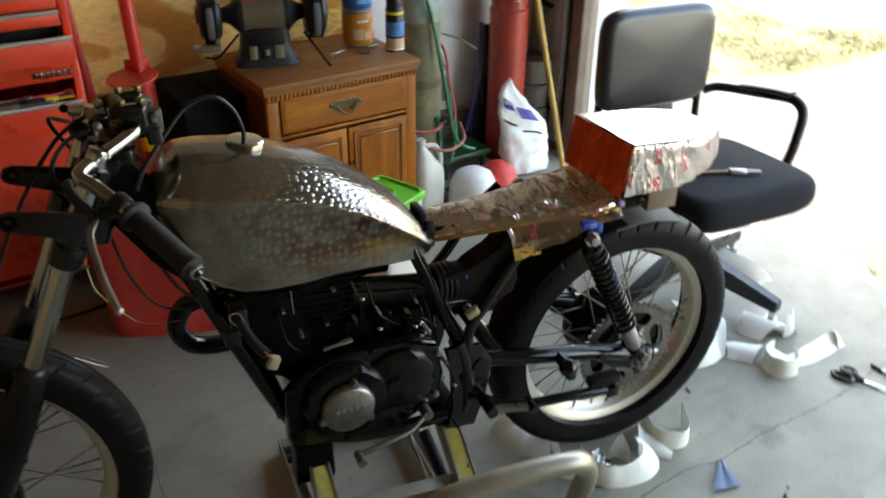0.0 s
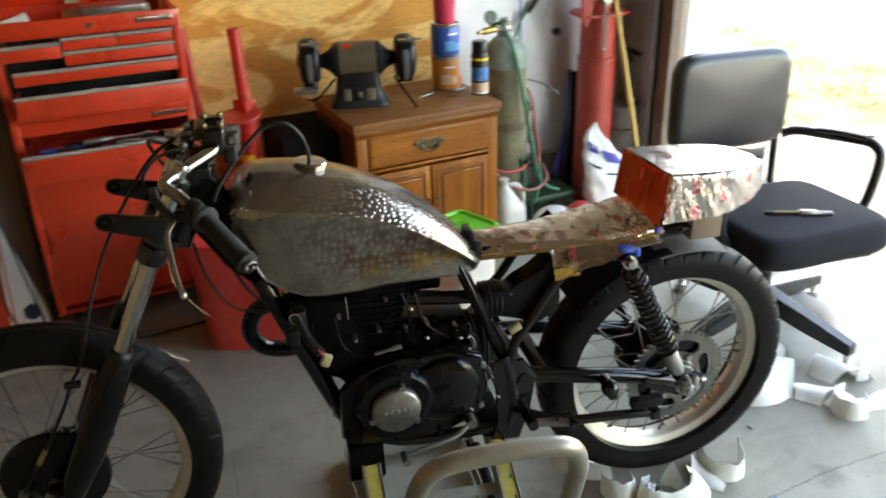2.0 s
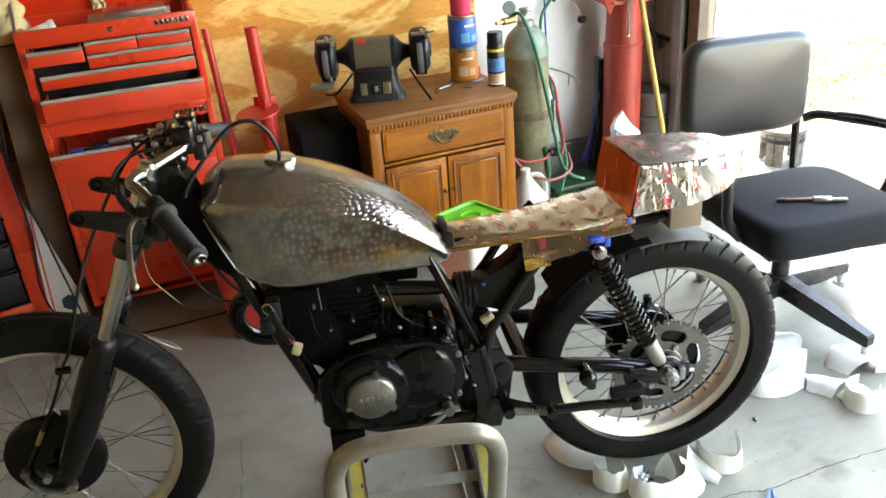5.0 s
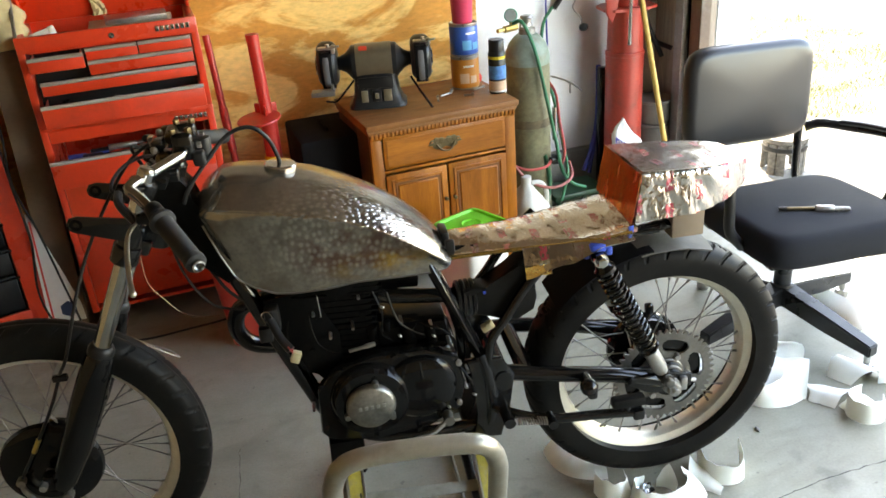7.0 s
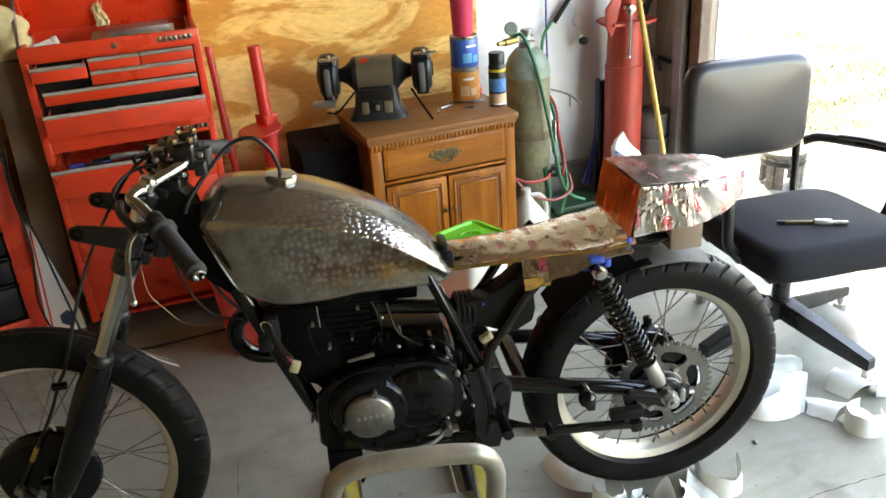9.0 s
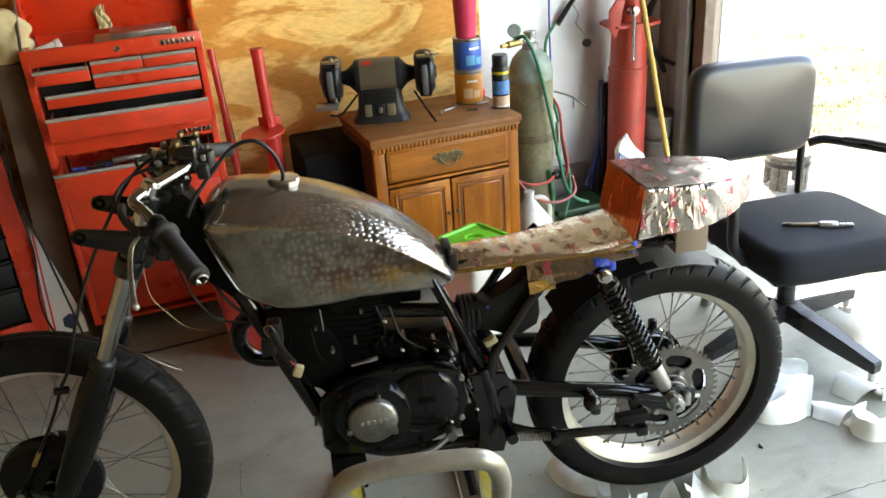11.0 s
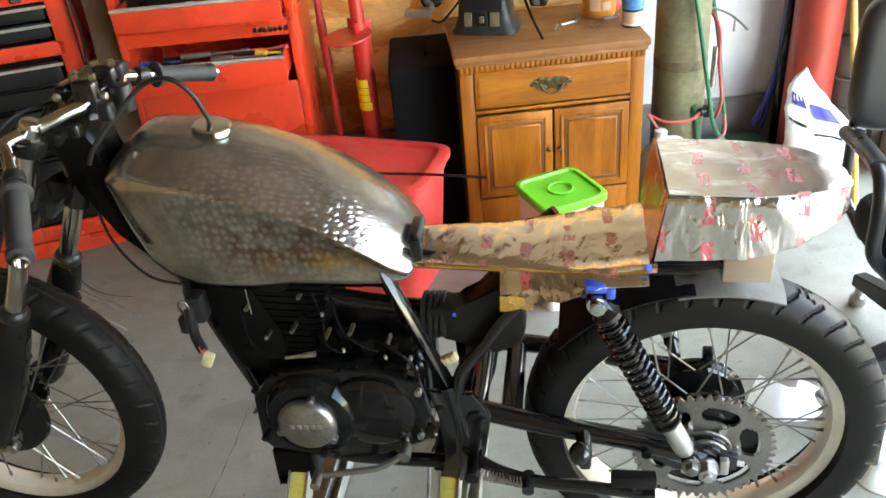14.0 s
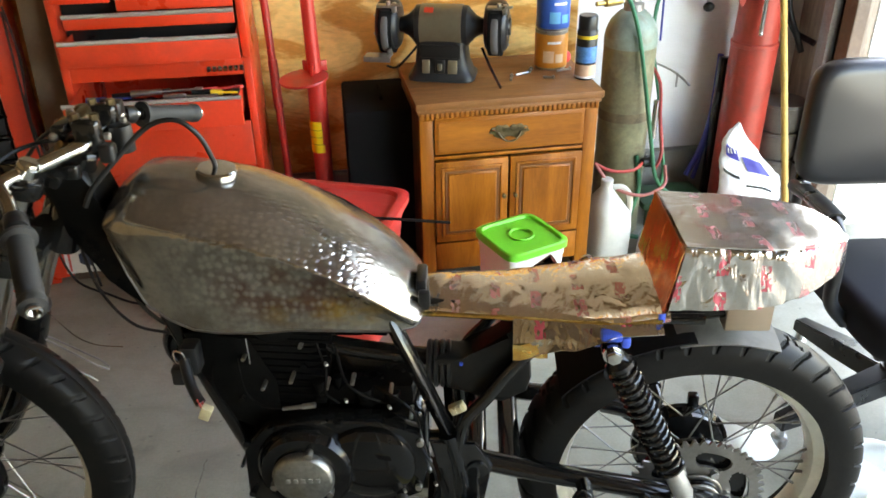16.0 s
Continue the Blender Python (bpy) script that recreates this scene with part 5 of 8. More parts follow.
for k in range(4):
    lathe(b, [(0.036, 0.0), (0.042, 0.003), (0.042, 0.008), (0.036, 0.011)], 28, pose(0.212 + 0.011 * k, -0.06, 0.63, 0, 90, 0), True)
part("intake_boot", b, BLACK_PLASTIC, airbox, "ribbed black intake boot")
part("clip", box(B(), (0.272, -0.097, 0.655), (0.006, 0.004, 0.006), 0.001), BLUE_TAPE, airbox, "tiny bright blue clip")
b = B()
CON = pose(0.266, -0.142, 0.598, 0, -28, 0)
box(b, (0, 0, 0), (0.028, 0.013, 0.018), 0.003, CON)
for k in range(2):
    box(b, (-0.004 + 0.01 * k, -0.008, 0.001), (0.005, 0.004, 0.012), 0, CON)
part("connector", b, AGED_PLUG, bike, "yellowed plug on the wiring")
# exhaust header loop
b = B()
tube(b, curve_points([(-0.13, 0.0, 0.655), (-0.20, 0.02, 0.655), (-0.262, 0.05, 0.625), (-0.285, 0.07, 0.565), (-0.262, 0.085, 0.51), (-0.21, 0.095, 0.487), (-0.15, 0.1, 0.49)], 8), 0.0195, 18)
part("exhaust_header", b, BLACK_PAINT, bike, "short black exhaust header curling below the tank")
b = B()
box(b, (-0.183, -0.1, 0.67), (0.03, 0.035, 0.055), 0.006, pose(0, 0, 0))
box(b, (-0.2, -0.118, 0.645), (0.028, 0.02, 0.034), 0.004)
part("coil", b, BLACK_PLASTIC, bike, "small black ignition coil")
b = B()
tube(b, curve_points([(-0.20, -0.13, 0.70), (-0.186, -0.136, 0.705), (-0.18, -0.136, 0.69), (-0.192, -0.136, 0.682), (-0.2, -0.132, 0.69)], 5, True), 0.0018, 6, True)
part("key_ring", b, CHROME, bike, "steel ring hanging under the tank")
b = B()
tube(b, curve_points([(-0.185, -0.13, 0.685), (-0.175, -0.15, 0.665), (-0.165, -0.165, 0.65), (-0.15, -0.18, 0.635)], 5), 0.009, 10)
part("wiring_sleeve", b, BLACK_PLASTIC, bike)
b = B()
box(b, (0, 0, 0), (0.018, 0.015, 0.024), 0.002, pose(-0.142, -0.187, 0.622, 0, 25, 0))
part("connector", b, AGED_PLUG, bike, "cream wiring plug hanging by the engine")
b = B()
for dy in (-0.004, 0.004):
    tube(b, curve_points([(-0.155, -0.178 + dy, 0.645), (-0.148, -0.184 + dy, 0.636), (-0.144, -0.187 + dy, 0.63)], 4), 0.0018, 6)
part("wire", b, HOSE_RED, bike)
b = B()
plate(b, [(-0.19, 0.64), (-0.2, 0.7), (-0.1, 0.71), (-0.05, 0.6), (-0.05, 0.36), (-0.062, 0.36), (-0.082, 0.41), (-0.078, 0.425), (-0.108, 0.445), (-0.084, 0.468), (-0.108, 0.5), (-0.14, 0.515)], 0.006, pose(0, -0.075, 0, 90, 0, 0), 0.001)
part("engine_mount", b, BLACK_FIN, bike, "black front engine mount plate")
b = B()
tube(b, [(-0.085, -0.105, 0.71), (-0.083, -0.108, 0.66)], 0.0008, 6)
part("wire", b, STEEL, bike)

# ---- mock-up seat ----
rows = []
for i in range(61):
    s = i / 60
    x = 0.207 + 0.39 * s
    w = 0.05 + 0.064 * min(1, s * 1.3)
    mid = -0.004 - 0.026 * min(1, s * 1.2)
    zt = 0.759 + 0.004 * s - 0.004 * math.sin(math.pi * s) + 0.027 * s ** 2
    zb = 0.727 + 0.047 * s + 0.003 * math.sin(s * 9)
    drop = max(0.0, zt - zb - 0.016)
    prof = [(-w, zb), (-w - 0.003, zb + 0.007), (-w + 0.002, zb + 0.014)] + [(-w + 0.01 + (2 * w - 0.02) * k / 9, zt + 0.004 * math.sin(math.pi * k / 9) - drop * (1 - k / 9) ** 1.8) for k in range(10)] + [(w - 0.002, zt - 0.004), (w + 0.004, (zb + zt) / 2), (w, zb)]
    ring = []
    for y, z in prof:
        nz = noise.noise(Vector((x * 30, y * 30, z * 30))) * 0.0022 + (abs(noise.noise(Vector((x * 26, y * 12, 2)))) - 0.2) * 0.005 * (1 if z > zb + 0.012 and abs(y) < w else 0)
        ring.append(Vector((x, y * (1 if y < 0 else 0.78) + mid, z + nz)))
    rows.append(ring)
seat = part("seat", loft(B(), rows), FOIL_GOLD, bike, "flat seat mock-up wrapped in printed copper film", 60)
b = B()
tube(b, curve_points([(0.209, -0.06, 0.732), (0.33, -0.092, 0.747), (0.47, -0.135, 0.765), (0.585, -0.146, 0.779)], 6), 0.0055, 8, flat=0.8)
part("edge_tape", b, FOIL_BRIGHT, seat, "bright gold tape along the seat edge")
g = []
for i in range(25):
    s = i / 24
    x = 0.356 + 0.228 * s
    col = []
    for j in range(7):
        u = j / 6
        top = 0.757 + 0.02 * s
        low = 0.697 + 0.075 * min(1, s * 1.25) ** 1.2 - 0.004 * math.sin(s * 17)
        col.append(Vector((x, -0.112 - 0.034 * min(1, s * 1.6) - 0.024 * u - 0.005 * noise.noise(Vector((s * 9, u * 3, 1))), top + (min(low, top - 0.008) - top) * u)))
    g.append(col)
part("wrap_flap", sheet(B(), g, 0.0016), FOIL_SILVER, seat, "loose flap of silver wrap hanging below the seat", 60)
g = [[Vector((0.3555 + 0.055 * i / 5, -0.14 - 0.006 * i / 5 + 0.008 * j / 3 - 0.003 * math.sin(j * 2 + i * 1.7), 0.6965 + 0.01 * i / 5 + 0.024 * j / 3)) for j in range(4)] for i in range(6)]
part("tape_patch", sheet(B(), g, 0.0012), FOIL_BRIGHT, seat, "shiny gold tape corner", 60)

# tail hump


def crumple(p, f, a):
    """Sharp folds in three directions, as stiff film makes them."""
    return a * (abs(noise.noise(p * f)) + 0.5 * abs(noise.noise(p * f * 2.3 + Vector((7, 3, 1)))) - 0.3)


HUMP_Y = -0.03


def hump_half(s):
    """Half width of the hump from its square front to its rounded tail."""
    return 0.1145 * (1 - max(0.0, (s - 0.3) / 0.7) ** 2.3) ** 0.5 if s < 1 else 0.004


def hump_top(s):
    return 0.897 - 0.014 * s - 0.012 * max(0.0, (s - 0.8) / 0.2) ** 2


def hump_low(s):
    return 0.786 + 0.006 * s + 0.045 * max(0.0, (s - 0.4) / 0.6) ** 1.7


stops = [i / 34 * 0.93 for i in range(35)] + [0.945, 0.96, 0.973, 0.984, 0.992, 0.997, 1.0]
rows = []
for s in stops:
    w, zt, zb = hump_half(s), hump_top(s), hump_low(s)
    x = 0.59 + 0.296 * s
    h = zt - zb
    near = [(0.0, zb), (0.5 * w, zb), (0.98 * w, zb + 0.003)] + [((1.03 - 0.075 * k / 9) * w, zb + 0.006 + (h - 0.014) * k / 9) for k in range(10)] + [(0.945 * w, zt - 0.003), (0.925 * w, zt)]
    ring = []
    for sgn in (-1, 1):
        for y, z in (near if sgn < 0 else near[::-1]):
            lean = 0.017 * (z - zb) / max(h, 0.01) * (1 - s) ** 2
            p = Vector((x + lean, sgn * y, z + 0.006 * sgn * -1 * y / 0.1145))
            side = min(1, 0.1 + s * 9) * (1 if z < zt - 0.004 else 0.12)
            fold = crumple(Vector((p.x * 1.3 + p.z * 0.9, p.y * 1.3, p.z * 0.5)), 15, 0.007) * side
            ring.append(p + Vector((0, HUMP_Y + sgn * fold, 0)))
    rows.append(ring)
tail = part("tail_hump", loft(B(), rows), FOIL_SILVER, bike, "boxy tail hump wrapped in crinkled silver film", 60)
g = []
for i in range(31):
    s = 0.004 + 0.985 * i / 30
    w = hump_half(s) * 0.93
    row = []
    for j in range(13):
        f = j / 6 - 1
        p = Vector((0.607 + 0.296 * s - 0.017 * (1 - (1 - s) ** 2), HUMP_Y + w * f, hump_top(s) + 0.0025 - 0.006 * w * f / 0.1145))
        row.append(p + Vector((0, 0, 0.0035 * noise.noise(Vector((p.x * 17, p.y * 17, 2))) * (1 - abs(f) ** 3))))
    g.append(row)
part("top_film", sheet(B(), g, 0.0014), FOIL_TOP, tail, "smooth bright silver film over the flat top", 60)
g = []
for i in range(8):
    u = i / 7
    g.append([Vector((0.586 + 0.018 * u + 0.0015 * noise.noise(Vector((i * 0.6, j * 0.5, 7))), HUMP_Y - 0.111 + 0.222 * j / 9, 0.788 + 0.109 * u + 0.006 * (0.5 - j / 9))) for j in range(10)])
part("front_face", sheet(B(), g, 0.002), FOIL_RED, tail, "shiny red and orange printed front face")
g = [[Vector((0.578 + 0.002 * i, -0.1475 - 0.001 * math.sin(i), 0.776 + 0.008 * j)) for j in range(3)] for i in range(6)]
part("tape_patch", sheet(B(), g, 0.0015), BLUE_TAPE, tail, "blue tape end")

# card fender below the tail
rows = []
for i in range(15):
    s = i / 14
    a = radians(101 - 30 * s)
    col = []
    for j in range(9):
        y = 0.066 - 0.138 * j / 8 + 0.004 * s
        r = 0.3395 - 0.012 * max(0.0, -y / 0.08) ** 2.2 - 0.006 * max(0.0, y / 0.07) ** 2 + 0.0015 * noise.noise(Vector((i * 0.3, j * 0.4, 4)))
        col.append(Vector((0.705 + r * math.cos(a), y, 0.348 + r * math.sin(a))))
    rows.append(col)
part("fender", sheet(B(), rows, 0.003), GREY_CARD, bike, "grey card fender template over the rear tyre")
b = B()
box(b, (0.743, -0.005, 0.745), (0.075, 0.15, 0.064), 0.003, None)
part("card_block", b, CARDBOARD, bike, "cardboard spacer under the tail hump")
b = B()
tube(b, curve_points([(0.42, -0.06, 0.735), (0.5, -0.06, 0.728), (0.62, -0.06, 0.735), (0.78, -0.05, 0.745)], 5), 0.02, 10, flat=0.5)
tube(b, curve_points([(0.42, 0.06, 0.735), (0.5, 0.06, 0.728), (0.62, 0.06, 0.735), (0.78, 0.05, 0.745)], 5), 0.02, 10, flat=0.5)
part("seat_bracket", b, BLACK_PAINT, bike)
rows = []
for i in range(16):
    a = radians(140 - 44 * i / 15)
    rows.append([Vector((0.705 + (0.336 + 0.001 * math.cos(y * 20)) * math.cos(a), y, 0.348 + (0.336 + 0.001 * math.cos(y * 20)) * math.sin(a))) for y in [-0.072 + 0.144 * j / 6 for j in range(7)]])
part("inner_fender", sheet(B(), rows, 0.003), BLACK_CLOTH, bike, "black inner fender over the rear tyre")


STICK_LOW, STICK_TOP = Vector((1.405, 1.36, 0.004)), Vector((1.322, 1.728, 1.06))
BAR_LOW, BAR_TOP = Vector((-0.345, 1.43, 0.004)), Vector((-0.405, 1.57, 0.96))


# ---- lift under the bike ----
lift = thing("motorcycle_lift", pose(0.07, -0.2, 0), "silver steel motorcycle lift with a bent tube handle", "bike lift")
LO = Vector((-0.07, 0.2, 0))


def at(*p):
    return Vector(p) + LO


HL, HR = -0.082, 0.158
leg = lambda x, z: at(x, -0.75 + 0.3 * (0.8 - z), z)
pts = [leg(HL, 0.03), leg(HL, 0.4), leg(HL, 0.69), leg(HL + 0.004, 0.752), leg(HL + 0.022, 0.79), leg(HL + 0.06, 0.803), leg(0.04, 0.803), leg(HR - 0.06, 0.797), leg(HR - 0.022, 0.784), leg(HR - 0.004, 0.748), leg(HR, 0.68), leg(HR, 0.4), leg(HR, 0.03)]
part("handle", tube(B(), curve_points(pts, 6), 0.0145, 18), LIFT_TUBE, lift, "silver painted bent tube handle")
b = B()
box(b, (0, 0, 0), (0.285, 0.005, 0.026), 0.001, Matrix.Translation(at(0.085, -0.178, 0.205)) @ pose(0, 0, 0, -57, 0, -4))
part("crossbar", b, LIFT_GREY, lift, "flat grey bar joining the lifting arms")
for x in (-0.062, 0.236):
    M2 = Matrix.Translation(at(x, -0.27, 0.155)) @ pose(0, 0, 0, 33, 0, 0)
    b = B()
    for dx in (-0.019, 0.019):
        box(b, (dx, 0, 0.004), (0.0035, 0.46, 0.042), 0.001, M2)
    box(b, (0, 0, 0.02), (0.036, 0.46, 0.004), 0.001, M2)
    arm = part("arm", b, LIFT_GREY, lift, "worn grey channel lifting arm")
    for dx in (-0.019, 0.019):
        part("lip", box(B(), (dx, 0, 0.0265), (0.004, 0.46, 0.0025), 0.0008, M2), ALUMINIUM, arm, "bright rubbed edge of the channel")
    b = B()
    box(b, (0, 0.03, 0.0235), (0.03, 0.34, 0.002), 0.0, M2)
    st = part("sticker", b, WORN_YELLOW, arm, "worn yellow warning sticker")
    for k in range(5):
        part("print_bar", box(B(), (0.0085, -0.09 + k * 0.05, 0.025), (0.004, 0.01 + 0.006 * (k % 2), 0.0008), 0.0, M2), BLACK_PLASTIC, st, "dark worn print on the sticker")
    b = B()
    box(b, at(x, -0.03, 0.305), (0.06, 0.16, 0.035), 0.006)
    part("rubber_pad", b, RUBBER, arm, "black rubber support pad")
b = B()
plate(b, [(-0.11, 0.24), (-0.096, 0.25), (-0.08, 0.244), (-0.056, 0.248), (-0.036, 0.236), (-0.028, 0.25), (-0.03, 0.335), (-0.108, 0.335)], 0.05, Matrix.Translation(at(0, -0.095, 0)) @ pose(0, 0, 0, 90, 0, 0), 0.004)
part("support_block", b, BLACK_FIN, lift, "black rubber support block under the engine")
b = B()
for x in (-0.07, 0.25):
    for dx in (-0.014, 0.014):
        box(b, at(x + dx, -0.18, 0.03), (0.004, 0.86, 0.042), 0.001)
    box(b, at(x, -0.18, 0.014), (0.026, 0.86, 0.004), 0.001)
for y in (-0.58, 0.235):
    box(b, at(0.08, y, 0.03), (0.318, 0.035, 0.03), 0.003)
part("base_frame", b, LIFT_GREY, lift, "grey channel base frame")
for dx, w in ((0.0, 0.006), (0.035, 0.02)):
    b = B()
    p, q = at(0.175 + dx, -0.02, 0.2), at(0.195 + dx, -0.245, 0.07)
    tube(b, [p, q], w * 0.7, 10)
    part("strut", b, LIFT_GREY if w < 0.01 else BLACK_PLASTIC, lift, "slanted lift strut")
b = B()
box(b, at(0.08, 0.0, 0.283), (0.34, 0.05, 0.02), 0.003)
part("top_bar", b, LIFT_GREY, lift)
b = B()
box(b, (0, 0, -0.034), (0.105, 0.022, 0.06), 0.004, Matrix.Translation(at(0.155, -0.47, 0.312)))
pedal = part("pedal", b, surface("dark_red_pedal", (0.13, 0.02, 0.015), 0.5, vary=0.3), lift, "dark red foot pedal with a yellow edge")
part("pedal_edge", box(B(), at(0.155, -0.47, 0.312), (0.105, 0.024, 0.008), 0.002), WORN_YELLOW, pedal, "yellow painted edge")
b = B()
tube(b, [at(0.155, -0.465, 0.27), at(0.155, -0.56, 0.05)], 0.011, 10)
part("pedal_arm", b, LIFT_GREY, pedal)
for x in (-0.07, 0.25):
    for y in (-0.56, 0.2):
        b = B()
        cyl(b, at(x - 0.01, y, 0.014), at(x + 0.01, y, 0.014), 0.014, n=16)
        part("roller", b, BLACK_PLASTIC, lift)

# ---- wooden cabinet ----
CAB = pose(0.122, 1.135, 0, 0, 0, 12)
cab = thing("cabinet", CAB, "honey-stained wooden nightstand with dentil moulding, drawer and two doors", "cabinet")
CW, CD, CH = 0.592, 0.43, 0.672
b = B()
box(b, (CW / 2, CD / 2, CH - 0.0125), (CW, CD, 0.024), 0.005)
box(b, (CW / 2, CD / 2 + 0.003, CH - 0.032), (CW - 0.008, CD - 0.008, 0.018), 0.0075)
part("top", b, CABINET_TOP, cab, "dusty scuffed wooden top")
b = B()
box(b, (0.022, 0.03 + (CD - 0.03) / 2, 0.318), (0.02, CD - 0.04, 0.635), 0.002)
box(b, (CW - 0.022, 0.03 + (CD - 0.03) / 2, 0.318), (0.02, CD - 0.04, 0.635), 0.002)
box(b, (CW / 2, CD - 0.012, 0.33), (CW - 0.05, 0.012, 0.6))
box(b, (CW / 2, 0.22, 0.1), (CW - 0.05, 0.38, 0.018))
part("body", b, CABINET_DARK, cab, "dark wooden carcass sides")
b = B()
for x in (0.034, CW - 0.034):
    box(b, (x, 0.026, 0.31), (0.044, 0.022, 0.62), 0.004)
for z, h in ((0.485, 0.012), (0.13, 0.1), (0.632, 0.012)):
    box(b, (CW / 2, 0.0265, z), (CW - 0.11, 0.021, h), 0.003)
part("face_frame", b, CABINET_UP, cab, "honey-stained face frame")
b = B()
box(b, (CW / 2, 0.024, 0.625), (CW - 0.024, 0.02, 0.03), 0.002)
part("frieze", b, CABINET_WOOD, cab)
for k in range(37):
    if k == 0:
        b = B()
        box(b, (0, 0, 0), (0.0095, 0.008, 0.02), 0.001)
        me = mesh_of("dentil", b, CABINET_WOOD, 38)
    ob = new("dentil", me)
    ob.parent = cab
    ob.matrix_local = pose(0.02 + k * (CW - 0.04) / 36, 0.012, 0.627)


def panel(parent, cx, cz, w, h, name, mat_frame, mat_panel, drawer=False):
    bb = B()
    box(bb, (cx, 0.016, cz), (w, 0.018, h), 0.005)
    d = part(name, bb, mat_frame, parent, "honey-stained raised-panel front" if not drawer else "honey-stained drawer front with a carved edge")
    mgn = 0.012 if drawer else 0.032
    # on doors this flat darker strip paints the shade round the raised panel
    bb = B()
    box(bb, (cx, 0.0062, cz), (w - 2 * mgn, 0.004, h - 2 * mgn), 0.0)
    if not drawer:
        part("groove_shade", bb, GROOVE_SHADE, d)
        bb = B()
        box(bb, (cx, 0.006, cz), (w - 2 * mgn - 0.012, 0.012, h - 2 * mgn - 0.012), 0.0055, None, 1)
        part("raised_panel", bb, mat_panel, d)
        bb = B()
        for sx in (-1, 1):
            box(bb, (cx + sx * (w / 2 - mgn * 0.72), 0.0055, cz), (mgn * 0.3, 0.007, h - 1.2 * mgn), 0.002)
        for sz in (-1, 1):
            box(bb, (cx, 0.0055, cz + sz * (h / 2 - mgn * 0.72)), (w - 1.2 * mgn, 0.0066, mgn * 0.3), 0.002)
        part("moulding", bb, mat_frame, d, "moulded edge")
    else:
        part("raised_panel", bb, mat_panel, d)
    return d


dr = panel(cab, CW / 2, 0.558, 0.478, 0.118, "drawer", CABINET_WOOD, CABINET_WOOD, True)
b = B()
HX, HZ = CW / 2 - 0.005, 0.562
for sx in (-1, 1):
    for k, (x, z, rr) in enumerate(((0.014, 0.01, 0.013), (0.034, 0.012, 0.0115), (0.051, 0.007, 0.009), (0.024, -0.01, 0.01))):
        lathe(b, [(rr * 0.5, -0.002), (rr, -0.001), (rr, 0.002), (rr * 0.5, 0.003)], 14, pose(HX + sx * x, 0.003, HZ + z, 90, 0, 0), closed=True)
tube(b, curve_points([(HX - 0.036, -0.002, HZ), (HX - 0.022, -0.012, HZ - 0.018), (HX, -0.014, HZ - 0.026), (HX + 0.022, -0.012, HZ - 0.018), (HX + 0.036, -0.002, HZ)], 5), 0.003, 8)
plate(b, [(HX + (0.058 + 0.008 * math.cos(8 * a)) * math.cos(a), HZ + (0.019 + 0.005 * math.cos(6 * a)) * math.sin(a)) for a in [2 * math.pi * k / 48 for k in range(48)]], 0.003, pose(0, 0.0022, 0, 90, 0, 0))
part("handle", b, BRASS_OLD, dr, "ornate tarnished brass drawer pull")
for sx in (-1, 1):
    d = panel(cab, CW / 2 + sx * 0.121, 0.332, 0.236, 0.284, "door", CABINET_UP, CABINET_UP)
    b = B()
    lathe(b, [(0.0, 0.016), (0.007, 0.014), (0.008, 0.009), (0.004, 0.006), (0.005, -0.002)], 14, pose(CW / 2 + sx * 0.018, 0.004, 0.345, 90, 0, 0))
    part("knob", b, BRASS_OLD, d, "small tarnished knob")

# ---- on the cabinet ----
GR = CAB @ pose(0.132, 0.262, CH, 0, 0, -19)
gr = thing("bench_grinder", GR, "black bench grinder with two wheel guards and a tool rest", "bench grinder")


def squarish(wx, wy, z, e=0.4, n=36):
    return [Vector((wx * math.copysign(abs(math.cos(a)) ** e, math.cos(a)), wy * math.copysign(abs(math.sin(a)) ** e, math.sin(a)), z)) for a in [2 * math.pi * k / n for k in range(n)]]


base = part("pedestal", loft(B(), [squarish(0.108, 0.078, 0.0), squarish(0.108, 0.078, 0.01), squarish(0.098, 0.07, 0.02), squarish(0.086, 0.062, 0.05), squarish(0.08, 0.058, 0.1), squarish(0.078, 0.054, 0.14)]), GRINDER_GREY, gr, "flared cast black base", 50)
part("front_panel", box(B(), (0, 0, 0.0), (0.13, 0.006, 0.04), 0.002, pose(0, -0.0595, 0.094, -5, 0, 0)), BLACK_PLASTIC, base)
for x, w, mt in ((-0.045, 0.024, GRINDER_PLATE), (0.0, 0.032, BLACK_PLASTIC), (0.04, 0.03, GRINDER_PLATE)):
    part("switch_plate", box(B(), (0, 0, 0), (w, 0.006, 0.042), 0.002, pose(x, -0.066, 0.047, -10, 0, 0)), mt, base, "pale plate beside the switch" if mt is GRINDER_PLATE else "")
part("switch", box(B(), (0, 0, 0), (0.014, 0.012, 0.02), 0.003, pose(0.0, -0.071, 0.048, -10, 0, 0)), GRINDER_PLATE, base)
b = B()
lathe(b, [(0.0, -0.15), (0.022, -0.15), (0.026, -0.125), (0.034, -0.108), (0.052, -0.09), (0.0625, -0.082), (0.0635, -0.074), (0.0635, 0.074), (0.0625, 0.082), (0.052, 0.09), (0.034, 0.108), (0.026, 0.125), (0.022, 0.15), (0.0, 0.15)], 36, pose(0, 0, 0.162, 0, 90, 0))
motor = part("motor", b, GRINDER_GREY, gr, "black motor housing with tapered necks")
b = B()
lathe(b, [(0.0645, -0.066), (0.0665, -0.066), (0.0665, 0.066), (0.0645, 0.066)], 44, pose(0, 0, 0.162, 0, 90, 0), closed=True)
band = part("name_plate", b, GRINDER_PLATE, motor, "dull metal band with a red mark")
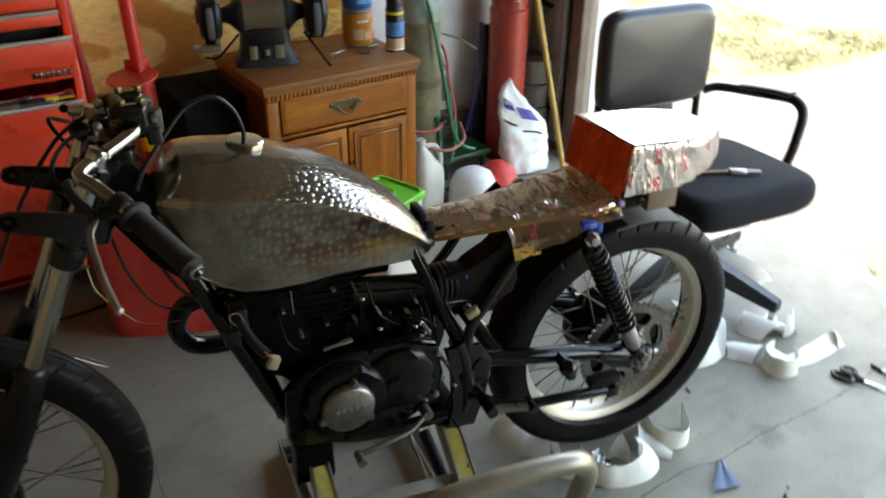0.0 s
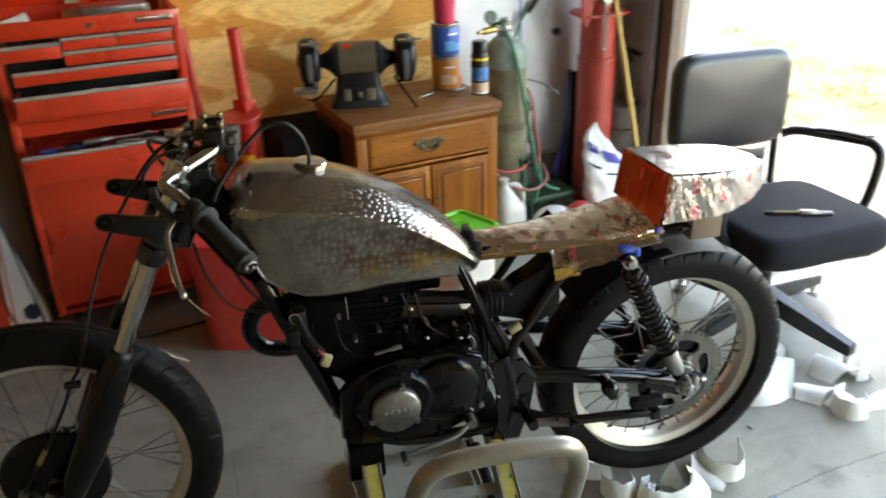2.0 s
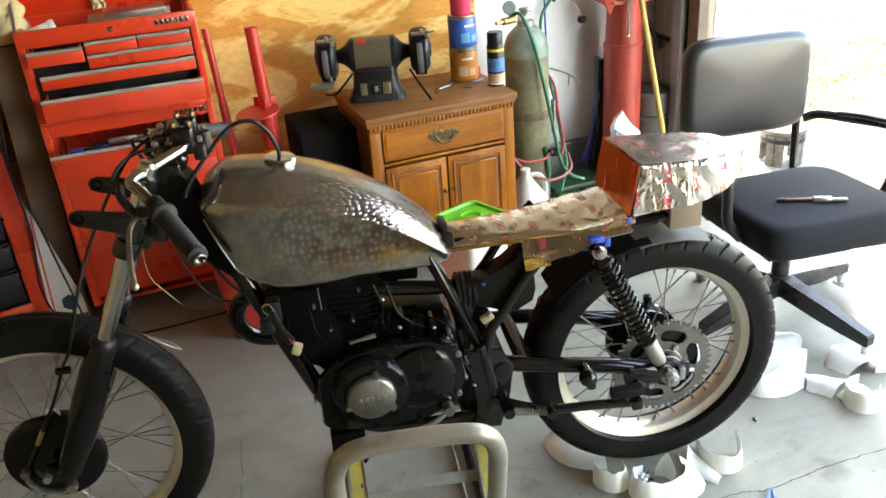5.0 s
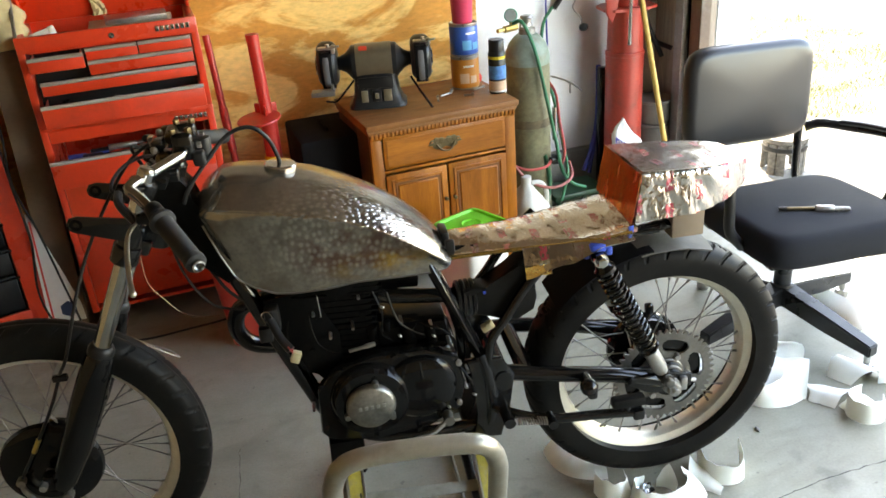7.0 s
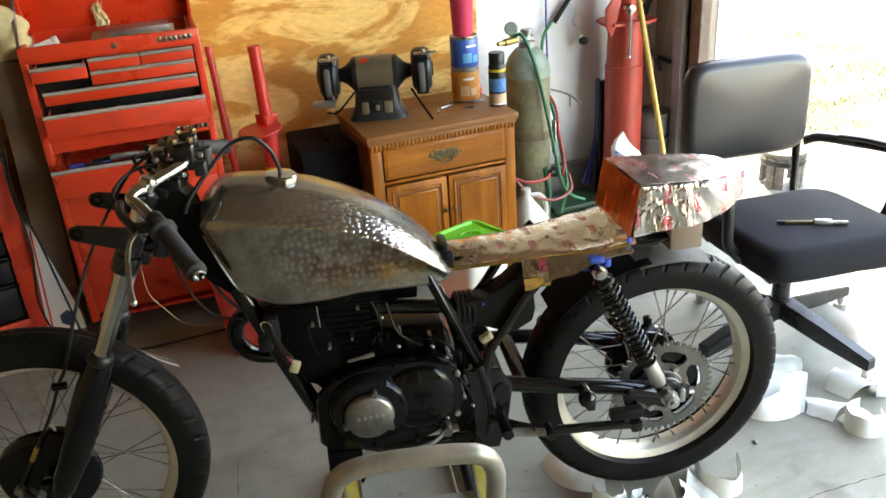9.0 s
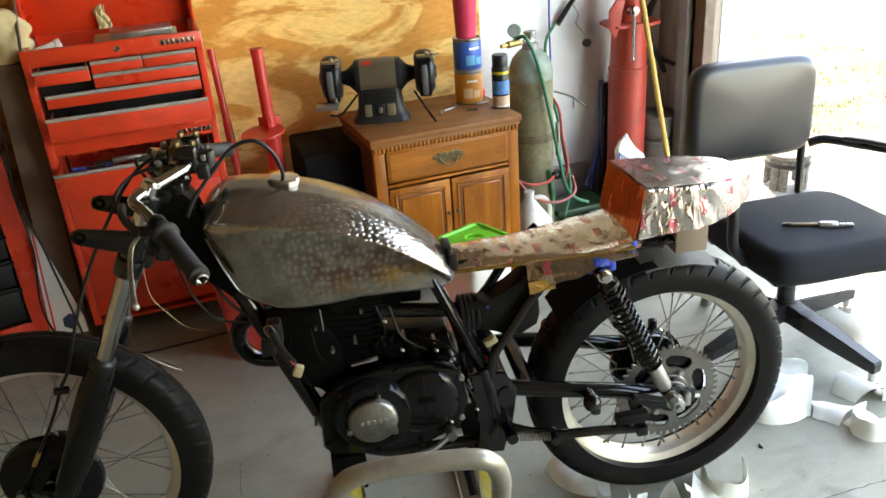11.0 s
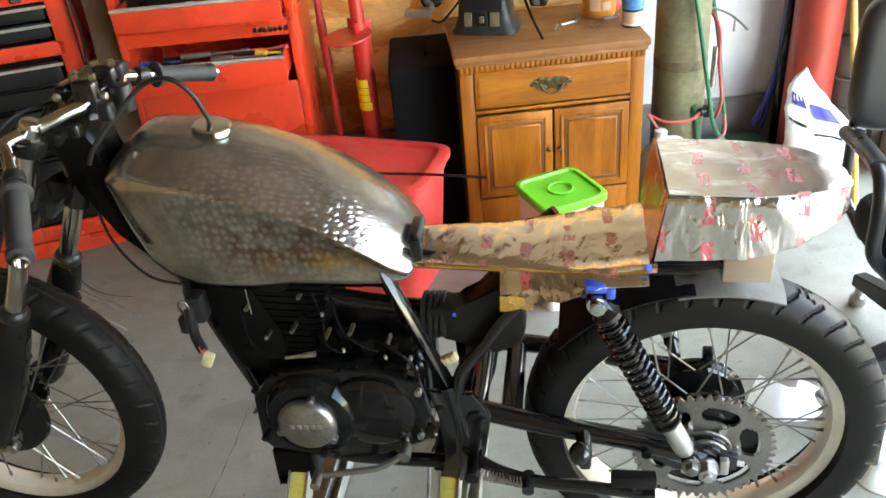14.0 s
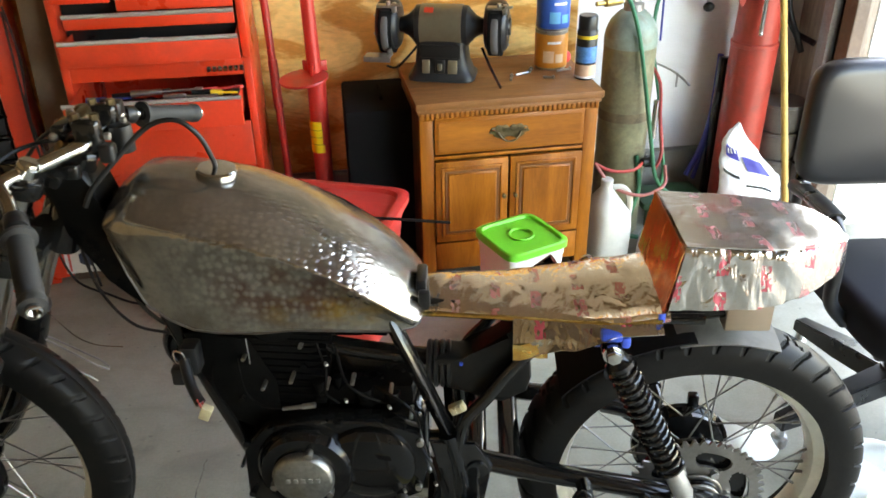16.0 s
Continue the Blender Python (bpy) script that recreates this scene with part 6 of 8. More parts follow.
g = [[Vector((-0.052 + 0.03 * i / 3, -0.0675 * math.cos(radians(48 + 9 * j)), 0.162 + 0.0675 * math.sin(radians(48 + 9 * j)))) for j in range(3)] for i in range(4)]
part("mark", sheet(B(), g, 0.001), RED_PAINT, band)
for sx in (-1, 1):
    prof = [(0.0, -0.037), (0.056, -0.037), (0.068, -0.034), (0.077, -0.026), (0.082, -0.014), (0.082, 0.014), (0.077, 0.026), (0.068, 0.034), (0.056, 0.037), (0.0, 0.037)]
    gd = part("wheel_guard", lathe(B(), prof, 40, pose(sx * 0.172, 0.006, 0.162, 0, 90, 0)), GRINDER_GREY, gr, "black rounded cast wheel guard", 50)
    # solid black drum standing for the shade inside the guard's mouth
    part("opening_shade_drum", lathe(B(), [(0.0, -0.022), (0.078, -0.022), (0.08, -0.018), (0.08, 0.018), (0.078, 0.022), (0.0, 0.022)], 36, pose(sx * 0.172, -0.006, 0.153, 0, 90, 0)), BLACK_CLOTH, gd)
    part("hub_cap", cyl(B(), (sx * 0.207, 0.006, 0.162), (sx * 0.216, 0.006, 0.162), 0.03, 0.026, 20), GRINDER_GREY, gd)
    for a in (40, 100, 160, 220, 280, 340):
        p = Vector((sx * 0.207, 0.006 - 0.055 * math.cos(radians(a)), 0.162 + 0.055 * math.sin(radians(a))))
        part("screw", cyl(B(), p, p + Vector((sx * 0.005, 0, 0)), 0.005, n=8), STEEL, gd)
    b = B()
    lathe(b, [(0.0, -0.011), (0.069, -0.011), (0.071, -0.008), (0.071, 0.008), (0.069, 0.011), (0.0, 0.011)], 36, pose(sx * 0.172, -0.02, 0.151, 0, 90, 0))
    part("grinding_wheel", b, STONE, gd, "grey grinding wheel")
    b = B()
    box(b, (sx * 0.172, -0.052, 0.232), (0.05, 0.03, 0.008), 0.002, None)
    box(b, (sx * 0.172 + 0.03, -0.058, 0.228), (0.014, 0.02, 0.03), 0.003)
    cyl(b, (sx * 0.172 + 0.012, -0.06, 0.234), (sx * 0.172 + 0.012, -0.06, 0.248), 0.007, n=8)
    cyl(b, (sx * 0.172 + 0.02, -0.075, 0.236), (sx * 0.172 + 0.055, -0.075, 0.241), 0.004, n=8)
    part("spark_bracket", b, STEEL, gd, "spark arrestor bracket with a bolt")
b = B()
box(b, (-0.19, -0.1, 0.088), (0.085, 0.05, 0.006), 0.002)
box(b, (-0.19, -0.123, 0.082), (0.085, 0.005, 0.016), 0.001)
box(b, (-0.158, -0.06, 0.095), (0.008, 0.07, 0.02), 0.002)
part("tool_rest", b, STEEL, gr, "grey steel tool rest")
part("cord", tube(B(), curve_points([(-0.085, 0.02, 0.09), (-0.12, 0.03, 0.05), (-0.16, 0.03, 0.012), (-0.2, 0.06, 0.006)], 5), 0.004, 8), HOSE, gr, "black mains cord")
part("rest_arm", tube(B(), [(0.13, -0.03, 0.1), (0.16, -0.085, 0.06), (0.2, -0.13, 0.006)], 0.0045, 8), BLACK_PAINT, gr, "loose rest arm leaning on the cabinet top")


def can(m, r, h, label_mat, top, label):
    t = thing("paint_can", m, label, "can", "stacked cans")
    bb = B()
    lathe(bb, [(0.0, 0.0), (r * 0.95, 0.0), (r, 0.004), (r, h - 0.006), (r * 1.02, h - 0.003), (r * 1.01, h), (r * 0.9, h), (r * 0.88, h - 0.006), (0.0, h - 0.007)], 36)
    part("can_body", bb, STEEL, t, "bare tin can")
    bb = B()
    lathe(bb, [(r + 0.0006, h * 0.06), (r + 0.0012, h * 0.07), (r + 0.0012, h * 0.9), (r + 0.0006, h * 0.91)], 36, None, True)
    lab = part("label", bb, label_mat, t)
    for x0, x1, z0, z1, mt in ((-0.55, 0.1, 0.2, 0.5, top), (0.2, 0.7, 0.2, 0.42, top), (-0.3, 0.5, 0.68, 0.74, LABEL_WHITE)):
        bb = B()
        g = [[Vector(((r + 0.002) * math.sin(x0 + (x1 - x0) * i / 6), -(r + 0.002) * math.cos(x0 + (x1 - x0) * i / 6), h * (z0 + (z1 - z0) * j))) for j in range(2)] for i in range(7)]
        part("print_bar", sheet(bb, g, 0.0008), mt, lab)
    return t


CANS = Matrix.Translation((0.552, 1.512, CH))
can(CANS, 0.053, 0.128, LABEL_GOLD, LABEL_PEACH, "gold-labelled paint can standing on the cabinet")
can(CANS @ pose(0.002, 0.003, 0.128, 0, 0, 15), 0.053, 0.122, LABEL_BLUE, surface("pale_blue_print", (0.1, 0.4, 0.65), 0.5), "blue-labelled paint can stacked on another can")
b = B()
prof = [(0.0, 0.004), (0.036, 0.0), (0.038, 0.004), (0.048, 0.2), (0.05, 0.21), (0.047, 0.21), (0.035, 0.012), (0.0, 0.01)]
lathe(b, prof, 26)
single("plastic_cup", b, RAG_RED, CANS @ pose(0, 0, 0.2505), "tall pinkish red plastic cup on the stacked cans", "cup")
sp = thing("spray_can", Matrix.Translation((0.652, 1.388, CH)), "spray can with black cap and blue label on the cabinet", "spray can")
b = B()
lathe(b, [(0.0, 0.0), (0.030, 0.0), (0.0325, 0.003), (0.0325, 0.15), (0.028, 0.158), (0.0, 0.158)], 28)
part("can_body", b, BLACK_PLASTIC, sp)
b = B()
lathe(b, [(0.0, 0.157), (0.0295, 0.157), (0.0295, 0.196), (0.027, 0.2), (0.0, 0.2)], 28)
part("cap", b, BLACK_PLASTIC, sp, "black plastic cap")
for z0, z1, mt in ((0.012, 0.048, LABEL_PEACH), (0.055, 0.105, surface("sky_blue_print", (0.06, 0.22, 0.5), 0.4, vary=0.3, big=30)), (0.13, 0.14, LABEL_YELLOW), (0.006, 0.012, LABEL_WHITE)):
    b = B()
    lathe(b, [(0.0328, z0), (0.0332, z0), (0.0332, z1), (0.0328, z1)], 28, None, True)
    part("label_band", b, mt, sp)
for k, (x, y, a, L) in enumerate(((0.36, 0.2, 20, 0.05), (0.44, 0.16, -30, 0.03), (0.33, 0.15, 70, 0.035), (0.5, 0.21, 10, 0.045), (0.41, 0.22, 60, 0.025))):
    b = B()
    cyl(b, (0, 0, 0.004), (L, 0, 0.005), 0.004, n=8)
    cyl(b, (L, 0, 0.007), (L + 0.006, 0, 0.007), 0.007, n=6)
    single("bolt", b, STEEL, CAB @ pose(x, y, CH, 0, 0, a), "small loose steel bolt lying on the cabinet top", "bolt", "loose bolts")
b = B()
ball(b, (0, 0, 0.022), 0.022, 14, (1, 1, 1))
single("red_ball", b, RED_PLASTIC, CAB @ pose(0.555, 0.3, CH), "small round red plastic ball on the cabinet", "ball")

# black box beside the cabinet
b = B()
box(b, (0, 0, 0.298), (0.25, 0.33, 0.596), 0.012)
case = thing("equipment_case", pose(-0.02, 1.46, 0, 0, 0, 10), "black equipment case standing between jack and cabinet", "case")
part("body", b, BLACK_CLOTH, case)
b = B()
tube(b, curve_points([(0, -0.06, 0.594), (0, -0.055, 0.606), (0, 0.055, 0.606), (0, 0.06, 0.594)], 4), 0.006, 8)
part("handle", b, BLACK_CLOTH, case, "black carrying handle")

# ---- gas cylinder with hoses ----
gas = thing("gas_cylinder", pose(0.835, 1.632, 0), "olive green welding gas cylinder with brass regulator", "gas cylinder")
b = B()
lathe(b, [(0.0, 0.0), (0.085, 0.0), (0.09, 0.01), (0.09, 0.735), (0.086, 0.76), (0.074, 0.79), (0.052, 0.815), (0.04, 0.825), (0.0, 0.826)], 40)
part("tank_body", b, CYL_GREEN, gas, "stained olive green cylinder")
b = B()
lathe(b, [(0.0903, 0.452), (0.0908, 0.452), (0.0908, 0.486), (0.0903, 0.486)], 40, None, True)
part("tape_residue", b, surface("brown_tape_residue", (0.15, 0.115, 0.065), 0.7, vary=0.5, big=20), gas, "brown band of old tape")
b = B()
lathe(b, [(0.0906, 0.71), (0.0912, 0.712), (0.0912, 0.736), (0.0872, 0.761), (0.0752, 0.7915), (0.0532, 0.8165), (0.0412, 0.8265), (0.034, 0.828), (0.034, 0.8262), (0.05, 0.8145), (0.085, 0.76), (0.0904, 0.735)], 40, None, True)
part("shoulder", b, CYL_TOP, gas, "faded pale green shoulder")
b = B()
lathe(b, [(0.0, 0.82), (0.034, 0.82), (0.034, 0.85), (0.024, 0.853), (0.016, 0.856), (0.014, 0.872), (0.02, 0.876), (0.02, 0.886), (0.0, 0.888)], 24)
cyl(b, (-0.03, -0.01, 0.862), (0.02, 0.0, 0.862), 0.01, n=12)
part("valve", b, STEEL, gas, "steel cylinder valve")
b = B()
lathe(b, [(0.0, 0.888), (0.026, 0.888), (0.028, 0.892), (0.024, 0.9), (0.0, 0.901)], 10)
part("valve_wheel", b, STEEL, gas)
b = B()
cyl(b, (-0.045, -0.015, 0.862), (-0.105, -0.05, 0.862), 0.014, n=16, bevel=0.003)
cyl(b, (-0.1, -0.046, 0.862), (-0.135, -0.066, 0.862), 0.008, n=12)
cyl(b, (-0.07, -0.03, 0.862), (-0.073, -0.03, 0.9), 0.007, n=10)
reg = part("regulator", b, BRASS, gas, "brass regulator")
b = B()
lathe(b, [(0.0, -0.008), (0.024, -0.008), (0.025, 0.006), (0.022, 0.01), (0.0, 0.008)], 24, pose(-0.073, -0.036, 0.912, 80, 0, -20))
part("gauge", b, surface("aged_gauge_face", (0.3, 0.34, 0.3), 0.4), reg, "round pressure gauge")
b = B()
lathe(b, [(0.022, 0.009), (0.0265, 0.008), (0.0265, -0.01), (0.023, -0.01)], 24, pose(-0.073, -0.036, 0.912, 80, 0, -20), True)
part("gauge_rim", b, surface("green_gauge_rim", (0.05, 0.3, 0.2), 0.4), reg)
hs = thing("hose_set", pose(0.95, 1.6, 0), "green, red and blue hoses hanging beside the gas cylinder", "hoses")
HS = Vector((-0.95, -1.6, 0))
for pts, r, mt, lb in (
        ([(0.77, 1.60, 0.88), (0.80, 1.565, 0.885), (0.84, 1.535, 0.78), (0.88, 1.53, 0.6), (0.92, 1.53, 0.4), (0.95, 1.53, 0.26), (1.0, 1.55, 0.19), (1.06, 1.56, 0.16)], 0.0075, HOSE_GREEN, "green gas hose"),
        ([(1.02, 1.9, 0.87), (0.965, 1.86, 0.8), (0.95, 1.80, 0.66), (0.97, 1.70, 0.5), (0.985, 1.65, 0.35), (1.0, 1.62, 0.22), (0.96, 1.58, 0.1)], 0.007, HOSE_GREEN, "green gas hose"),
        ([(0.93, 1.72, 0.62), (0.96, 1.66, 0.56), (0.965, 1.62, 0.45), (0.975, 1.58, 0.33), (0.95, 1.56, 0.26)], 0.006, HOSE_RED, "faded red hose"),
        ([(0.72, 1.47, 0.335), (0.78, 1.46, 0.31), (0.86, 1.48, 0.305), (0.91, 1.55, 0.31)], 0.006, HOSE_RED, "faded red hose"),
        ([(0.72, 1.45, 0.34), (0.78, 1.42, 0.27), (0.88, 1.42, 0.235), (0.97, 1.47, 0.25), (0.985, 1.55, 0.29)], 0.0065, surface("dull_pink_hose", (0.34, 0.1, 0.08), 0.55), "dull pink hose loop"),
        ([(0.995, 1.9, 1.2), (0.992, 1.9, 0.9), (0.995, 1.89, 0.65)], 0.004, CORD_BLUE, "blue cord"),
        ([(1.225, 1.88, 0.6), (1.225, 1.88, 0.45), (1.22, 1.88, 0.33), (1.19, 1.86, 0.22), (1.14, 1.82, 0.13)], 0.011, CORD_BLUE, "blue strap"),
        ([(1.235, 1.89, 0.5), (1.23, 1.885, 0.36), (1.2, 1.87, 0.2), (1.18, 1.86, 0.1)], 0.009, CORD_BLUE, "blue strap"),
        ([(0.88, 1.55, 0.33), (0.9, 1.55, 0.2), (0.86, 1.5, 0.05), (0.95, 1.5, 0.02)], 0.009, HOSE_GREEN, "green hose")):
    part("hose", tube(B(), [v + HS for v in curve_points(pts, 7)], r, 10), mt, hs, lb)
b = B()
cyl(b, Vector((0.9, 1.535, 0.31)) + HS, Vector((0.945, 1.555, 0.315)) + HS, 0.014, n=10)
box(b, Vector((0.93, 1.57, 0.3)) + HS, (0.03, 0.03, 0.04), 0.005)
part("connector", b, BLACK_PLASTIC, hs)
b = B()
tube(b, [Vector((0.955, 1.66, 0.5)) + HS, Vector((0.95, 1.64, 0.36)) + HS], 0.011, 10)
part("pipe", b, CHROME, hs, "bright metal tube among the hoses")
b = B()
tube(b, curve_points([Vector((0.93, 1.62, 0.645)) + HS, Vector((0.97, 1.56, 0.64)) + HS, Vector((1.0, 1.51, 0.625)) + HS, Vector((1.02, 1.49, 0.608)) + HS], 4), 0.004, 8)
box(b, Vector((0.985, 1.535, 0.615)) + HS, (0.006, 0.006, 0.05), 0.001)
part("hook", b, STEEL, hs, "rusty hook")
tor = thing("torch", pose(1.09, 1.93, 0.86), "black torch handle hanging on the white wall", "torch")
b = B()
cyl(b, (-0.06, -0.02, 0.0), (0.03, -0.03, 0.13), 0.013, 0.01, 12)
part("grip", b, BLACK_PLASTIC, tor)
b = B()
tube(b, curve_points([(0.0, -0.03, 0.09), (0.03, -0.04, 0.04), (0.02, -0.04, 0.0), (0.05, -0.045, -0.04), (0.06, -0.05, -0.075)], 5), 0.003, 8)
part("striker_wire", b, STEEL, tor)
b = B()
ball(b, (0.065, -0.05, -0.085), 0.018, 12, (1.2, 0.8, 1))
part("striker_cup", b, BLACK_PLASTIC, tor)
b = B()
box(b, (0, 0, 0.09), (0.26, 0.17, 0.03), 0.01)
cyl(b, (-0.1, -0.06, 0.0), (-0.1, -0.06, 0.09), 0.012, n=10)
cyl(b, (0.1, 0.06, 0.0), (0.1, 0.06, 0.09), 0.012, n=10)
cyl(b, (0.1, -0.06, 0.0), (0.1, -0.06, 0.09), 0.012, n=10)
cyl(b, (-0.1, 0.06, 0.0), (-0.1, 0.06, 0.09), 0.012, n=10)
single("cylinder_cart", b, surface("dark_green_cart", (0.01, 0.05, 0.02), 0.5, dirt=(0.03, 0.025, 0.02), dirt_amount=0.6), pose(1.05, 1.72, 0, 0, 0, 12), "dark green metal cart base on the floor", "cart")

# ---- red hoist column ----
hoist = thing("engine_hoist", pose(1.312, 1.79, 0), "worn red engine hoist post with a chrome lever", "engine hoist")
b = B()
lathe(b, [(0.0, 0.0), (0.082, 0.0), (0.082, 0.66), (0.0845, 0.662), (0.0845, 0.675), (0.078, 0.68), (0.073, 0.86), (0.0, 0.86)], 40)
part("post", b, RED_HOIST, hoist, "round red post with a weld ring")
b = B()
outl = [(-0.115, -0.05), (-0.08, -0.09), (0.06, -0.09), (0.12, -0.05), (0.12, 0.05), (0.06, 0.09), (-0.08, 0.09), (-0.115, 0.05)]
plate(b, outl, 0.012, pose(0, 0, 0.862))
plate(b, [(-0.115, 0.0), (-0.115, 0.07), (-0.085, 0.11), (-0.05, 0.11), (-0.07, 0.0), (-0.09, -0.05)], 0.02, pose(0, -0.07, 0.86, 90, 0, 0), 0.003)
part("collar", b, RED_HOIST, hoist, "red welded collar plate")
b = B()
cyl(b, (0, 0, 0.866), (0, 0, 1.45), 0.05, n=28)
part("mast", b, RED_HOIST, hoist, "narrower red upper tube")
b = B()
cyl(b, (-0.02, -0.06, 0.925), (-0.02, -0.115, 0.925), 0.021, n=8, bevel=0.004)
cyl(b, (-0.02, -0.108, 0.93), (-0.02, -0.104, 0.73), 0.0075, n=12)
ball(b, (-0.02, -0.104, 0.728), 0.0095, 10)
part("lever", b, CHROME, hoist, "chrome release lever")
b = B()
box(b, (-0.075, 0.055, 0.3), (0.05, 0.03, 0.6), 0.004)
part("side_channel", b, BLACK_PAINT, hoist, "black channel beside the post")

# yellow handle leaning on the post
b = B()
tube(b, [STICK_LOW, STICK_LOW.lerp(STICK_TOP, 0.5), STICK_TOP], 0.0115, 14)
single("broom_handle", b, YELLOW_STICK, pose(0, 0, 0), "yellow wooden handle leaning against the red post", "wooden handle")

# white sack


def along(stops, s):
    for (s0, v0), (s1, v1) in zip(stops, stops[1:]):
        if s <= s1:
            return v0 + (v1 - v0) * (s - s0) / (s1 - s0)
    return stops[-1][1]


SACK_L = ((0, -0.085), (0.4, -0.1), (0.85, -0.108), (0.95, -0.09), (1, -0.07))
SACK_R = ((0, 0.112), (0.15, 0.128), (0.35, 0.13), (0.5, 0.118), (0.58, 0.085), (0.7, 0.04), (0.85, -0.012), (1, -0.052))
rows = []
for i in range(29):
    s = i / 28
    xl, xr = along(SACK_L, s), along(SACK_R, s)
    d = 0.05 * (1 - s) ** 0.6 + 0.005
    ring = []
    for k in range(44):
        a = 2 * math.pi * k / 44
        c, sn = math.cos(a), math.sin(a)
        p = Vector(((xl + xr) / 2 + (xr - xl) / 2 * math.copysign(abs(c) ** 0.7, c), d * math.copysign(abs(sn) ** 0.8, sn) + 0.05 * s, 0.012 + 0.395 * s + 0.012 * c * s))
        n = crumple(p, 13, 0.03)
        ring.append(p + Vector((0.3 * n * c, n * (1 if sn > 0 else -1), 0)))
    rows.append(ring)
sack = thing("sack", pose(1.312, 1.60, 0, 0, 0, 4), "crumpled white sack with blue print leaning by the post", "sack")
part("bag", loft(B(), rows), BAG_WHITE, sack, "crumpled white woven bag", 50)


def sack_point(u, v, out=0.004):
    i = min(27, int(v * 28))
    k = (33 + (u - 0.5) * 18) % 44
    f, k0 = k - int(k), int(k) % 44
    p = rows[i][k0].lerp(rows[i][(k0 + 1) % 44], f)
    q = rows[i + 1][k0].lerp(rows[i + 1][(k0 + 1) % 44], f)
    r = p.lerp(q, v * 28 - i)
    return r + Vector((0, -out, 0))


for u0, u1, v0, v1, mt in ((0.18, 0.46, 0.77, 0.88, BAG_BLUE), (0.5, 0.76, 0.6, 0.73, BAG_BLUE), (0.06, 0.4, 0.62, 0.65, BLACK_PLASTIC), (0.45, 0.7, 0.46, 0.48, BLACK_PLASTIC), (0.24, 0.28, 0.79, 0.84, BAG_WHITE), (0.32, 0.36, 0.785, 0.835, BAG_WHITE), (0.4, 0.43, 0.78, 0.83, BAG_WHITE)):
    g = [[sack_point(u0 + (u1 - u0) * i / 6, v0 + (v1 - v0) * j / 4 - 0.28 * (u1 - u0) * i / 6, 0.005 if mt != BAG_WHITE else 0.008) for j in range(5)] for i in range(7)]
    part("print_patch", sheet(B(), g, 0.0015), mt, sack)

# jug, bowl, red funnel, bucket, bin
jug = thing("jug", pose(0.772, 1.425, 0, 0, 0, 25), "translucent white plastic gallon jug on the floor", "jug")
rows = []
for z, w, d, e in ((0.0, 0.066, 0.066, 0.5), (0.01, 0.072, 0.072, 0.5), (0.12, 0.074, 0.074, 0.5), (0.17, 0.072, 0.072, 0.55), (0.21, 0.058, 0.06, 0.7), (0.245, 0.034, 0.038, 0.9), (0.265, 0.021, 0.022, 1), (0.278, 0.019, 0.019, 1)):
    rows.append([Vector((w * math.copysign(abs(math.cos(a)) ** e, math.cos(a)) - (0.012 if z > 0.2 else 0), d * math.copysign(abs(math.sin(a)) ** e, math.sin(a)), z)) for a in [2 * math.pi * k / 28 for k in range(28)]])
part("bottle", loft(B(), rows), JUG_PLASTIC, jug, "", 50)
b = B()
lathe(b, [(0.0, 0.276), (0.0215, 0.276), (0.0215, 0.297), (0.019, 0.3), (0.0, 0.3)], 20, pose(-0.012, 0, 0))
part("cap", b, JUG_PLASTIC, jug)
b = B()
tube(b, curve_points([(0.005, -0.01, 0.268), (0.045, -0.02, 0.262), (0.068, -0.03, 0.225), (0.07, -0.03, 0.17), (0.06, -0.028, 0.15)], 6), 0.0105, 12)
part("handle", b, JUG_PLASTIC, jug)
b = B()
lathe(b, [(0.0, 0.15), (0.04, 0.146), (0.075, 0.125), (0.094, 0.085), (0.1, 0.03), (0.1, 0.0), (0.096, 0.0), (0.09, 0.04), (0.0, 0.14)], 32)
single("bowl", b, WHITE_PLASTIC, pose(0.985, 1.40, 0), "white plastic bowl upside down on the floor", "bowl")
b = B()
lathe(b, [(0.0, 0.11), (0.03, 0.105), (0.07, 0.075), (0.095, 0.02), (0.095, 0.0), (0.09, 0.0), (0.06, 0.06), (0.0, 0.09)], 28)
single("red_pan", b, RED_PLASTIC, pose(1.15, 1.51, 0), "bright red plastic pan upside down on the floor", "pan")


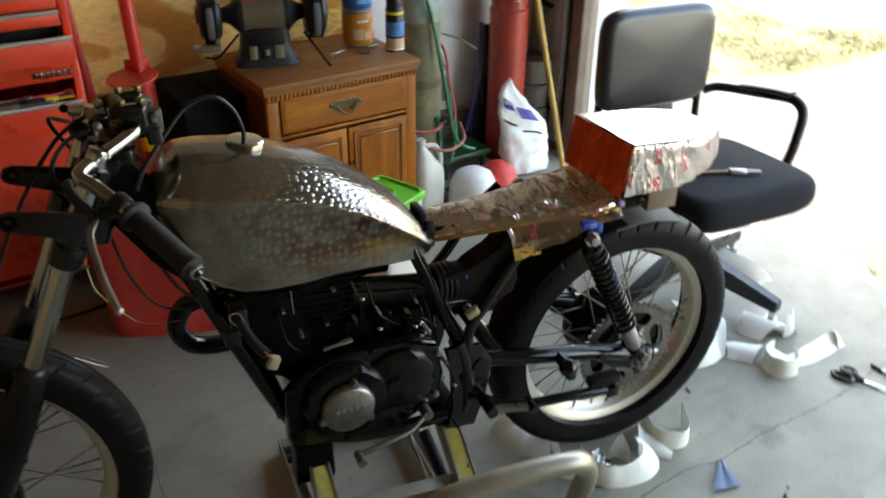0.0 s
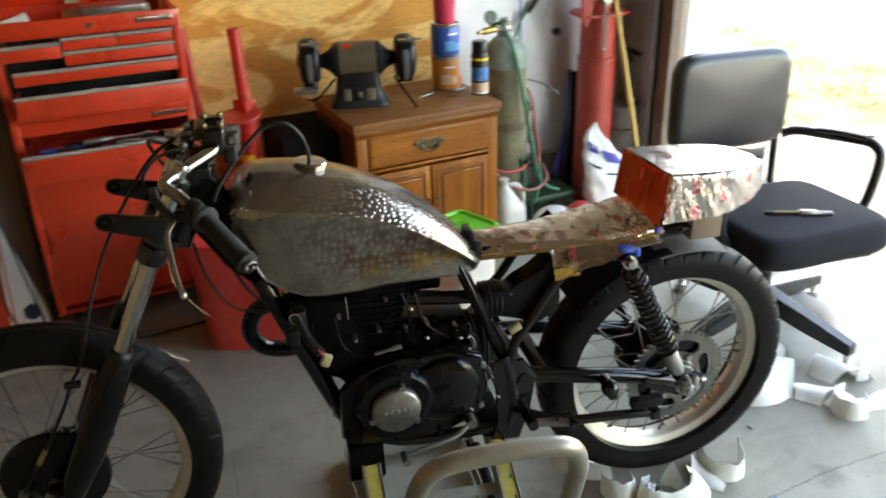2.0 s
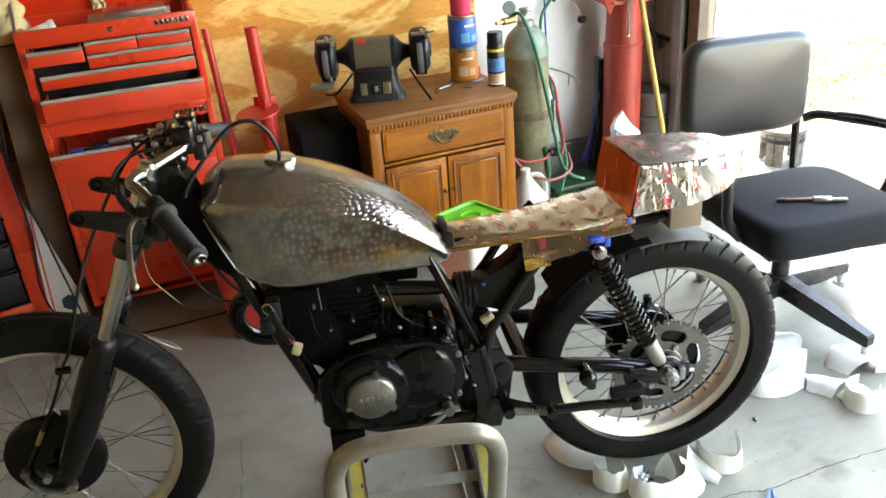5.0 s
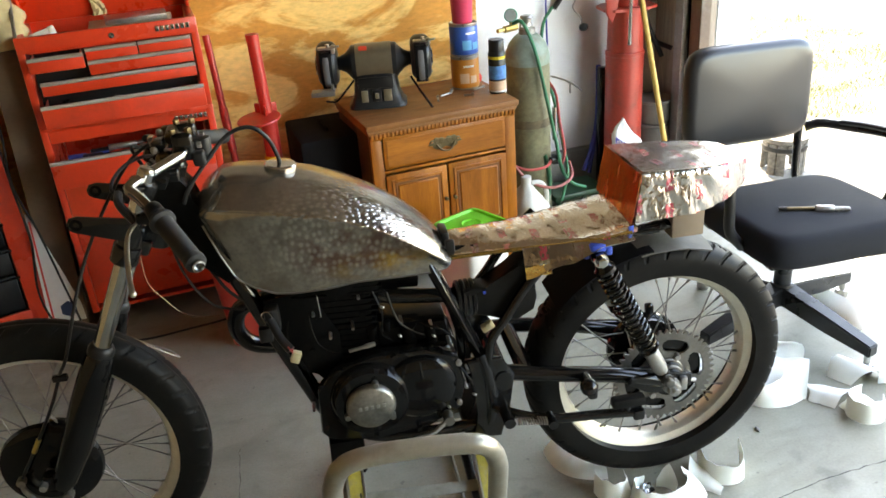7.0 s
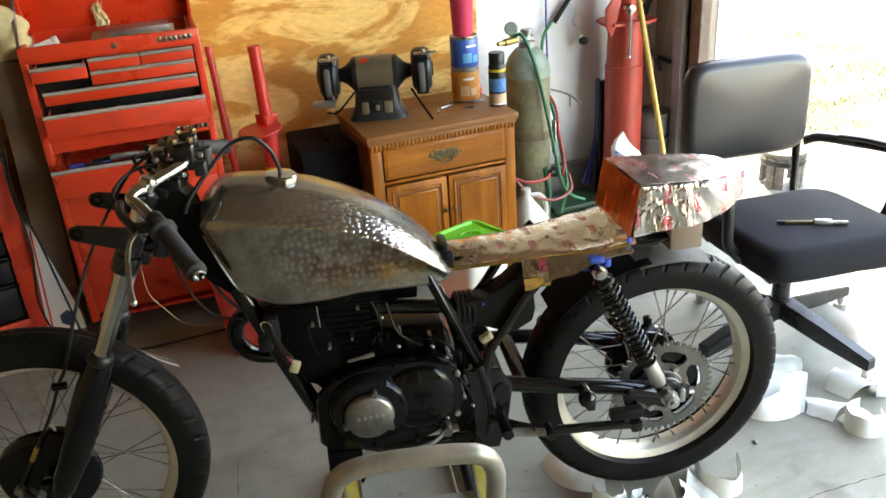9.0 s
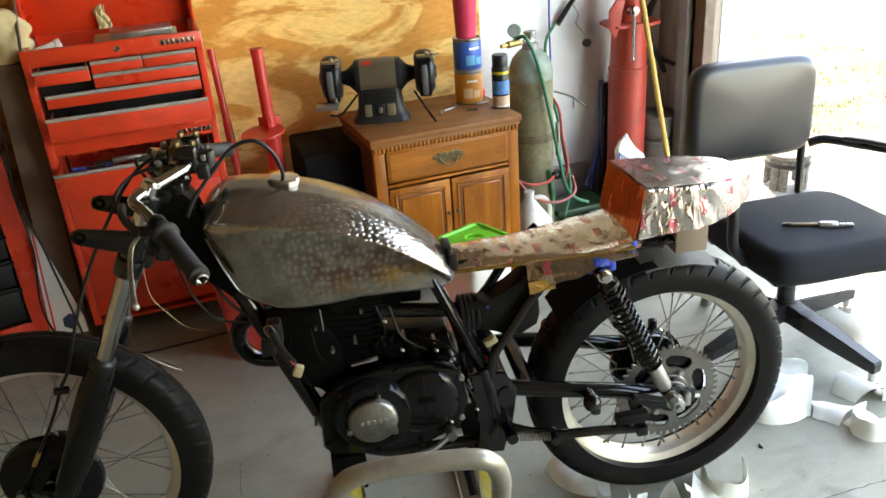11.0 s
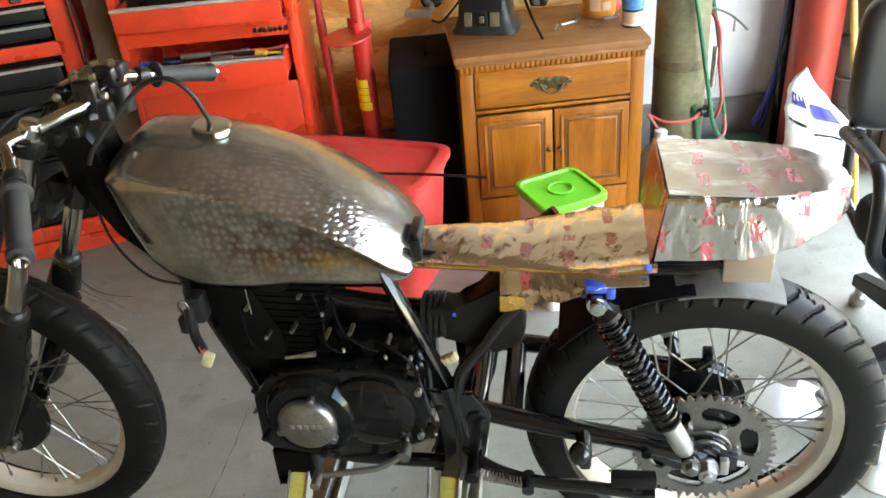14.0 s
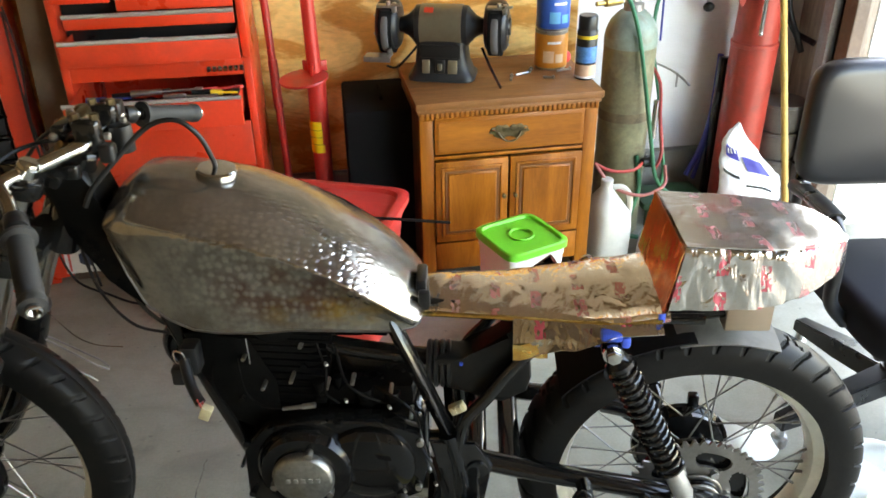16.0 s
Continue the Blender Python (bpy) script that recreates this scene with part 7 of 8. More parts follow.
def tub(root_m, w, d, h, taper, mat_body, mat_lid, name, label, cat, lid_label, rim=0.012, lid_recess=0.006, ribs=False):
    t = thing(name, root_m, label, cat)
    rows = []
    e = 0.28

    def ring(sw, sd, z):
        return [Vector((sw * math.copysign(abs(math.cos(a)) ** e, math.cos(a)), sd * math.copysign(abs(math.sin(a)) ** e, math.sin(a)), z)) for a in [2 * math.pi * (k + 0.5) / 40 for k in range(40)]]
    for s in (0.0, 0.02, 0.5, 0.9, 0.901, 0.95, 0.951, 1.0):
        grow = taper + (1 - taper) * s + (0.02 if s > 0.9 and s < 0.951 else 0)
        rows.append(ring(w / 2 * grow, d / 2 * grow, h * s))
    part("tub", loft(B(), rows), mat_body, t, "", 40)
    bb = B()
    rr = [ring(w / 2 + rim * 0.4, d / 2 + rim * 0.4, h - 0.012), ring(w / 2 + rim, d / 2 + rim, h - 0.01), ring(w / 2 + rim, d / 2 + rim, h + 0.008), ring(w / 2 + rim * 0.4, d / 2 + rim * 0.4, h + 0.012),
          ring(w / 2 - rim * 0.8, d / 2 - rim * 0.8, h + 0.012), ring(w / 2 - rim * 1.2, d / 2 - rim * 1.2, h + 0.012 - lid_recess), ring(0.01, 0.01, h + 0.013 - lid_recess)]
    lid = part("lid", loft(bb, rr), mat_lid, t, lid_label, 35)
    if ribs:
        bb = B()
        lathe(bb, [(0.03, h + 0.009), (0.034, h + 0.012), (0.038, h + 0.009)], 30, None, False)
        tube(bb, [Vector((0.036 * math.cos(a), 0.036 * math.sin(a), h + 0.009)) for a in [2 * math.pi * k / 28 for k in range(28)]], 0.003, 6, True)
        part("lid_ring", bb, mat_lid, lid)
    return t


tub(pose(0.434, 0.907, 0, 0, 0, 31), 0.194, 0.194, 0.35, 0.9, PALE_BUCKET, GREEN_LID, "bucket", "square pale plastic bucket with a lime green lid", "bucket", "lime green lid with a moulded ring", 0.008, 0.008, True)
bn = tub(pose(-0.198, 1.006, 0, 0, 0, -11.5), 0.53, 0.3, 0.40, 0.86, RED_PLASTIC, RED_PLASTIC, "storage_tote", "large red plastic storage tote with lid on the floor", "tote", "red tote lid with a raised rim", 0.016, 0.014)
b = B()
tube(b, [(-0.15, 0.905, 0.4175), (0.05, 0.893, 0.4165), (0.229, 0.882, 0.409)], 0.0045, 8)
single("black_rod", b, BLACK_PLASTIC, pose(0, 0, 0), "thin black rod lying across the red tote lid", "rod")

# ---- red pole jack and bar ----
jack = thing("pole_jack", pose(-0.222, 1.395, 0), "red screw pole jack with a round stop plate and yellow band", "jack")
JT = Vector((-0.006, 0.012, 0.975))
b = B()
cyl(b, (0.0, 0, 0.02), (0.004, 0, 0.688), 0.031, n=26)
box(b, (0, 0, 0.01), (0.18, 0.18, 0.02), 0.003)
part("lower_tube", b, RED_JACK, jack, "red lower tube and foot")
b = B()
lathe(b, [(0.0, 0.684), (0.078, 0.684), (0.08, 0.688), (0.078, 0.692), (0.0, 0.692)], 32, pose(0.022, 0, 0, 4, -4, 0))
part("stop_plate", b, RED_JACK, jack, "round red stop plate")
b = B()
cyl(b, (0.002, 0, 0.69), JT, 0.0225, 0.022, 24)
lathe(b, [(0.015, 0.0), (0.0235, 0.0), (0.0235, 0.02), (0.015, 0.02)], 20, Matrix.Translation(JT - Vector((0, 0, 0.018))), True)
part("upper_tube", b, RED_JACK, jack, "red upper tube")
for a in (30, 150, 270):
    part("gusset", box(B(), (0.03, 0, 0.708), (0.03, 0.01, 0.036), 0.003, pose(0.0, 0, 0, 0, 0, a)), RED_JACK, jack)
b = B()
lathe(b, [(0.0315, 0.42), (0.0322, 0.42), (0.0322, 0.53), (0.0315, 0.53)], 26, None, True)
band = part("yellow_band", b, surface("bright_yellow_band", (0.85, 0.6, 0.02), 0.45, vary=0.1), jack, "yellow warning band")
b = B()
for z in (0.45, 0.475, 0.5):
    lathe(b, [(0.0324, z), (0.0327, z), (0.0327, z + 0.0014), (0.0324, z + 0.0014)], 26, None, True)
part("print_bar", b, BLACK_PLASTIC, band)
b = B()
tube(b, [BAR_LOW, BAR_LOW.lerp(BAR_TOP, 0.5), BAR_TOP], 0.0135, 12)
tube(b, [BAR_LOW.lerp(BAR_TOP, 0.55), BAR_LOW.lerp(BAR_TOP, 0.72)], 0.0165, 12)
single("jack_handle", b, RED_JACK, pose(0, 0, 0), "red steel jack handle leaning beside the tool chest", "jack handle")

# ---- red tool chests ----
CHEST = pose(-0.945, 1.175, 0, 0, 0, 10)
WID, DEP = 0.562, 0.36


def drawer_box(parent, x0, x1, z0, z1, out, name="drawer", trim=True):
    """A steel drawer pulled out by so much: front, tray and trim."""
    w = x1 - x0
    bb = B()
    box(bb, ((x0 + x1) / 2, -out - 0.006, (z0 + z1) / 2), (w, 0.012, z1 - z0), 0.0025)
    if out > 0.02:
        box(bb, (x0 + 0.01, -out / 2 + 0.05, (z0 + z1) / 2), (0.003, out + 0.1, (z1 - z0) * 0.85))
        box(bb, (x1 - 0.01, -out / 2 + 0.05, (z0 + z1) / 2), (0.003, out + 0.1, (z1 - z0) * 0.85))
        box(bb, ((x0 + x1) / 2, -out / 2 + 0.05, z0 + 0.006), (w - 0.02, out + 0.1, 0.003))
    d = part(name, bb, RED_PAINT, parent, "open red steel drawer" if out > 0.02 else "red steel drawer")
    if out > 0.04:
        bb = B()
        box(bb, ((x0 + x1) / 2, -out / 2 + 0.05, z0 + 0.011), (w - 0.028, out + 0.09, 0.004), 0.001)
        part("liner", bb, BLACK_CLOTH, d, "black drawer liner")
    if trim:
        bb = B()
        tube(bb, [(x0, -out - 0.014, z1 - 0.002), ((x0 + x1) / 2, -out - 0.014, z1 - 0.002), (x1, -out - 0.014, z1 - 0.002)], 0.0065, 10)
        part("pull_strip", bb, DRAWER_TRIM, d, "grey drawer pull strip")
    return d


low = thing("tool_chest", CHEST, "red steel tool cabinet with an open drawer of tools", "tool chest", "stacked tool chests")
part("panel", box(B(), (0.012, DEP / 2, 0.43), (0.024, DEP, 0.70), 0.003), RED_PAINT, low)
part("panel", box(B(), (WID - 0.012, DEP / 2, 0.43), (0.024, DEP, 0.70), 0.003), RED_PAINT, low)
part("panel", box(B(), (WID / 2, DEP - 0.006, 0.43), (WID - 0.05, 0.012, 0.70)), RED_PAINT, low)
part("panel", box(B(), (WID / 2, DEP / 2, 0.086), (WID - 0.05, DEP - 0.02, 0.012)), RED_PAINT, low)
part("panel", box(B(), (WID / 2, DEP / 2, 0.772), (WID - 0.002, DEP, 0.012), 0.002), RED_PAINT, low)
part("panel", box(B(), (WID / 2, 0.008, 0.747), (WID - 0.05, 0.014, 0.04)), RED_PAINT, low)
b = B()
box(b, (WID / 2, 0.004, 0.345), (WID - 0.05, 0.012, 0.46), 0.004)
part("door_panel", b, RED_PAINT, low, "large plain red front panel")
b = B()
for k in range(7):
    box(b, (WID - 0.128 + k * 0.0162, -0.001, 0.748), (0.0122, 0.004, 0.017), 0.001)
part("logo_plate", b, CHROME, low, "small metal logo strip")
dl = drawer_box(low, 0.02, WID - 0.03, 0.608, 0.7, 0.12)
for x in (0.06, WID - 0.06):
    for y in (0.05, DEP - 0.05):
        b = B()
        cyl(b, (x - 0.013, y, 0.036), (x + 0.013, y, 0.036), 0.036, n=22, bevel=0.004)
        box(b, (x, y, 0.07), (0.04, 0.05, 0.014), 0.003)
        part("caster", b, BLACK_PLASTIC, low)
top = thing("tool_chest", CHEST @ pose(0, 0, 0.779), "red steel top chest with open lid and drawers ajar", "tool chest", "stacked tool chests")
TH, TD = 0.30, 0.31
part("panel", box(B(), (0.012, TD / 2, TH / 2), (0.024, TD, TH), 0.003), RED_PAINT, top)
part("panel", box(B(), (WID - 0.012, TD / 2, TH / 2), (0.024, TD, TH), 0.003), RED_PAINT, top)
part("panel", box(B(), (WID / 2, TD - 0.006, TH / 2), (WID - 0.05, 0.012, TH)), RED_PAINT, top)
part("panel", box(B(), (WID / 2, TD / 2, 0.006), (WID - 0.05, TD - 0.02, 0.012)), RED_PAINT, top)
part("panel", box(B(), (WID / 2, 0.006, TH - 0.026), (WID - 0.004, 0.014, 0.052), 0.003), RED_PAINT, top)
part("panel", box(B(), (WID / 2, TD / 2, TH - 0.055), (WID - 0.05, TD - 0.03, 0.004)), RED_PAINT, top)
b = B()
LIDM = pose(0, TD, TH, 12, 0, 0)
box(b, (WID / 2, 0.0, 0.15), (WID, 0.012, 0.30), 0.004, LIDM)
for x in (0.006, WID - 0.006):
    box(b, (x, -0.03, 0.15), (0.012, 0.06, 0.30), 0.003, LIDM)
lid = part("lid", b, RED_PAINT, top, "open red lid leaning back")
for x, z, w, h, mt in ((0.42, 0.135, 0.09, 0.026, LABEL_BLUE), (0.42, 0.135, 0.07, 0.012, LABEL_WHITE), (0.5, 0.115, 0.075, 0.022, LABEL_WHITE), (0.11, 0.2, 0.12, 0.04, LABEL_WHITE), (0.2, 0.14, 0.04, 0.03, BLACK_PLASTIC), (0.3, 0.22, 0.05, 0.03, LABEL_WHITE), (0.11, 0.2, 0.1, 0.012, RED_PAINT)):
    b = B()
    box(b, (x, -0.0075 if mt not in (RED_PAINT,) and w != 0.07 else -0.009, z), (w, 0.002, h), 0.0, LIDM)
    part("sticker", b, mt, lid)
b = B()
tube(b, [(0.006, 0.02, TH), (0.008, 0.14, TH + 0.13), (0.008, 0.2, TH + 0.24)], 0.006, 8)
part("lid_stay", b, STEEL, top, "steel lid stay")
b = B()
lathe(b, [(0.0, 0.004), (0.009, 0.003), (0.01, -0.004), (0.0, -0.004)], 18, pose(0.29, -0.001, TH - 0.026, 90, 0, 0))
part("lock", b, CHROME, top)
b = B()
for k in range(7):
    box(b, (WID - 0.128 + k * 0.0162, -0.002, TH - 0.024), (0.0122, 0.004, 0.0175), 0.001)
part("logo_plate", b, CHROME, top, "small metal logo strip")
drawer_box(top, 0.03, 0.195, 0.195, 0.24, 0.05)
drawer_box(top, 0.2, 0.36, 0.205, 0.242, 0.0)
drawer_box(top, 0.364, WID - 0.03, 0.205, 0.242, 0.0)
drawer_box(top, 0.2, WID - 0.03, 0.158, 0.2, 0.0)
drawer_box(top, 0.045, WID - 0.03, 0.112, 0.153, 0.012)
drawer_box(top, 0.035, WID - 0.02, 0.02, 0.092, 0.075)
# black sheet added behind the drawers for the chest's shaded inside
b = B()
box(b, (WID / 2, 0.045, 0.13), (WID - 0.06, 0.004, 0.22))
part("inside_shade_sheet", b, BLACK_PLASTIC, top)
# things in and on the chests
b = B()
tube(b, curve_points([(0.17, -0.045, 0.062), (0.24, -0.045, 0.07), (0.34, -0.035, 0.066), (0.42, -0.03, 0.064)], 4), 0.016, 10)
wr = single("air_wrench", b, BLACK_PLASTIC, CHEST @ pose(0, 0, 0.779), "black air tool lying in the open drawer", "tool")
b = B()
box(b, (0.27, -0.058, 0.083), (0.026, 0.012, 0.014), 0.002)
part("tag", b, LABEL_WHITE, wr)
for k, (x, y, a, L, mt, nm) in enumerate(((0.07, -0.06, 5, 0.13, TOOL_BLUE, "screwdriver"), (0.12, -0.09, -8, 0.14, BLACK_PLASTIC, "pliers"), (0.2, -0.05, 3, 0.2, STEEL, "wrench"), (0.14, -0.035, 12, 0.16, BLACK_PLASTIC, "ratchet"),
                                           (0.38, -0.06, 2, 0.13, BLACK_PLASTIC, "pliers"), (0.44, -0.08, -10, 0.08, TOOL_YELLOW, "screwdriver"), (0.4, -0.03, 15, 0.12, RED_PLASTIC, "pliers"), (0.3, -0.08, -4, 0.15, STEEL, "wrench"))):
    b = B()
    cyl(b, (0, 0, 0), (L * 0.45, 0, 0), 0.011, 0.009, 10, 0.002)
    cyl(b, (L * 0.45, 0, 0), (L, 0, 0), 0.004, n=8)
    if nm in ("wrench", "pliers", "ratchet"):
        box(b, (L, 0, 0), (0.025, 0.02, 0.01), 0.003)
    single(nm, b, mt, CHEST @ pose(x, y, 0.688 + 0.006 * (k % 3), 0, 0, a), "worn hand tool lying in the open drawer", "tool", "tools in the drawer")
b = B()
g = [[Vector((0.44 * (i / 20 - 0.5), 0.11 * (j / 6 - 0.5), 0.02 + 0.022 * abs(noise.noise(Vector((i * 0.6, j * 0.9, 4)))))) for j in range(7)] for i in range(21)]
single("tool_roll", sheet(b, g, 0.006), BLACK_CLOTH, CHEST @ pose(0.27, -0.055, 0.64), "crumpled black tool roll lying in the open drawer", "tool roll")
b = B()
box(b, (0, 0, 0.02), (0.27, 0.14, 0.04), 0.002)
single("shallow_box", b, surface("pale_tan_card", (0.5, 0.4, 0.26), 0.8, vary=0.1), CHEST @ pose(0.355, 0.12, 1.03, 6, 0, -2), "shallow tan cardboard box in the chest tray", "box")
b = B()
box(b, (0, 0, 0.009), (0.2, 0.07, 0.018), 0.003)
single("metal_tray", b, STEEL, CHEST @ pose(0.375, 0.13, 1.073, 6, 0, 2), "dull metal tray resting on a cardboard box", "tray")
b = B()
g = [[Vector((0.035 * (i / 5 - 0.5) * (1.2 - 0.5 * j / 8) + 0.006 * math.sin(j), 0.006 * math.sin(i * 2 + j), 0.09 * (j / 8 - 0.5))) for j in range(9)] for i in range(6)]
single("work_glove", sheet(b, g, 0.01), KHAKI, CHEST @ pose(0.255, 0.285, 1.125, -10, 0, 10), "khaki work glove against the open lid", "glove")
b = B()
cyl(b, (0, 0, 0.02), (0.06, 0.01, 0.035), 0.02, n=16, bevel=0.003)
cyl(b, (0.06, 0.01, 0.035), (0.08, 0.013, 0.04), 0.023, n=16, bevel=0.003)
single("air_filter_canister", b, WHITE_PLASTIC, CHEST @ pose(0.04, 0.1, 1.03), "small white canister lying in the chest tray", "canister")
b = B()
tube(b, curve_points([(0.0, 0, 0.01), (0.04, 0.01, 0.02), (0.1, 0.0, 0.012), (0.14, 0.02, 0.015)], 4), 0.008, 8)
single("cable_bundle", b, BLACK_PLASTIC, CHEST @ pose(0.1, 0.15, 1.03), "short black cable lying in the chest tray", "cable")
b = B()
ball(b, (0, 0, 0.014), 0.018, 12, (1.3, 1, 0.75))
single("wad_of_tape", b, WHITE_PLASTIC, CHEST @ pose(0.515, 0.14, 1.028), "small white wad in the chest tray", "wad")

# second chest with black drawers
SECOND = pose(-1.12, 1.208, 0, 0, 0, 24)
sec = thing("tool_chest", SECOND, "tall red tool chest with black drawers", "tool chest")
for c, size in (((-0.009, 0.15, 0.485), (0.07, 0.30, 0.93)), ((-0.588, 0.15, 0.485), (0.024, 0.30, 0.93)), ((-0.3, 0.294, 0.485), (0.56, 0.012, 0.93)), ((-0.3, 0.15, 0.03), (0.56, 0.29, 0.06)), ((-0.3, 0.15, 0.953), (0.6, 0.30, 0.012)),
                ((-0.3, 0.008, 0.918), (0.56, 0.016, 0.065)), ((-0.3, 0.008, 0.737), (0.56, 0.016, 0.046)), ((-0.3, 0.008, 0.095), (0.56, 0.016, 0.056))):
    part("panel", box(B(), c, size, 0.003), RED_PAINT, sec)
for k, (z, h) in enumerate(((0.857, 0.046), (0.8, 0.046), (0.672, 0.064), (0.596, 0.064), (0.518, 0.074), (0.43, 0.084), (0.327, 0.094), (0.205, 0.13))):
    b = B()
    box(b, (-0.31, 0.0 if k != 2 else -0.03, z), (0.515, 0.014, h), 0.004)
    d = part("drawer", b, BLACK_PLASTIC, sec, "black drawer with a steel pull")
    b = B()
    tube(b, [(-0.56, -0.009 if k != 2 else -0.039, z + h / 2 - 0.008), (-0.04, -0.009 if k != 2 else -0.039, z + h / 2 - 0.008)], 0.005, 8)
    part("pull_strip", b, DRAWER_TRIM if k < 3 else BLACK_PAINT, d)
b = B()
box(b, (-0.12, -0.006, 0.915), (0.035, 0.01, 0.045), 0.003)
part("latch", b, CHROME, sec, "chrome lid latch")
# thin black sheet that puts shade into the gaps between the drawers
b = B()
box(b, (-0.3, 0.09, 0.48), (0.54, 0.004, 0.84))
part("well_shade_sheet", b, BLACK_PLASTIC, sec)
# long carton between the chests
carton = thing("carton", pose(-1.04, 1.235, 0, 0, 2, 12), "tall brown carton with a white printed flap by the chests", "carton")
b = B()
box(b, (0, 0.04, 0.515), (0.1, 0.08, 1.03), 0.003)
part("sleeve", b, CARTON_BROWN, carton, "plain brown cardboard")
b = B()
plate(b, [(-0.062, 0.49), (-0.05, 0.47), (0.042, 0.1), (0.046, 0.035), (-0.08, 0.03)], 0.003, pose(0.0, -0.006, 0, 93, 0, 0))
flap = part("white_face", b, LABEL_WHITE, carton, "white printed flap with a red edge line")
b = B()
plate(b, [(-0.058, 0.46), (-0.052, 0.455), (-0.06, 0.04), (-0.067, 0.04)], 0.002, pose(0.0, -0.0085, 0, 93, 0, 0))
part("red_stripe", b, RED_PLASTIC, flap)
b = B()
plate(b, [(0.03 * math.cos(k * math.pi / 3 + 0.52), 0.034 * math.sin(k * math.pi / 3 + 0.52)) for k in range(6)], 0.002, pose(-0.004, -0.013, 0.09, 93, 0, 0))
part("hexagon_print", b, surface("dark_blue_print", (0.02, 0.035, 0.08), 0.5), flap)
rows = []
for i in range(17):
    v = i / 16
    rr = 0.075 * math.sin(math.pi * (0.12 + 0.84 * v)) ** 0.5
    ring = []
    for k in range(28):
        a = 2 * math.pi * k / 28
        p = Vector((rr * math.cos(a), 0.7 * rr * math.sin(a), 0.17 * v))
        ring.append(p + Vector((math.cos(a), math.sin(a), 0)) * crumple(p, 14, 0.03))
    rows.append(ring)
single("cloth_bag", loft(B(), rows), KHAKI, pose(-1.005, 1.28, 1.032, 0, 0, 20), "crumpled khaki cloth bag lying on top of the carton", "bag", smooth=50)
for pts in ([(-1.085, 1.2, 0.955), (-1.07, 1.195, 0.8), (-1.085, 1.19, 0.6), (-1.05, 1.19, 0.42), (-1.02, 1.185, 0.22), (-0.985, 1.17, 0.01)],
            [(-1.09, 1.2, 0.94), (-1.09, 1.19, 0.62), (-1.075, 1.17, 0.4), (-1.1, 1.16, 0.2), (-1.06, 1.15, 0.05), (-0.95, 1.12, 0.008)],
            [(-0.98, 1.14, 0.008), (-0.8, 1.06, 0.008), (-0.6, 1.09, 0.008), (-0.42, 1.15, 0.008), (-0.3, 1.3, 0.008)]):
    b = B()
    tube(b, curve_points(pts, 7), 0.0042, 8)
    single("power_cable", b, HOSE, pose(0, 0, 0), "black power cable hanging and trailing over the floor", "cable", "cables")

# ---- office chair ----
chair = thing("office_chair", pose(1.405, 0.53, 0), "black office armchair with vinyl back and fabric seat", "office chair")


def soft_slab(w, d, h, r, m, bulge=0.0, n=12):
    rows = []
    for s in range(n + 1):
        a = -math.pi / 2 + math.pi * s / n
        inset = r * (1 - math.cos(a))
        z = h / 2 * math.copysign(abs(math.sin(a)) ** 0.8, math.sin(a))
        ring = []
        for k in range(40):
            t2 = 2 * math.pi * (k + 0.5) / 40
            e = 0.32
            x = (w / 2 - inset) * math.copysign(abs(math.cos(t2)) ** e, math.cos(t2))
            y = (d / 2 - inset) * math.copysign(abs(math.sin(t2)) ** e, math.sin(t2))
            ring.append(m @ Vector((x, y, z)))
        rows.append(ring)
    bb = B()
    vs = [[bb.verts.new(p) for p in ring] for ring in rows]
    for a, c in zip(vs, vs[1:]):
        for k in range(40):
            bb.faces.new((a[k], a[(k + 1) % 40], c[(k + 1) % 40], c[k]))
    for ring, sg in ((vs[0], -1), (vs[-1], 1)):
        base = [m.inverted() @ v.co for v in ring]
        last = ring
        for f in (0.1, 0.22, 0.36, 0.52, 0.68, 0.84, 0.97):
            nxt = [bb.verts.new(m @ Vector((p.x * (1 - f), p.y * (1 - f), p.z + sg * bulge * (1 - (1 - f) ** 2.2)))) for p in base]
            for k in range(40):
                k2 = (k + 1) % 40
                bb.faces.new((last[k], last[k2], nxt[k2], nxt[k]))
            last = nxt
        bb.faces.new(last)
    return bb


part("seat", soft_slab(0.50, 0.47, 0.108, 0.034, pose(0.0, -0.03, 0.412, -2, 0, 4), 0.008), FABRIC, chair, "charcoal fabric seat cushion", 60)
b = B()
box(b, (0.0, -0.02, 0.356), (0.4, 0.38, 0.02), 0.008)
box(b, (0, 0.0, 0.335), (0.2, 0.2, 0.04), 0.01)
part("seat_pan", b, CHAIR_METAL, chair, "black metal seat mechanism")
part("backrest", soft_slab(0.45, 0.335, 0.07, 0.034, pose(-0.045, 0.292, 0.733, 88, 0, 3), 0.009), VINYL, chair, "grey-black vinyl backrest with a padded rim", 60)
for x in (0.165, -0.235):
    b = B()
    tube(b, [(x, 0.312, 0.7), (x, 0.305, 0.55), (x, 0.295, 0.42), (x, 0.27, 0.375), (x, 0.1, 0.365)], 0.0135, 12)
    part("back_post", b, CHAIR_METAL, chair, "black flat steel back post")
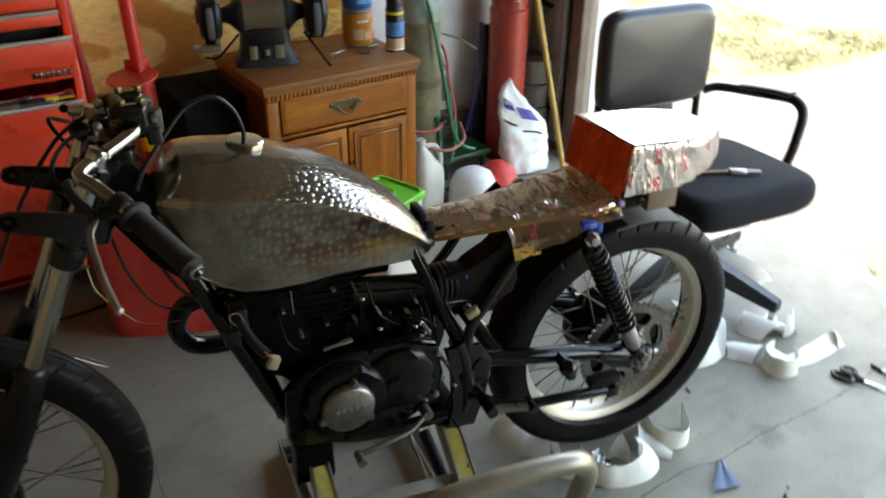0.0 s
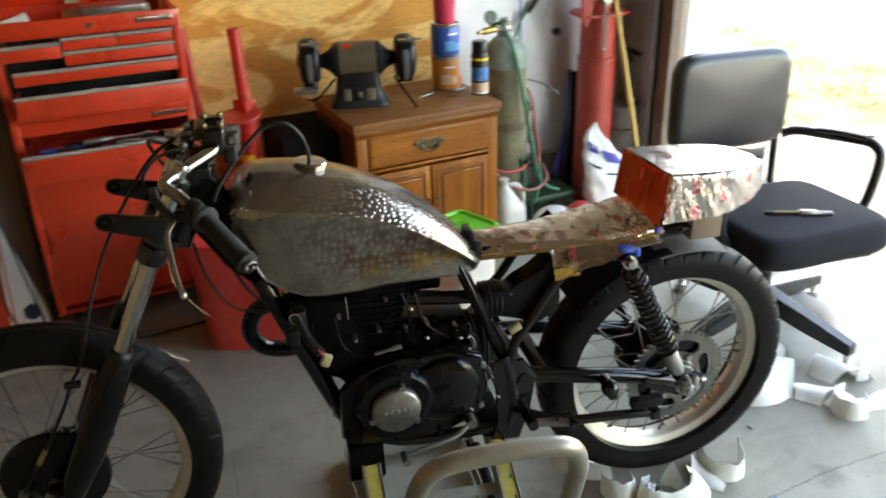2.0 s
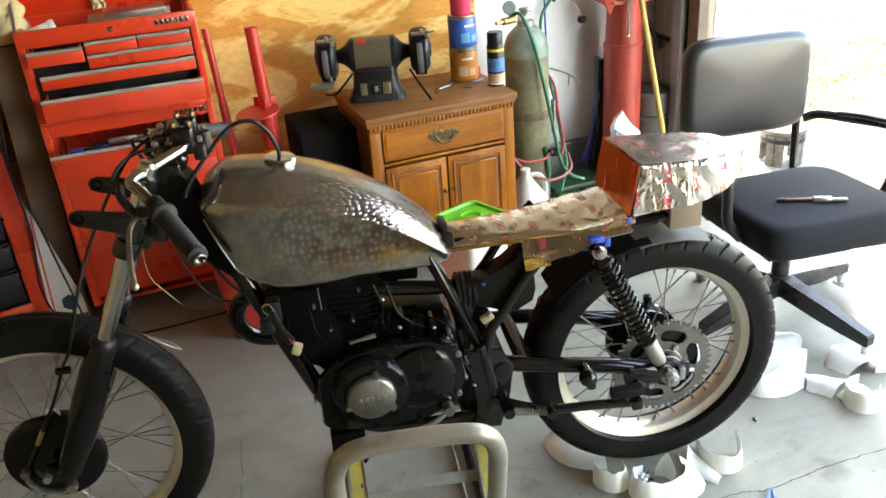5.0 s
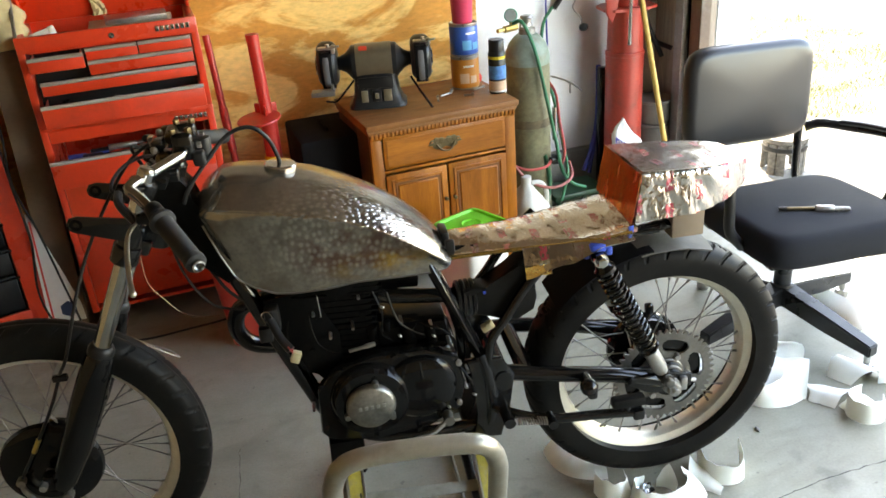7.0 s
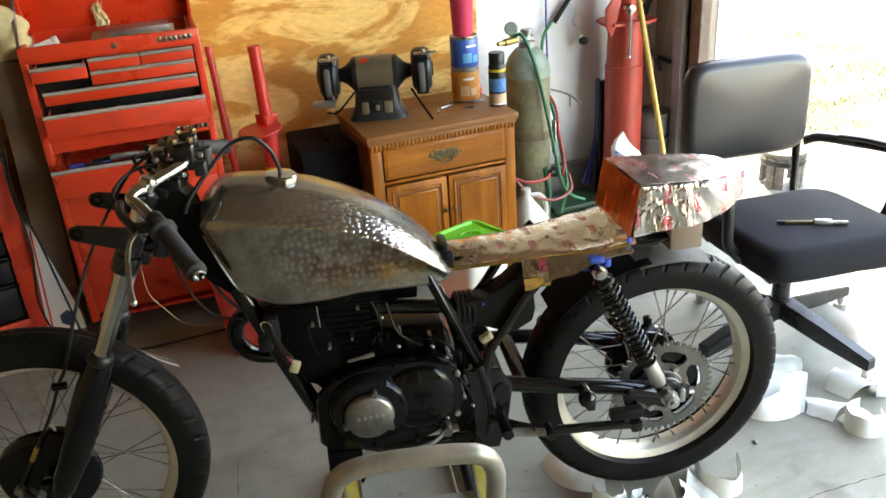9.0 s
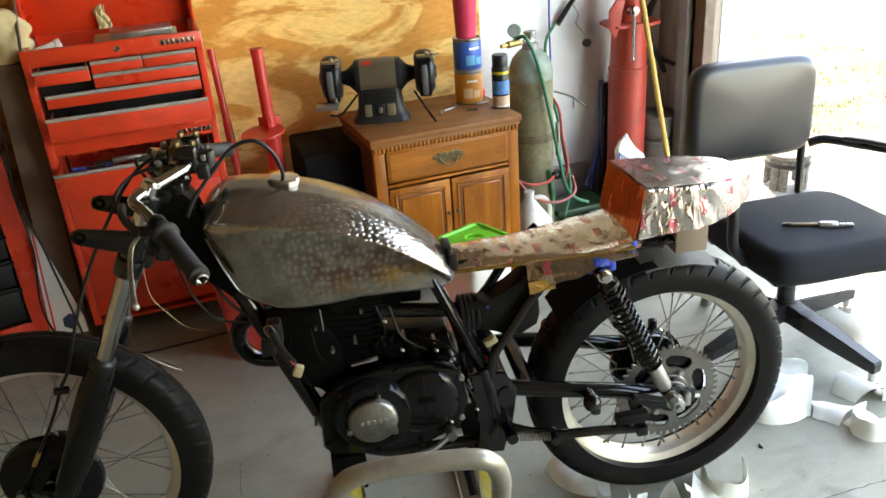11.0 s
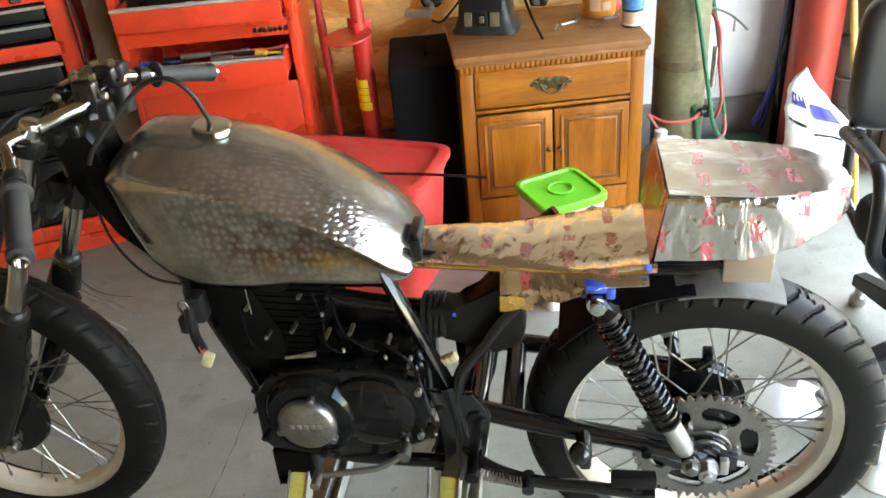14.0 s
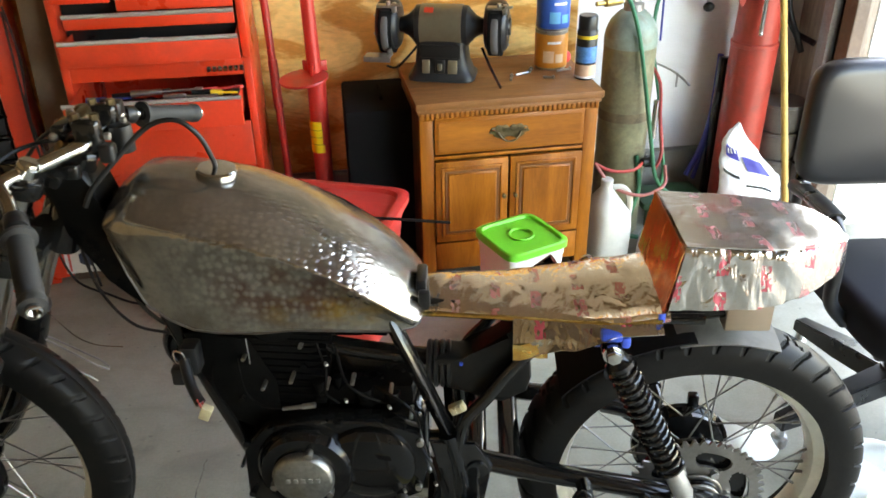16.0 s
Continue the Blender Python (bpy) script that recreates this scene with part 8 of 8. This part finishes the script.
for pts, pad in (
        ([(-0.215, 0.305, 0.545), (-0.262, 0.275, 0.562), (-0.278, 0.15, 0.595), (-0.288, 0.0, 0.622), (-0.292, -0.07, 0.622), (-0.294, -0.105, 0.59), (-0.293, -0.115, 0.53), (-0.288, -0.118, 0.45), (-0.24, -0.11, 0.39)], [(-0.272, 0.19, 0.597), (-0.284, 0.05, 0.625), (-0.29, -0.055, 0.636)]),
        ([(0.19, 0.31, 0.585), (0.232, 0.28, 0.602), (0.262, 0.15, 0.622), (0.288, 0.02, 0.64), (0.295, -0.02, 0.637), (0.296, -0.05, 0.61), (0.285, -0.06, 0.55), (0.258, -0.068, 0.46), (0.2, -0.07, 0.39)], [(0.25, 0.19, 0.63), (0.272, 0.09, 0.646), (0.288, 0.0, 0.655)])):
    armr = part("armrest", tube(B(), curve_points(pts, 6), 0.0165, 14), CHAIR_METAL, chair, "black bent tube armrest")
    part("arm_pad", tube(B(), curve_points(pad, 5), 0.021, 12, flat=0.5), BLACK_PLASTIC, armr, "black arm pad")
HUB = Vector((-0.014, 0.013, 0))
b = B()
cyl(b, HUB + Vector((0, 0, 0.14)), HUB + Vector((0, 0, 0.34)), 0.028, n=20)
cyl(b, HUB + Vector((0, 0, 0.1)), HUB + Vector((0, 0, 0.17)), 0.045, 0.035, 24)
part("column", b, CHAIR_METAL, chair)
for k in range(4):
    a = radians(-69.5 + 90 * k)
    b = B()
    L = 0.325
    d2, sd = Vector((math.cos(a), math.sin(a), 0)), Vector((-math.sin(a), math.cos(a), 0))
    rows = []
    for s, hw, zt, zb in ((0.0, 0.03, 0.165, 0.10), (0.5, 0.026, 0.135, 0.075), (1.0, 0.02, 0.098, 0.06)):
        c = HUB + d2 * (0.02 + L * s)
        rows.append([c + sd * hw + Vector((0, 0, zb)), c + sd * hw + Vector((0, 0, zt)), c - sd * hw + Vector((0, 0, zt)), c - sd * hw + Vector((0, 0, zb))])
    loft(b, rows)
    bmesh.ops.bevel(b, geom=b.edges[:], offset=0.004, segments=2, affect="EDGES")
    lg = part("base_leg", b, CHAIR_METAL, chair, "black steel base leg")
    b = B()
    e = HUB + d2 * (L + 0.005)
    cyl(b, e + Vector((0, 0, 0.06)), e + Vector((0, 0, 0.03)), 0.011, n=12)
    lathe(b, [(0.0, 0.0), (0.02, 0.0), (0.023, 0.012), (0.02, 0.03), (0.0, 0.034)], 20, Matrix.Translation(e))
    part("glide", b, STEEL, lg, "worn metal glide foot")
cut = thing("marking_pen", pose(1.385, 0.425, 0.473, 0, 0, -17) @ Matrix.Scale(1.15, 4), "brass and silver pen lying on the chair seat", "pen")
b = B()
cyl(b, (-0.085, 0, 0.007), (-0.065, 0, 0.007), 0.0045, 0.006, 12)
part("tip", b, BLACK_PLASTIC, cut)
b = B()
cyl(b, (-0.066, 0, 0.007), (0.01, 0, 0.007), 0.005, n=14)
part("barrel", b, BRASS_OLD, cut, "brass barrel")
b = B()
cyl(b, (0.005, -0.004, 0.009), (0.05, -0.006, 0.009), 0.009, n=14, bevel=0.002)
for k in range(4):
    cyl(b, (0.055 + k * 0.009, -0.007, 0.008), (0.06 + k * 0.009, -0.007, 0.008), 0.0065, n=12)
cyl(b, (0.05, -0.007, 0.008), (0.09, -0.008, 0.008), 0.004, n=10)
part("chuck", b, STEEL, cut, "dull metal chuck")

# ---- on the floor ----


def curl(pts, h, lean, z0=0.0, twist=0.0, seed=0):
    """A strip of paper standing on its edge along a plan line; its height may differ from end to end."""
    line = curve_points([(x, y, 0) for x, y in pts], 6)
    n = len(line)
    cx = sum(p.x for p in line) / n
    cy = sum(p.y for p in line) / n
    hs = h if isinstance(h, tuple) else (h, h)
    g = []
    for i, p in enumerate(line):
        a = line[min(i + 1, n - 1)] - line[max(i - 1, 0)]
        nor = Vector((-a.y, a.x, 0)).normalized()
        f = i / (n - 1) * (len(hs) - 1)
        k = min(int(f), len(hs) - 2)
        hh = hs[k] + (hs[k + 1] - hs[k]) * (f - k)
        off = lean + twist * (i / (n - 1) - 0.5)
        row = []
        for j in range(7):
            u = j / 6
            wob = 0.004 * u * noise.noise(Vector((i * 0.22, j * 0.3, seed)))
            o2 = off * (0.7 + 0.6 * u)
            row.append(Vector((p.x - cx, p.y - cy, z0 + 0.002)) + nor * (hh * u * math.sin(o2) + wob) + Vector((0, 0, hh * u * max(0.02, math.cos(o2)) + u * 0.008 * noise.noise(Vector((i * 0.35, seed, 0))))))
        g.append(row)
    return single("paper_curl", sheet(B(), g, 0.0008), PAPER, pose(cx, cy, 0), "curled strip of white paper lying on the floor", "paper", "paper curls", smooth=70)


def arched(corners, rise, seed, skew=0.0):
    """A loose sheet lying across four plan corners, bowed up between its first and last side."""
    a, c, d, e = [Vector((x, y, 0)) for x, y in corners]
    mid = (a + c + d + e) / 4
    g = []
    for i in range(13):
        u = i / 12
        row = []
        for j in range(13):
            v = j / 12
            p = (a * (1 - u) + c * u) * (1 - v) + (e * (1 - u) + d * u) * v - mid
            z = rise * math.sin(math.pi * min(1.0, v * (0.75 + skew * u)) ** 0.85) + 0.006 * noise.noise(Vector((u * 2, v * 2, seed)))
            row.append(Vector((p.x + 0.012 * noise.noise(Vector((v * 2, seed, u))), p.y + 0.012 * noise.noise(Vector((u * 3, v, seed + 4))), max(0.003, z))))
        g.append(row)
    return single("paper_sheet", sheet(B(), g, 0.0008), PAPER, pose(mid.x, mid.y, 0), "bowed loose piece of white paper on the floor", "paper", "paper curls", smooth=70)


CURLS = (
    ([(0.455, 0.12), (0.462, 0.06), (0.49, 0.01), (0.54, -0.02), (0.59, -0.03)], 0.062, 0.85, 0.5),
    ([(0.552, -0.035), (0.538, -0.07), (0.552, -0.105), (0.59, -0.122), (0.625, -0.105), (0.632, -0.07)], 0.06, 0.12, 0.2),
    ([(0.668, -0.078), (0.627, -0.098), (0.612, -0.14), (0.637, -0.175), (0.69, -0.19), (0.75, -0.19), (0.79, -0.172), (0.812, -0.145)], (0.04, 0.058, 0.06, 0.056, 0.075, 0.1), 0.3, 0.6),
    ([(0.70, -0.085), (0.722, -0.094), (0.738, -0.118)], (0.02, 0.065, 0.02), 0.25, 0.3),
    ([(0.775, -0.105), (0.81, -0.125), (0.842, -0.155)], (0.085, 0.05, 0.03), 0.9, 0.4),
    ([(0.85, -0.005), (0.832, -0.06), (0.845, -0.108), (0.89, -0.128), (0.932, -0.108), (0.945, -0.055)], (0.075, 0.058, 0.056, 0.058, 0.085), 0.05, 0.1),
    ([(1.105, 0.24), (1.1, 0.17), (1.14, 0.138), (1.2, 0.134), (1.25, 0.15)], (0.04, 0.06, 0.075, 0.09), 0.4, 0.4),
    ([(1.398, 0.1), (1.348, 0.088), (1.328, 0.045), (1.355, 0.004), (1.405, 0.002), (1.432, 0.045)], 0.062, 0.04, 0.1),
    ([(1.42, 0.03), (1.5, 0.028), (1.58, 0.042), (1.65, 0.06)], 0.058, 1.05, -0.4),
    ([(1.615, 0.05), (1.65, 0.07), (1.665, 0.105)], 0.055, 0.45, 0.3),
    ([(1.5, 0.165), (1.525, 0.16), (1.545, 0.165)], 0.085, 0.1, 0.2),
    ([(1.52, 0.68), (1.58, 0.6), (1.62, 0.5), (1.6, 0.42)], 0.07, 0.5, 0.5),
    ([(0.9, 0.42), (0.98, 0.36), (1.06, 0.38), (1.1, 0.45)], 0.08, 0.7, 0.4))
for i, (corners, rise, skew) in enumerate((
        ([(1.12, 0.15), (1.26, 0.148), (1.37, 0.32), (1.2, 0.36)], 0.075, 0.3),
        ([(1.24, 0.34), (1.36, 0.33), (1.4, 0.42), (1.28, 0.45)], 0.03, 0.2),
        ([(1.262, 0.142), (1.31, 0.088), (1.42, 0.15), (1.3, 0.2)], 0.028, 0.25),
        ([(1.375, 0.245), (1.415, 0.17), (1.56, 0.16), (1.45, 0.29)], 0.05, 0.25),
        ([(1.33, 0.1), (1.36, 0.04), (1.45, 0.06), (1.42, 0.13)], 0.02, 0.2))):
    arched(corners, rise, i * 5.1 + 2, skew)
for i, (pts, h, lean, tw) in enumerate(CURLS):
    curl(pts, h, lean, 0.0, tw, i * 7.3)
b = B()
g = [[Vector((0.09 * i / 5, 0.06 * j / 3 + 0.01 * math.sin(i), 0.003 + 0.01 * (i / 5) ** 2)) for j in range(4)] for i in range(6)]
single("paper_scrap", sheet(b, g, 0.0008), PAPER, pose(0.1, -0.1, 0, 0, 0, 140), "loose scrap of white paper under the lift", "paper")
b = B()
g = [[Vector((0.05 * (i / 9 - 0.5), 0.04 * (j / 7 - 0.5), 0.012 + 0.012 * noise.noise(Vector((i * 1.3, j * 1.1, 3))))) for j in range(8)] for i in range(10)]
single("foil_scrap", sheet(b, g, 0.001), surface("crumpled_foil", (0.7, 0.7, 0.7), 0.2, 0.95), pose(0.66, -0.1, 0.003), "crumpled piece of silver foil on the floor", "foil")
g = [[(Vector((0.869, -0.286, 0)) * (1 - j / 7) + Vector((0.951, -0.293, 0)) * (j / 7)) * (1 - i / 8) + Vector((0.965, -0.195, 0)) * (i / 8) - Vector((0.928, -0.258, 0))
      + Vector((0, 0, 0.003 + 0.014 * max(0, 0.4 - j / 7) + 0.004 * math.sin(j * 0.9) ** 2)) for j in range(8)] for i in range(8)]
single("cloth_scrap", sheet(B(), g, 0.0015), surface("slate_blue_scrap", (0.14, 0.19, 0.29), 0.8, vary=0.2, fine=200), pose(0.928, -0.258, 0.001), "small triangular slate-blue scrap on the floor", "scrap")
b = B()
cyl(b, (0, -0.014, 0.004), (0, 0.01, 0.004), 0.0035, n=8)
cyl(b, (0, 0.01, 0.006), (0, 0.015, 0.006), 0.006, n=6)
single("bolt", b, STEEL, pose(1.03, -0.376, 0.0, 0, 0, 8), "small dark bolt lying on the concrete", "bolt")
sc = thing("scissors", pose(1.56, -0.1, 0.0, 0, 0, -62), "open scissors with black handles lying on concrete", "scissors")
for sgn in (-1, 1):
    b = B()
    M3 = pose(0, 0, 0.005 + 0.002 * sgn, 0, 0, sgn * 5)
    plate(b, [(0.0, -0.006), (0.115, -0.001), (0.115, 0.001), (0.0, 0.007), (-0.02, 0.004), (-0.02, -0.004)], 0.0022, M3)
    bl = part("blade", b, CHROME, sc, "bright steel blade")
    b = B()
    cx, rx, ry = (-0.052, 0.03, 0.0165) if sgn < 0 else (-0.045, 0.022, 0.015)
    tube(b, [M3 @ Vector((cx + rx * math.cos(a), sgn * 0.022 + ry * math.sin(a), 0.003)) for a in [2 * math.pi * k / 24 for k in range(24)]], 0.0058, 8, True)
    tube(b, [M3 @ Vector((-0.025, sgn * 0.012, 0.002)), M3 @ Vector((0.0, 0, 0.002))], 0.006, 8)
    part("handle", b, BLACK_PLASTIC, bl, "black plastic handle loop")
fp = thing("pen", pose(1.655, -0.115, 0.0, 0, 0, -80), "black and white pen lying on the concrete", "pen")
b = B()
cyl(b, (-0.065, 0, 0.006), (0.065, 0, 0.006), 0.0055, n=12)
cyl(b, (0.065, 0, 0.006), (0.075, 0, 0.006), 0.0045, 0.001, 10)
part("barrel", b, BLACK_PLASTIC, fp)
b = B()
cyl(b, (-0.03, 0, 0.0062), (0.01, 0, 0.0062), 0.0059, n=12)
part("grip_band", b, LABEL_WHITE, fp)
for k, (x, y, s) in enumerate(((1.06, -0.34, 0.0045), (1.33, -0.44, 0.006), (1.36, -0.46, 0.005), (1.06, 0.06, 0.006), (0.2, 0.5, 0.006))):
    b = B()
    ball(b, (0, 0, s * 0.5), s, 8, (1.8, 1, 0.7))
    single("pebble", b, STEM, pose(x, y, 0, 0, 0, 30 * k), "tiny stone chip on the garage floor", "pebble", "floor chips")

# cracks in the slab
def crack(pts, w, seed):
    random.seed(seed)
    line = curve_points([(x, y, 0) for x, y in pts], 14)
    b = B()
    prev = None
    for i, p in enumerate(line):
        d = (line[min(i + 1, len(line) - 1)] - line[max(i - 1, 0)]).normalized()
        nor = Vector((-d.y, d.x, 0))
        c = p + nor * random.uniform(-0.0028, 0.0028)
        ww = w * random.uniform(0.3, 1.2)
        cur = [b.verts.new(c + nor * ww + Vector((0, 0, 0.0006))), b.verts.new(c + Vector((0, 0, 0.0009))), b.verts.new(c - nor * ww + Vector((0, 0, 0.0006)))]
        if prev:
            for k in range(2):
                b.faces.new((prev[k], prev[k + 1], cur[k + 1], cur[k]))
        prev = cur
    return setting("floor_crack", b, surface("crack_dirt", (0.06, 0.055, 0.05), 0.95), "thin dark crack running across the concrete", "crack")


crack([(1.95, -0.02), (1.69, -0.056), (1.41, -0.125), (1.14, -0.16), (0.963, -0.2), (0.853, -0.198), (0.62, -0.25), (0.3, -0.33)], 0.0016, 1)
crack([(-0.39, 0.35), (-0.38, 0.1), (-0.40, -0.2), (-0.37, -0.5)], 0.001, 2)
b = B()
box(b, (0.225, -2.9, -0.02), (0.014, 6.0, 0.03), 0.0, ROOM)
setting("expansion_joint", b, surface("joint_dirt", (0.12, 0.1, 0.075), 0.95), "dirt-filled joint between floor slab and driveway", "joint")

# ---- outside ----
def lawn_edge(u, v):
    """How far a place lies inside the ragged lawn, in metres."""
    near = v - (0.16 - 0.26 * min(1, max(0, (u - 1.45) / 0.5))) - 0.07 * noise.noise(Vector((u * 3.1, 1, 0)))
    side = 2.95 + 0.45 * max(0, 1 - abs(v - 0.05) / 0.35) + 0.15 * noise.noise(Vector((v * 2.3, 4, 0))) - u
    return min(near, side)


b = B()
g = []
for i in range(60):
    row = []
    for j in range(50):
        u, v = 0.35 + 3.1 * i / 59, -0.3 + 3.4 * (j / 49) ** 1.5
        e = lawn_edge(u, v)
        row.append(ROOM @ Vector((u, v, -0.02 + 0.03 * min(1, max(0, (e + 0.05) / 0.12)) + 0.008 * noise.noise(Vector((u * 4, v * 4, 5))))))
    g.append(row)
setting("lawn", sheet(b, g, 0.004), GRASS_DRY, "dry patchy sunlit lawn beside the driveway", "lawn", smooth=60)
random.seed(4)
verts, faces = [], []
for k in range(42000):
    u, v = random.uniform(0.35, 3.4), -0.25 + 3.2 * random.random() ** 1.4
    if lawn_edge(u, v) < random.uniform(-0.03, 0.09) or noise.noise(Vector((u * 2.6, v * 3.1, 9))) + 0.4 * noise.noise(Vector((u * 9, v * 9, 2))) < random.uniform(-0.55, 0.3):
        continue
    p = ROOM @ Vector((u, v, 0.006))
    h, a = random.uniform(0.015, 0.05), random.uniform(0, 6.28)
    dx, dy = math.cos(a) * 0.003, math.sin(a) * 0.003
    lx, ly = random.uniform(-0.03, 0.03), random.uniform(-0.03, 0.03)
    n = len(verts)
    verts += [(p.x - dx, p.y - dy, p.z), (p.x + dx, p.y + dy, p.z), (p.x + lx, p.y + ly, p.z + h)]
    faces.append((n, n + 1, n + 2))
me = bpy.data.meshes.new("grass")
me.from_pydata(verts, [], faces)
me.materials.append(BLADE)
tagged(new("grass", me), "short dry grass blades in uneven tufts", "grass", kind="stuff")
random.seed(8)
for k in range(6):
    verts, faces = [], []
    for q in range(14):
        a, h = random.uniform(0, 6.28), random.uniform(0.015, 0.04)
        n = len(verts)
        verts += [(math.cos(a + 1.5) * 0.003, math.sin(a + 1.5) * 0.003, 0), (-math.cos(a + 1.5) * 0.003, -math.sin(a + 1.5) * 0.003, 0), (math.cos(a) * h, math.sin(a) * h, h * 0.8)]
        faces.append((n, n + 1, n + 2))
    me = bpy.data.meshes.new("weed")
    me.from_pydata(verts, [], faces)
    me.materials.append(BLADE)
    ob = new("weed", me)
    ob.matrix_world = ROOM @ pose(0.226, -1.75 - 0.06 * k - (0.25 if k > 2 else 0), -0.004)
    tagged(ob, "small green weed growing in the slab joint", "weed", "joint weeds")

stool = thing("step_stool", ROOM @ pose(0.55, -0.3, 0, 0, 0, -8), "weathered round wooden stool cut from a barrel on the driveway", "stool")
part("top", cyl(B(), (0, 0, 0.155), (0, 0, 0.178), 0.105, n=28, bevel=0.004), OLD_WOOD, stool)
for k in range(14):
    a = 2 * math.pi * k / 14
    foot = k in (0, 1, 4, 5, 8, 9, 11, 12)
    part("stave", box(B(), (0, 0, 0.076 if foot else 0.13), (0.04, 0.018, 0.152 if foot else 0.045), 0.003, pose(0.092 * math.cos(a), 0.092 * math.sin(a), 0, 0, 0, math.degrees(a) + 90)), OLD_WOOD, stool)
part("hoop", lathe(B(), [(0.101, 0.118), (0.106, 0.118), (0.107, 0.138), (0.102, 0.138)], 36, None, True), BLACK_PLASTIC, stool, "dark iron hoop")

# second motorcycle parked on the driveway
par = thing("motorcycle", pose(3.28, 1.16, 0.0, 11, 0, 33), "dark motorcycle parked outside on the sunny driveway", "motorcycle")
R2 = 0.31
pt = part("front_wheel", lathe(B(), [(0.0, -0.05), (0.05, -0.05), (0.05, 0.05), (0.0, 0.05)], 24, pose(0, 0, R2, 90, 0, 0)), BLACK_ENGINE, par)
tt = tyre_mesh(R2, 0.225, 0.105, 360, "slant")
to = part("tyre", tt, RUBBER, pt, "dusty road tyre", 30)
to.matrix_local = pose(0, 0, R2)
ri = part("rim", rim_mesh(0.228, 0.08), BLACK_PAINT, pt)
ri.matrix_local = pose(0, 0, R2)
for sgn in (-1, 1):
    b = B()
    tube(b, [(0.0, sgn * 0.1, R2), (0.2, sgn * 0.1, 0.72), (0.29, sgn * 0.1, 0.95)], 0.021, 14)
    part("fork_leg", b, BLACK_PAINT, par)
    for x, z, end in ((0.62, 0.34, 0.33), (0.9, 0.42, 0.31)):
        part("foot_peg", cyl(B(), (x, sgn * 0.2, z), (x, sgn * end, z + 0.01), 0.015, n=12), RUBBER, par, "black rubber foot peg")
    b = B()
    tube(b, [(0.55, sgn * 0.16, 0.3), (0.62, sgn * 0.2, 0.34), (0.72, sgn * 0.17, 0.36)], 0.01, 8)
    part("peg_bracket", b, CHROME, par)
b = B()
box(b, (0.62, 0, 0.45), (0.36, 0.3, 0.3), 0.05)
cyl(b, (0.5, 0, 0.55), (0.4, 0, 0.78), 0.09, n=16)
part("engine", b, BLACK_ENGINE, par)
b = B()
ball(b, (0.6, 0, 0.86), 0.2, 20, (1.5, 0.7, 0.6))
part("fuel_tank", b, BLACK_PAINT, par)
b = B()
box(b, (1.05, 0, 0.8), (0.5, 0.24, 0.09), 0.03)
part("seat", b, BLACK_CLOTH, par)
b = B()
tube(b, curve_points([(0.42, -0.14, 0.5), (0.36, -0.16, 0.36), (0.5, -0.18, 0.24), (0.9, -0.19, 0.24), (1.4, -0.2, 0.34)], 5), 0.028, 14)
part("exhaust", b, BLACK_PAINT, par)
b = B()
tube(b, curve_points([(0.36, -0.36, 1.0), (0.3, -0.2, 1.04), (0.29, 0.0, 1.0), (0.3, 0.2, 1.04), (0.36, 0.36, 1.0)], 5), 0.012, 10)
part("handlebar", b, CHROME, par)
rw = part("rear_wheel", lathe(B(), [(0.0, -0.05), (0.06, -0.05), (0.06, 0.05), (0.0, 0.05)], 24, pose(1.4, 0, R2, 90, 0, 0)), BLACK_ENGINE, par)
ro = part("tyre", tyre_mesh(R2, 0.225, 0.14, 240, "slant"), RUBBER, rw)
ro.matrix_local = pose(1.4, 0, R2)
b = B()
tube(b, [(0.75, -0.12, 0.4), (1.4, -0.12, R2)], 0.02, 10)
tube(b, [(0.75, 0.12, 0.4), (1.4, 0.12, R2)], 0.02, 10)
part("swingarm", b, BLACK_PAINT, par)

# dark clutter against the wall beside the door
POT = surface("dark_grey_pots", (0.105, 0.09, 0.075), 0.6, vary=0.25)
for k in range(4):
    b = B()
    lathe(b, [(0.0, 0.0), (0.07, 0.0), (0.078, 0.01), (0.082, 0.095), (0.088, 0.1), (0.088, 0.109), (0.0, 0.109)], 26)
    single("pot", b, POT, pose(1.47, 1.83, 0.1095 * k), "dark grey pot in a stack in the wall corner", "pot", "stacked pots")
for pts in ([(1.56, 1.82, 1.3), (1.52, 1.80, 1.05), (1.46, 1.86, 0.95), (1.44, 1.88, 0.8), (1.5, 1.83, 0.62)], [(1.54, 1.86, 1.25), (1.49, 1.86, 1.0), (1.43, 1.9, 0.86), (1.47, 1.88, 0.7), (1.53, 1.8, 0.66)]):
    b = B()
    tube(b, curve_points(pts, 7), 0.011, 10)
    single("hanging_hose", b, HOSE, pose(0, 0, 0), "dark hose hanging on the brown wall", "hose", "hanging hoses")
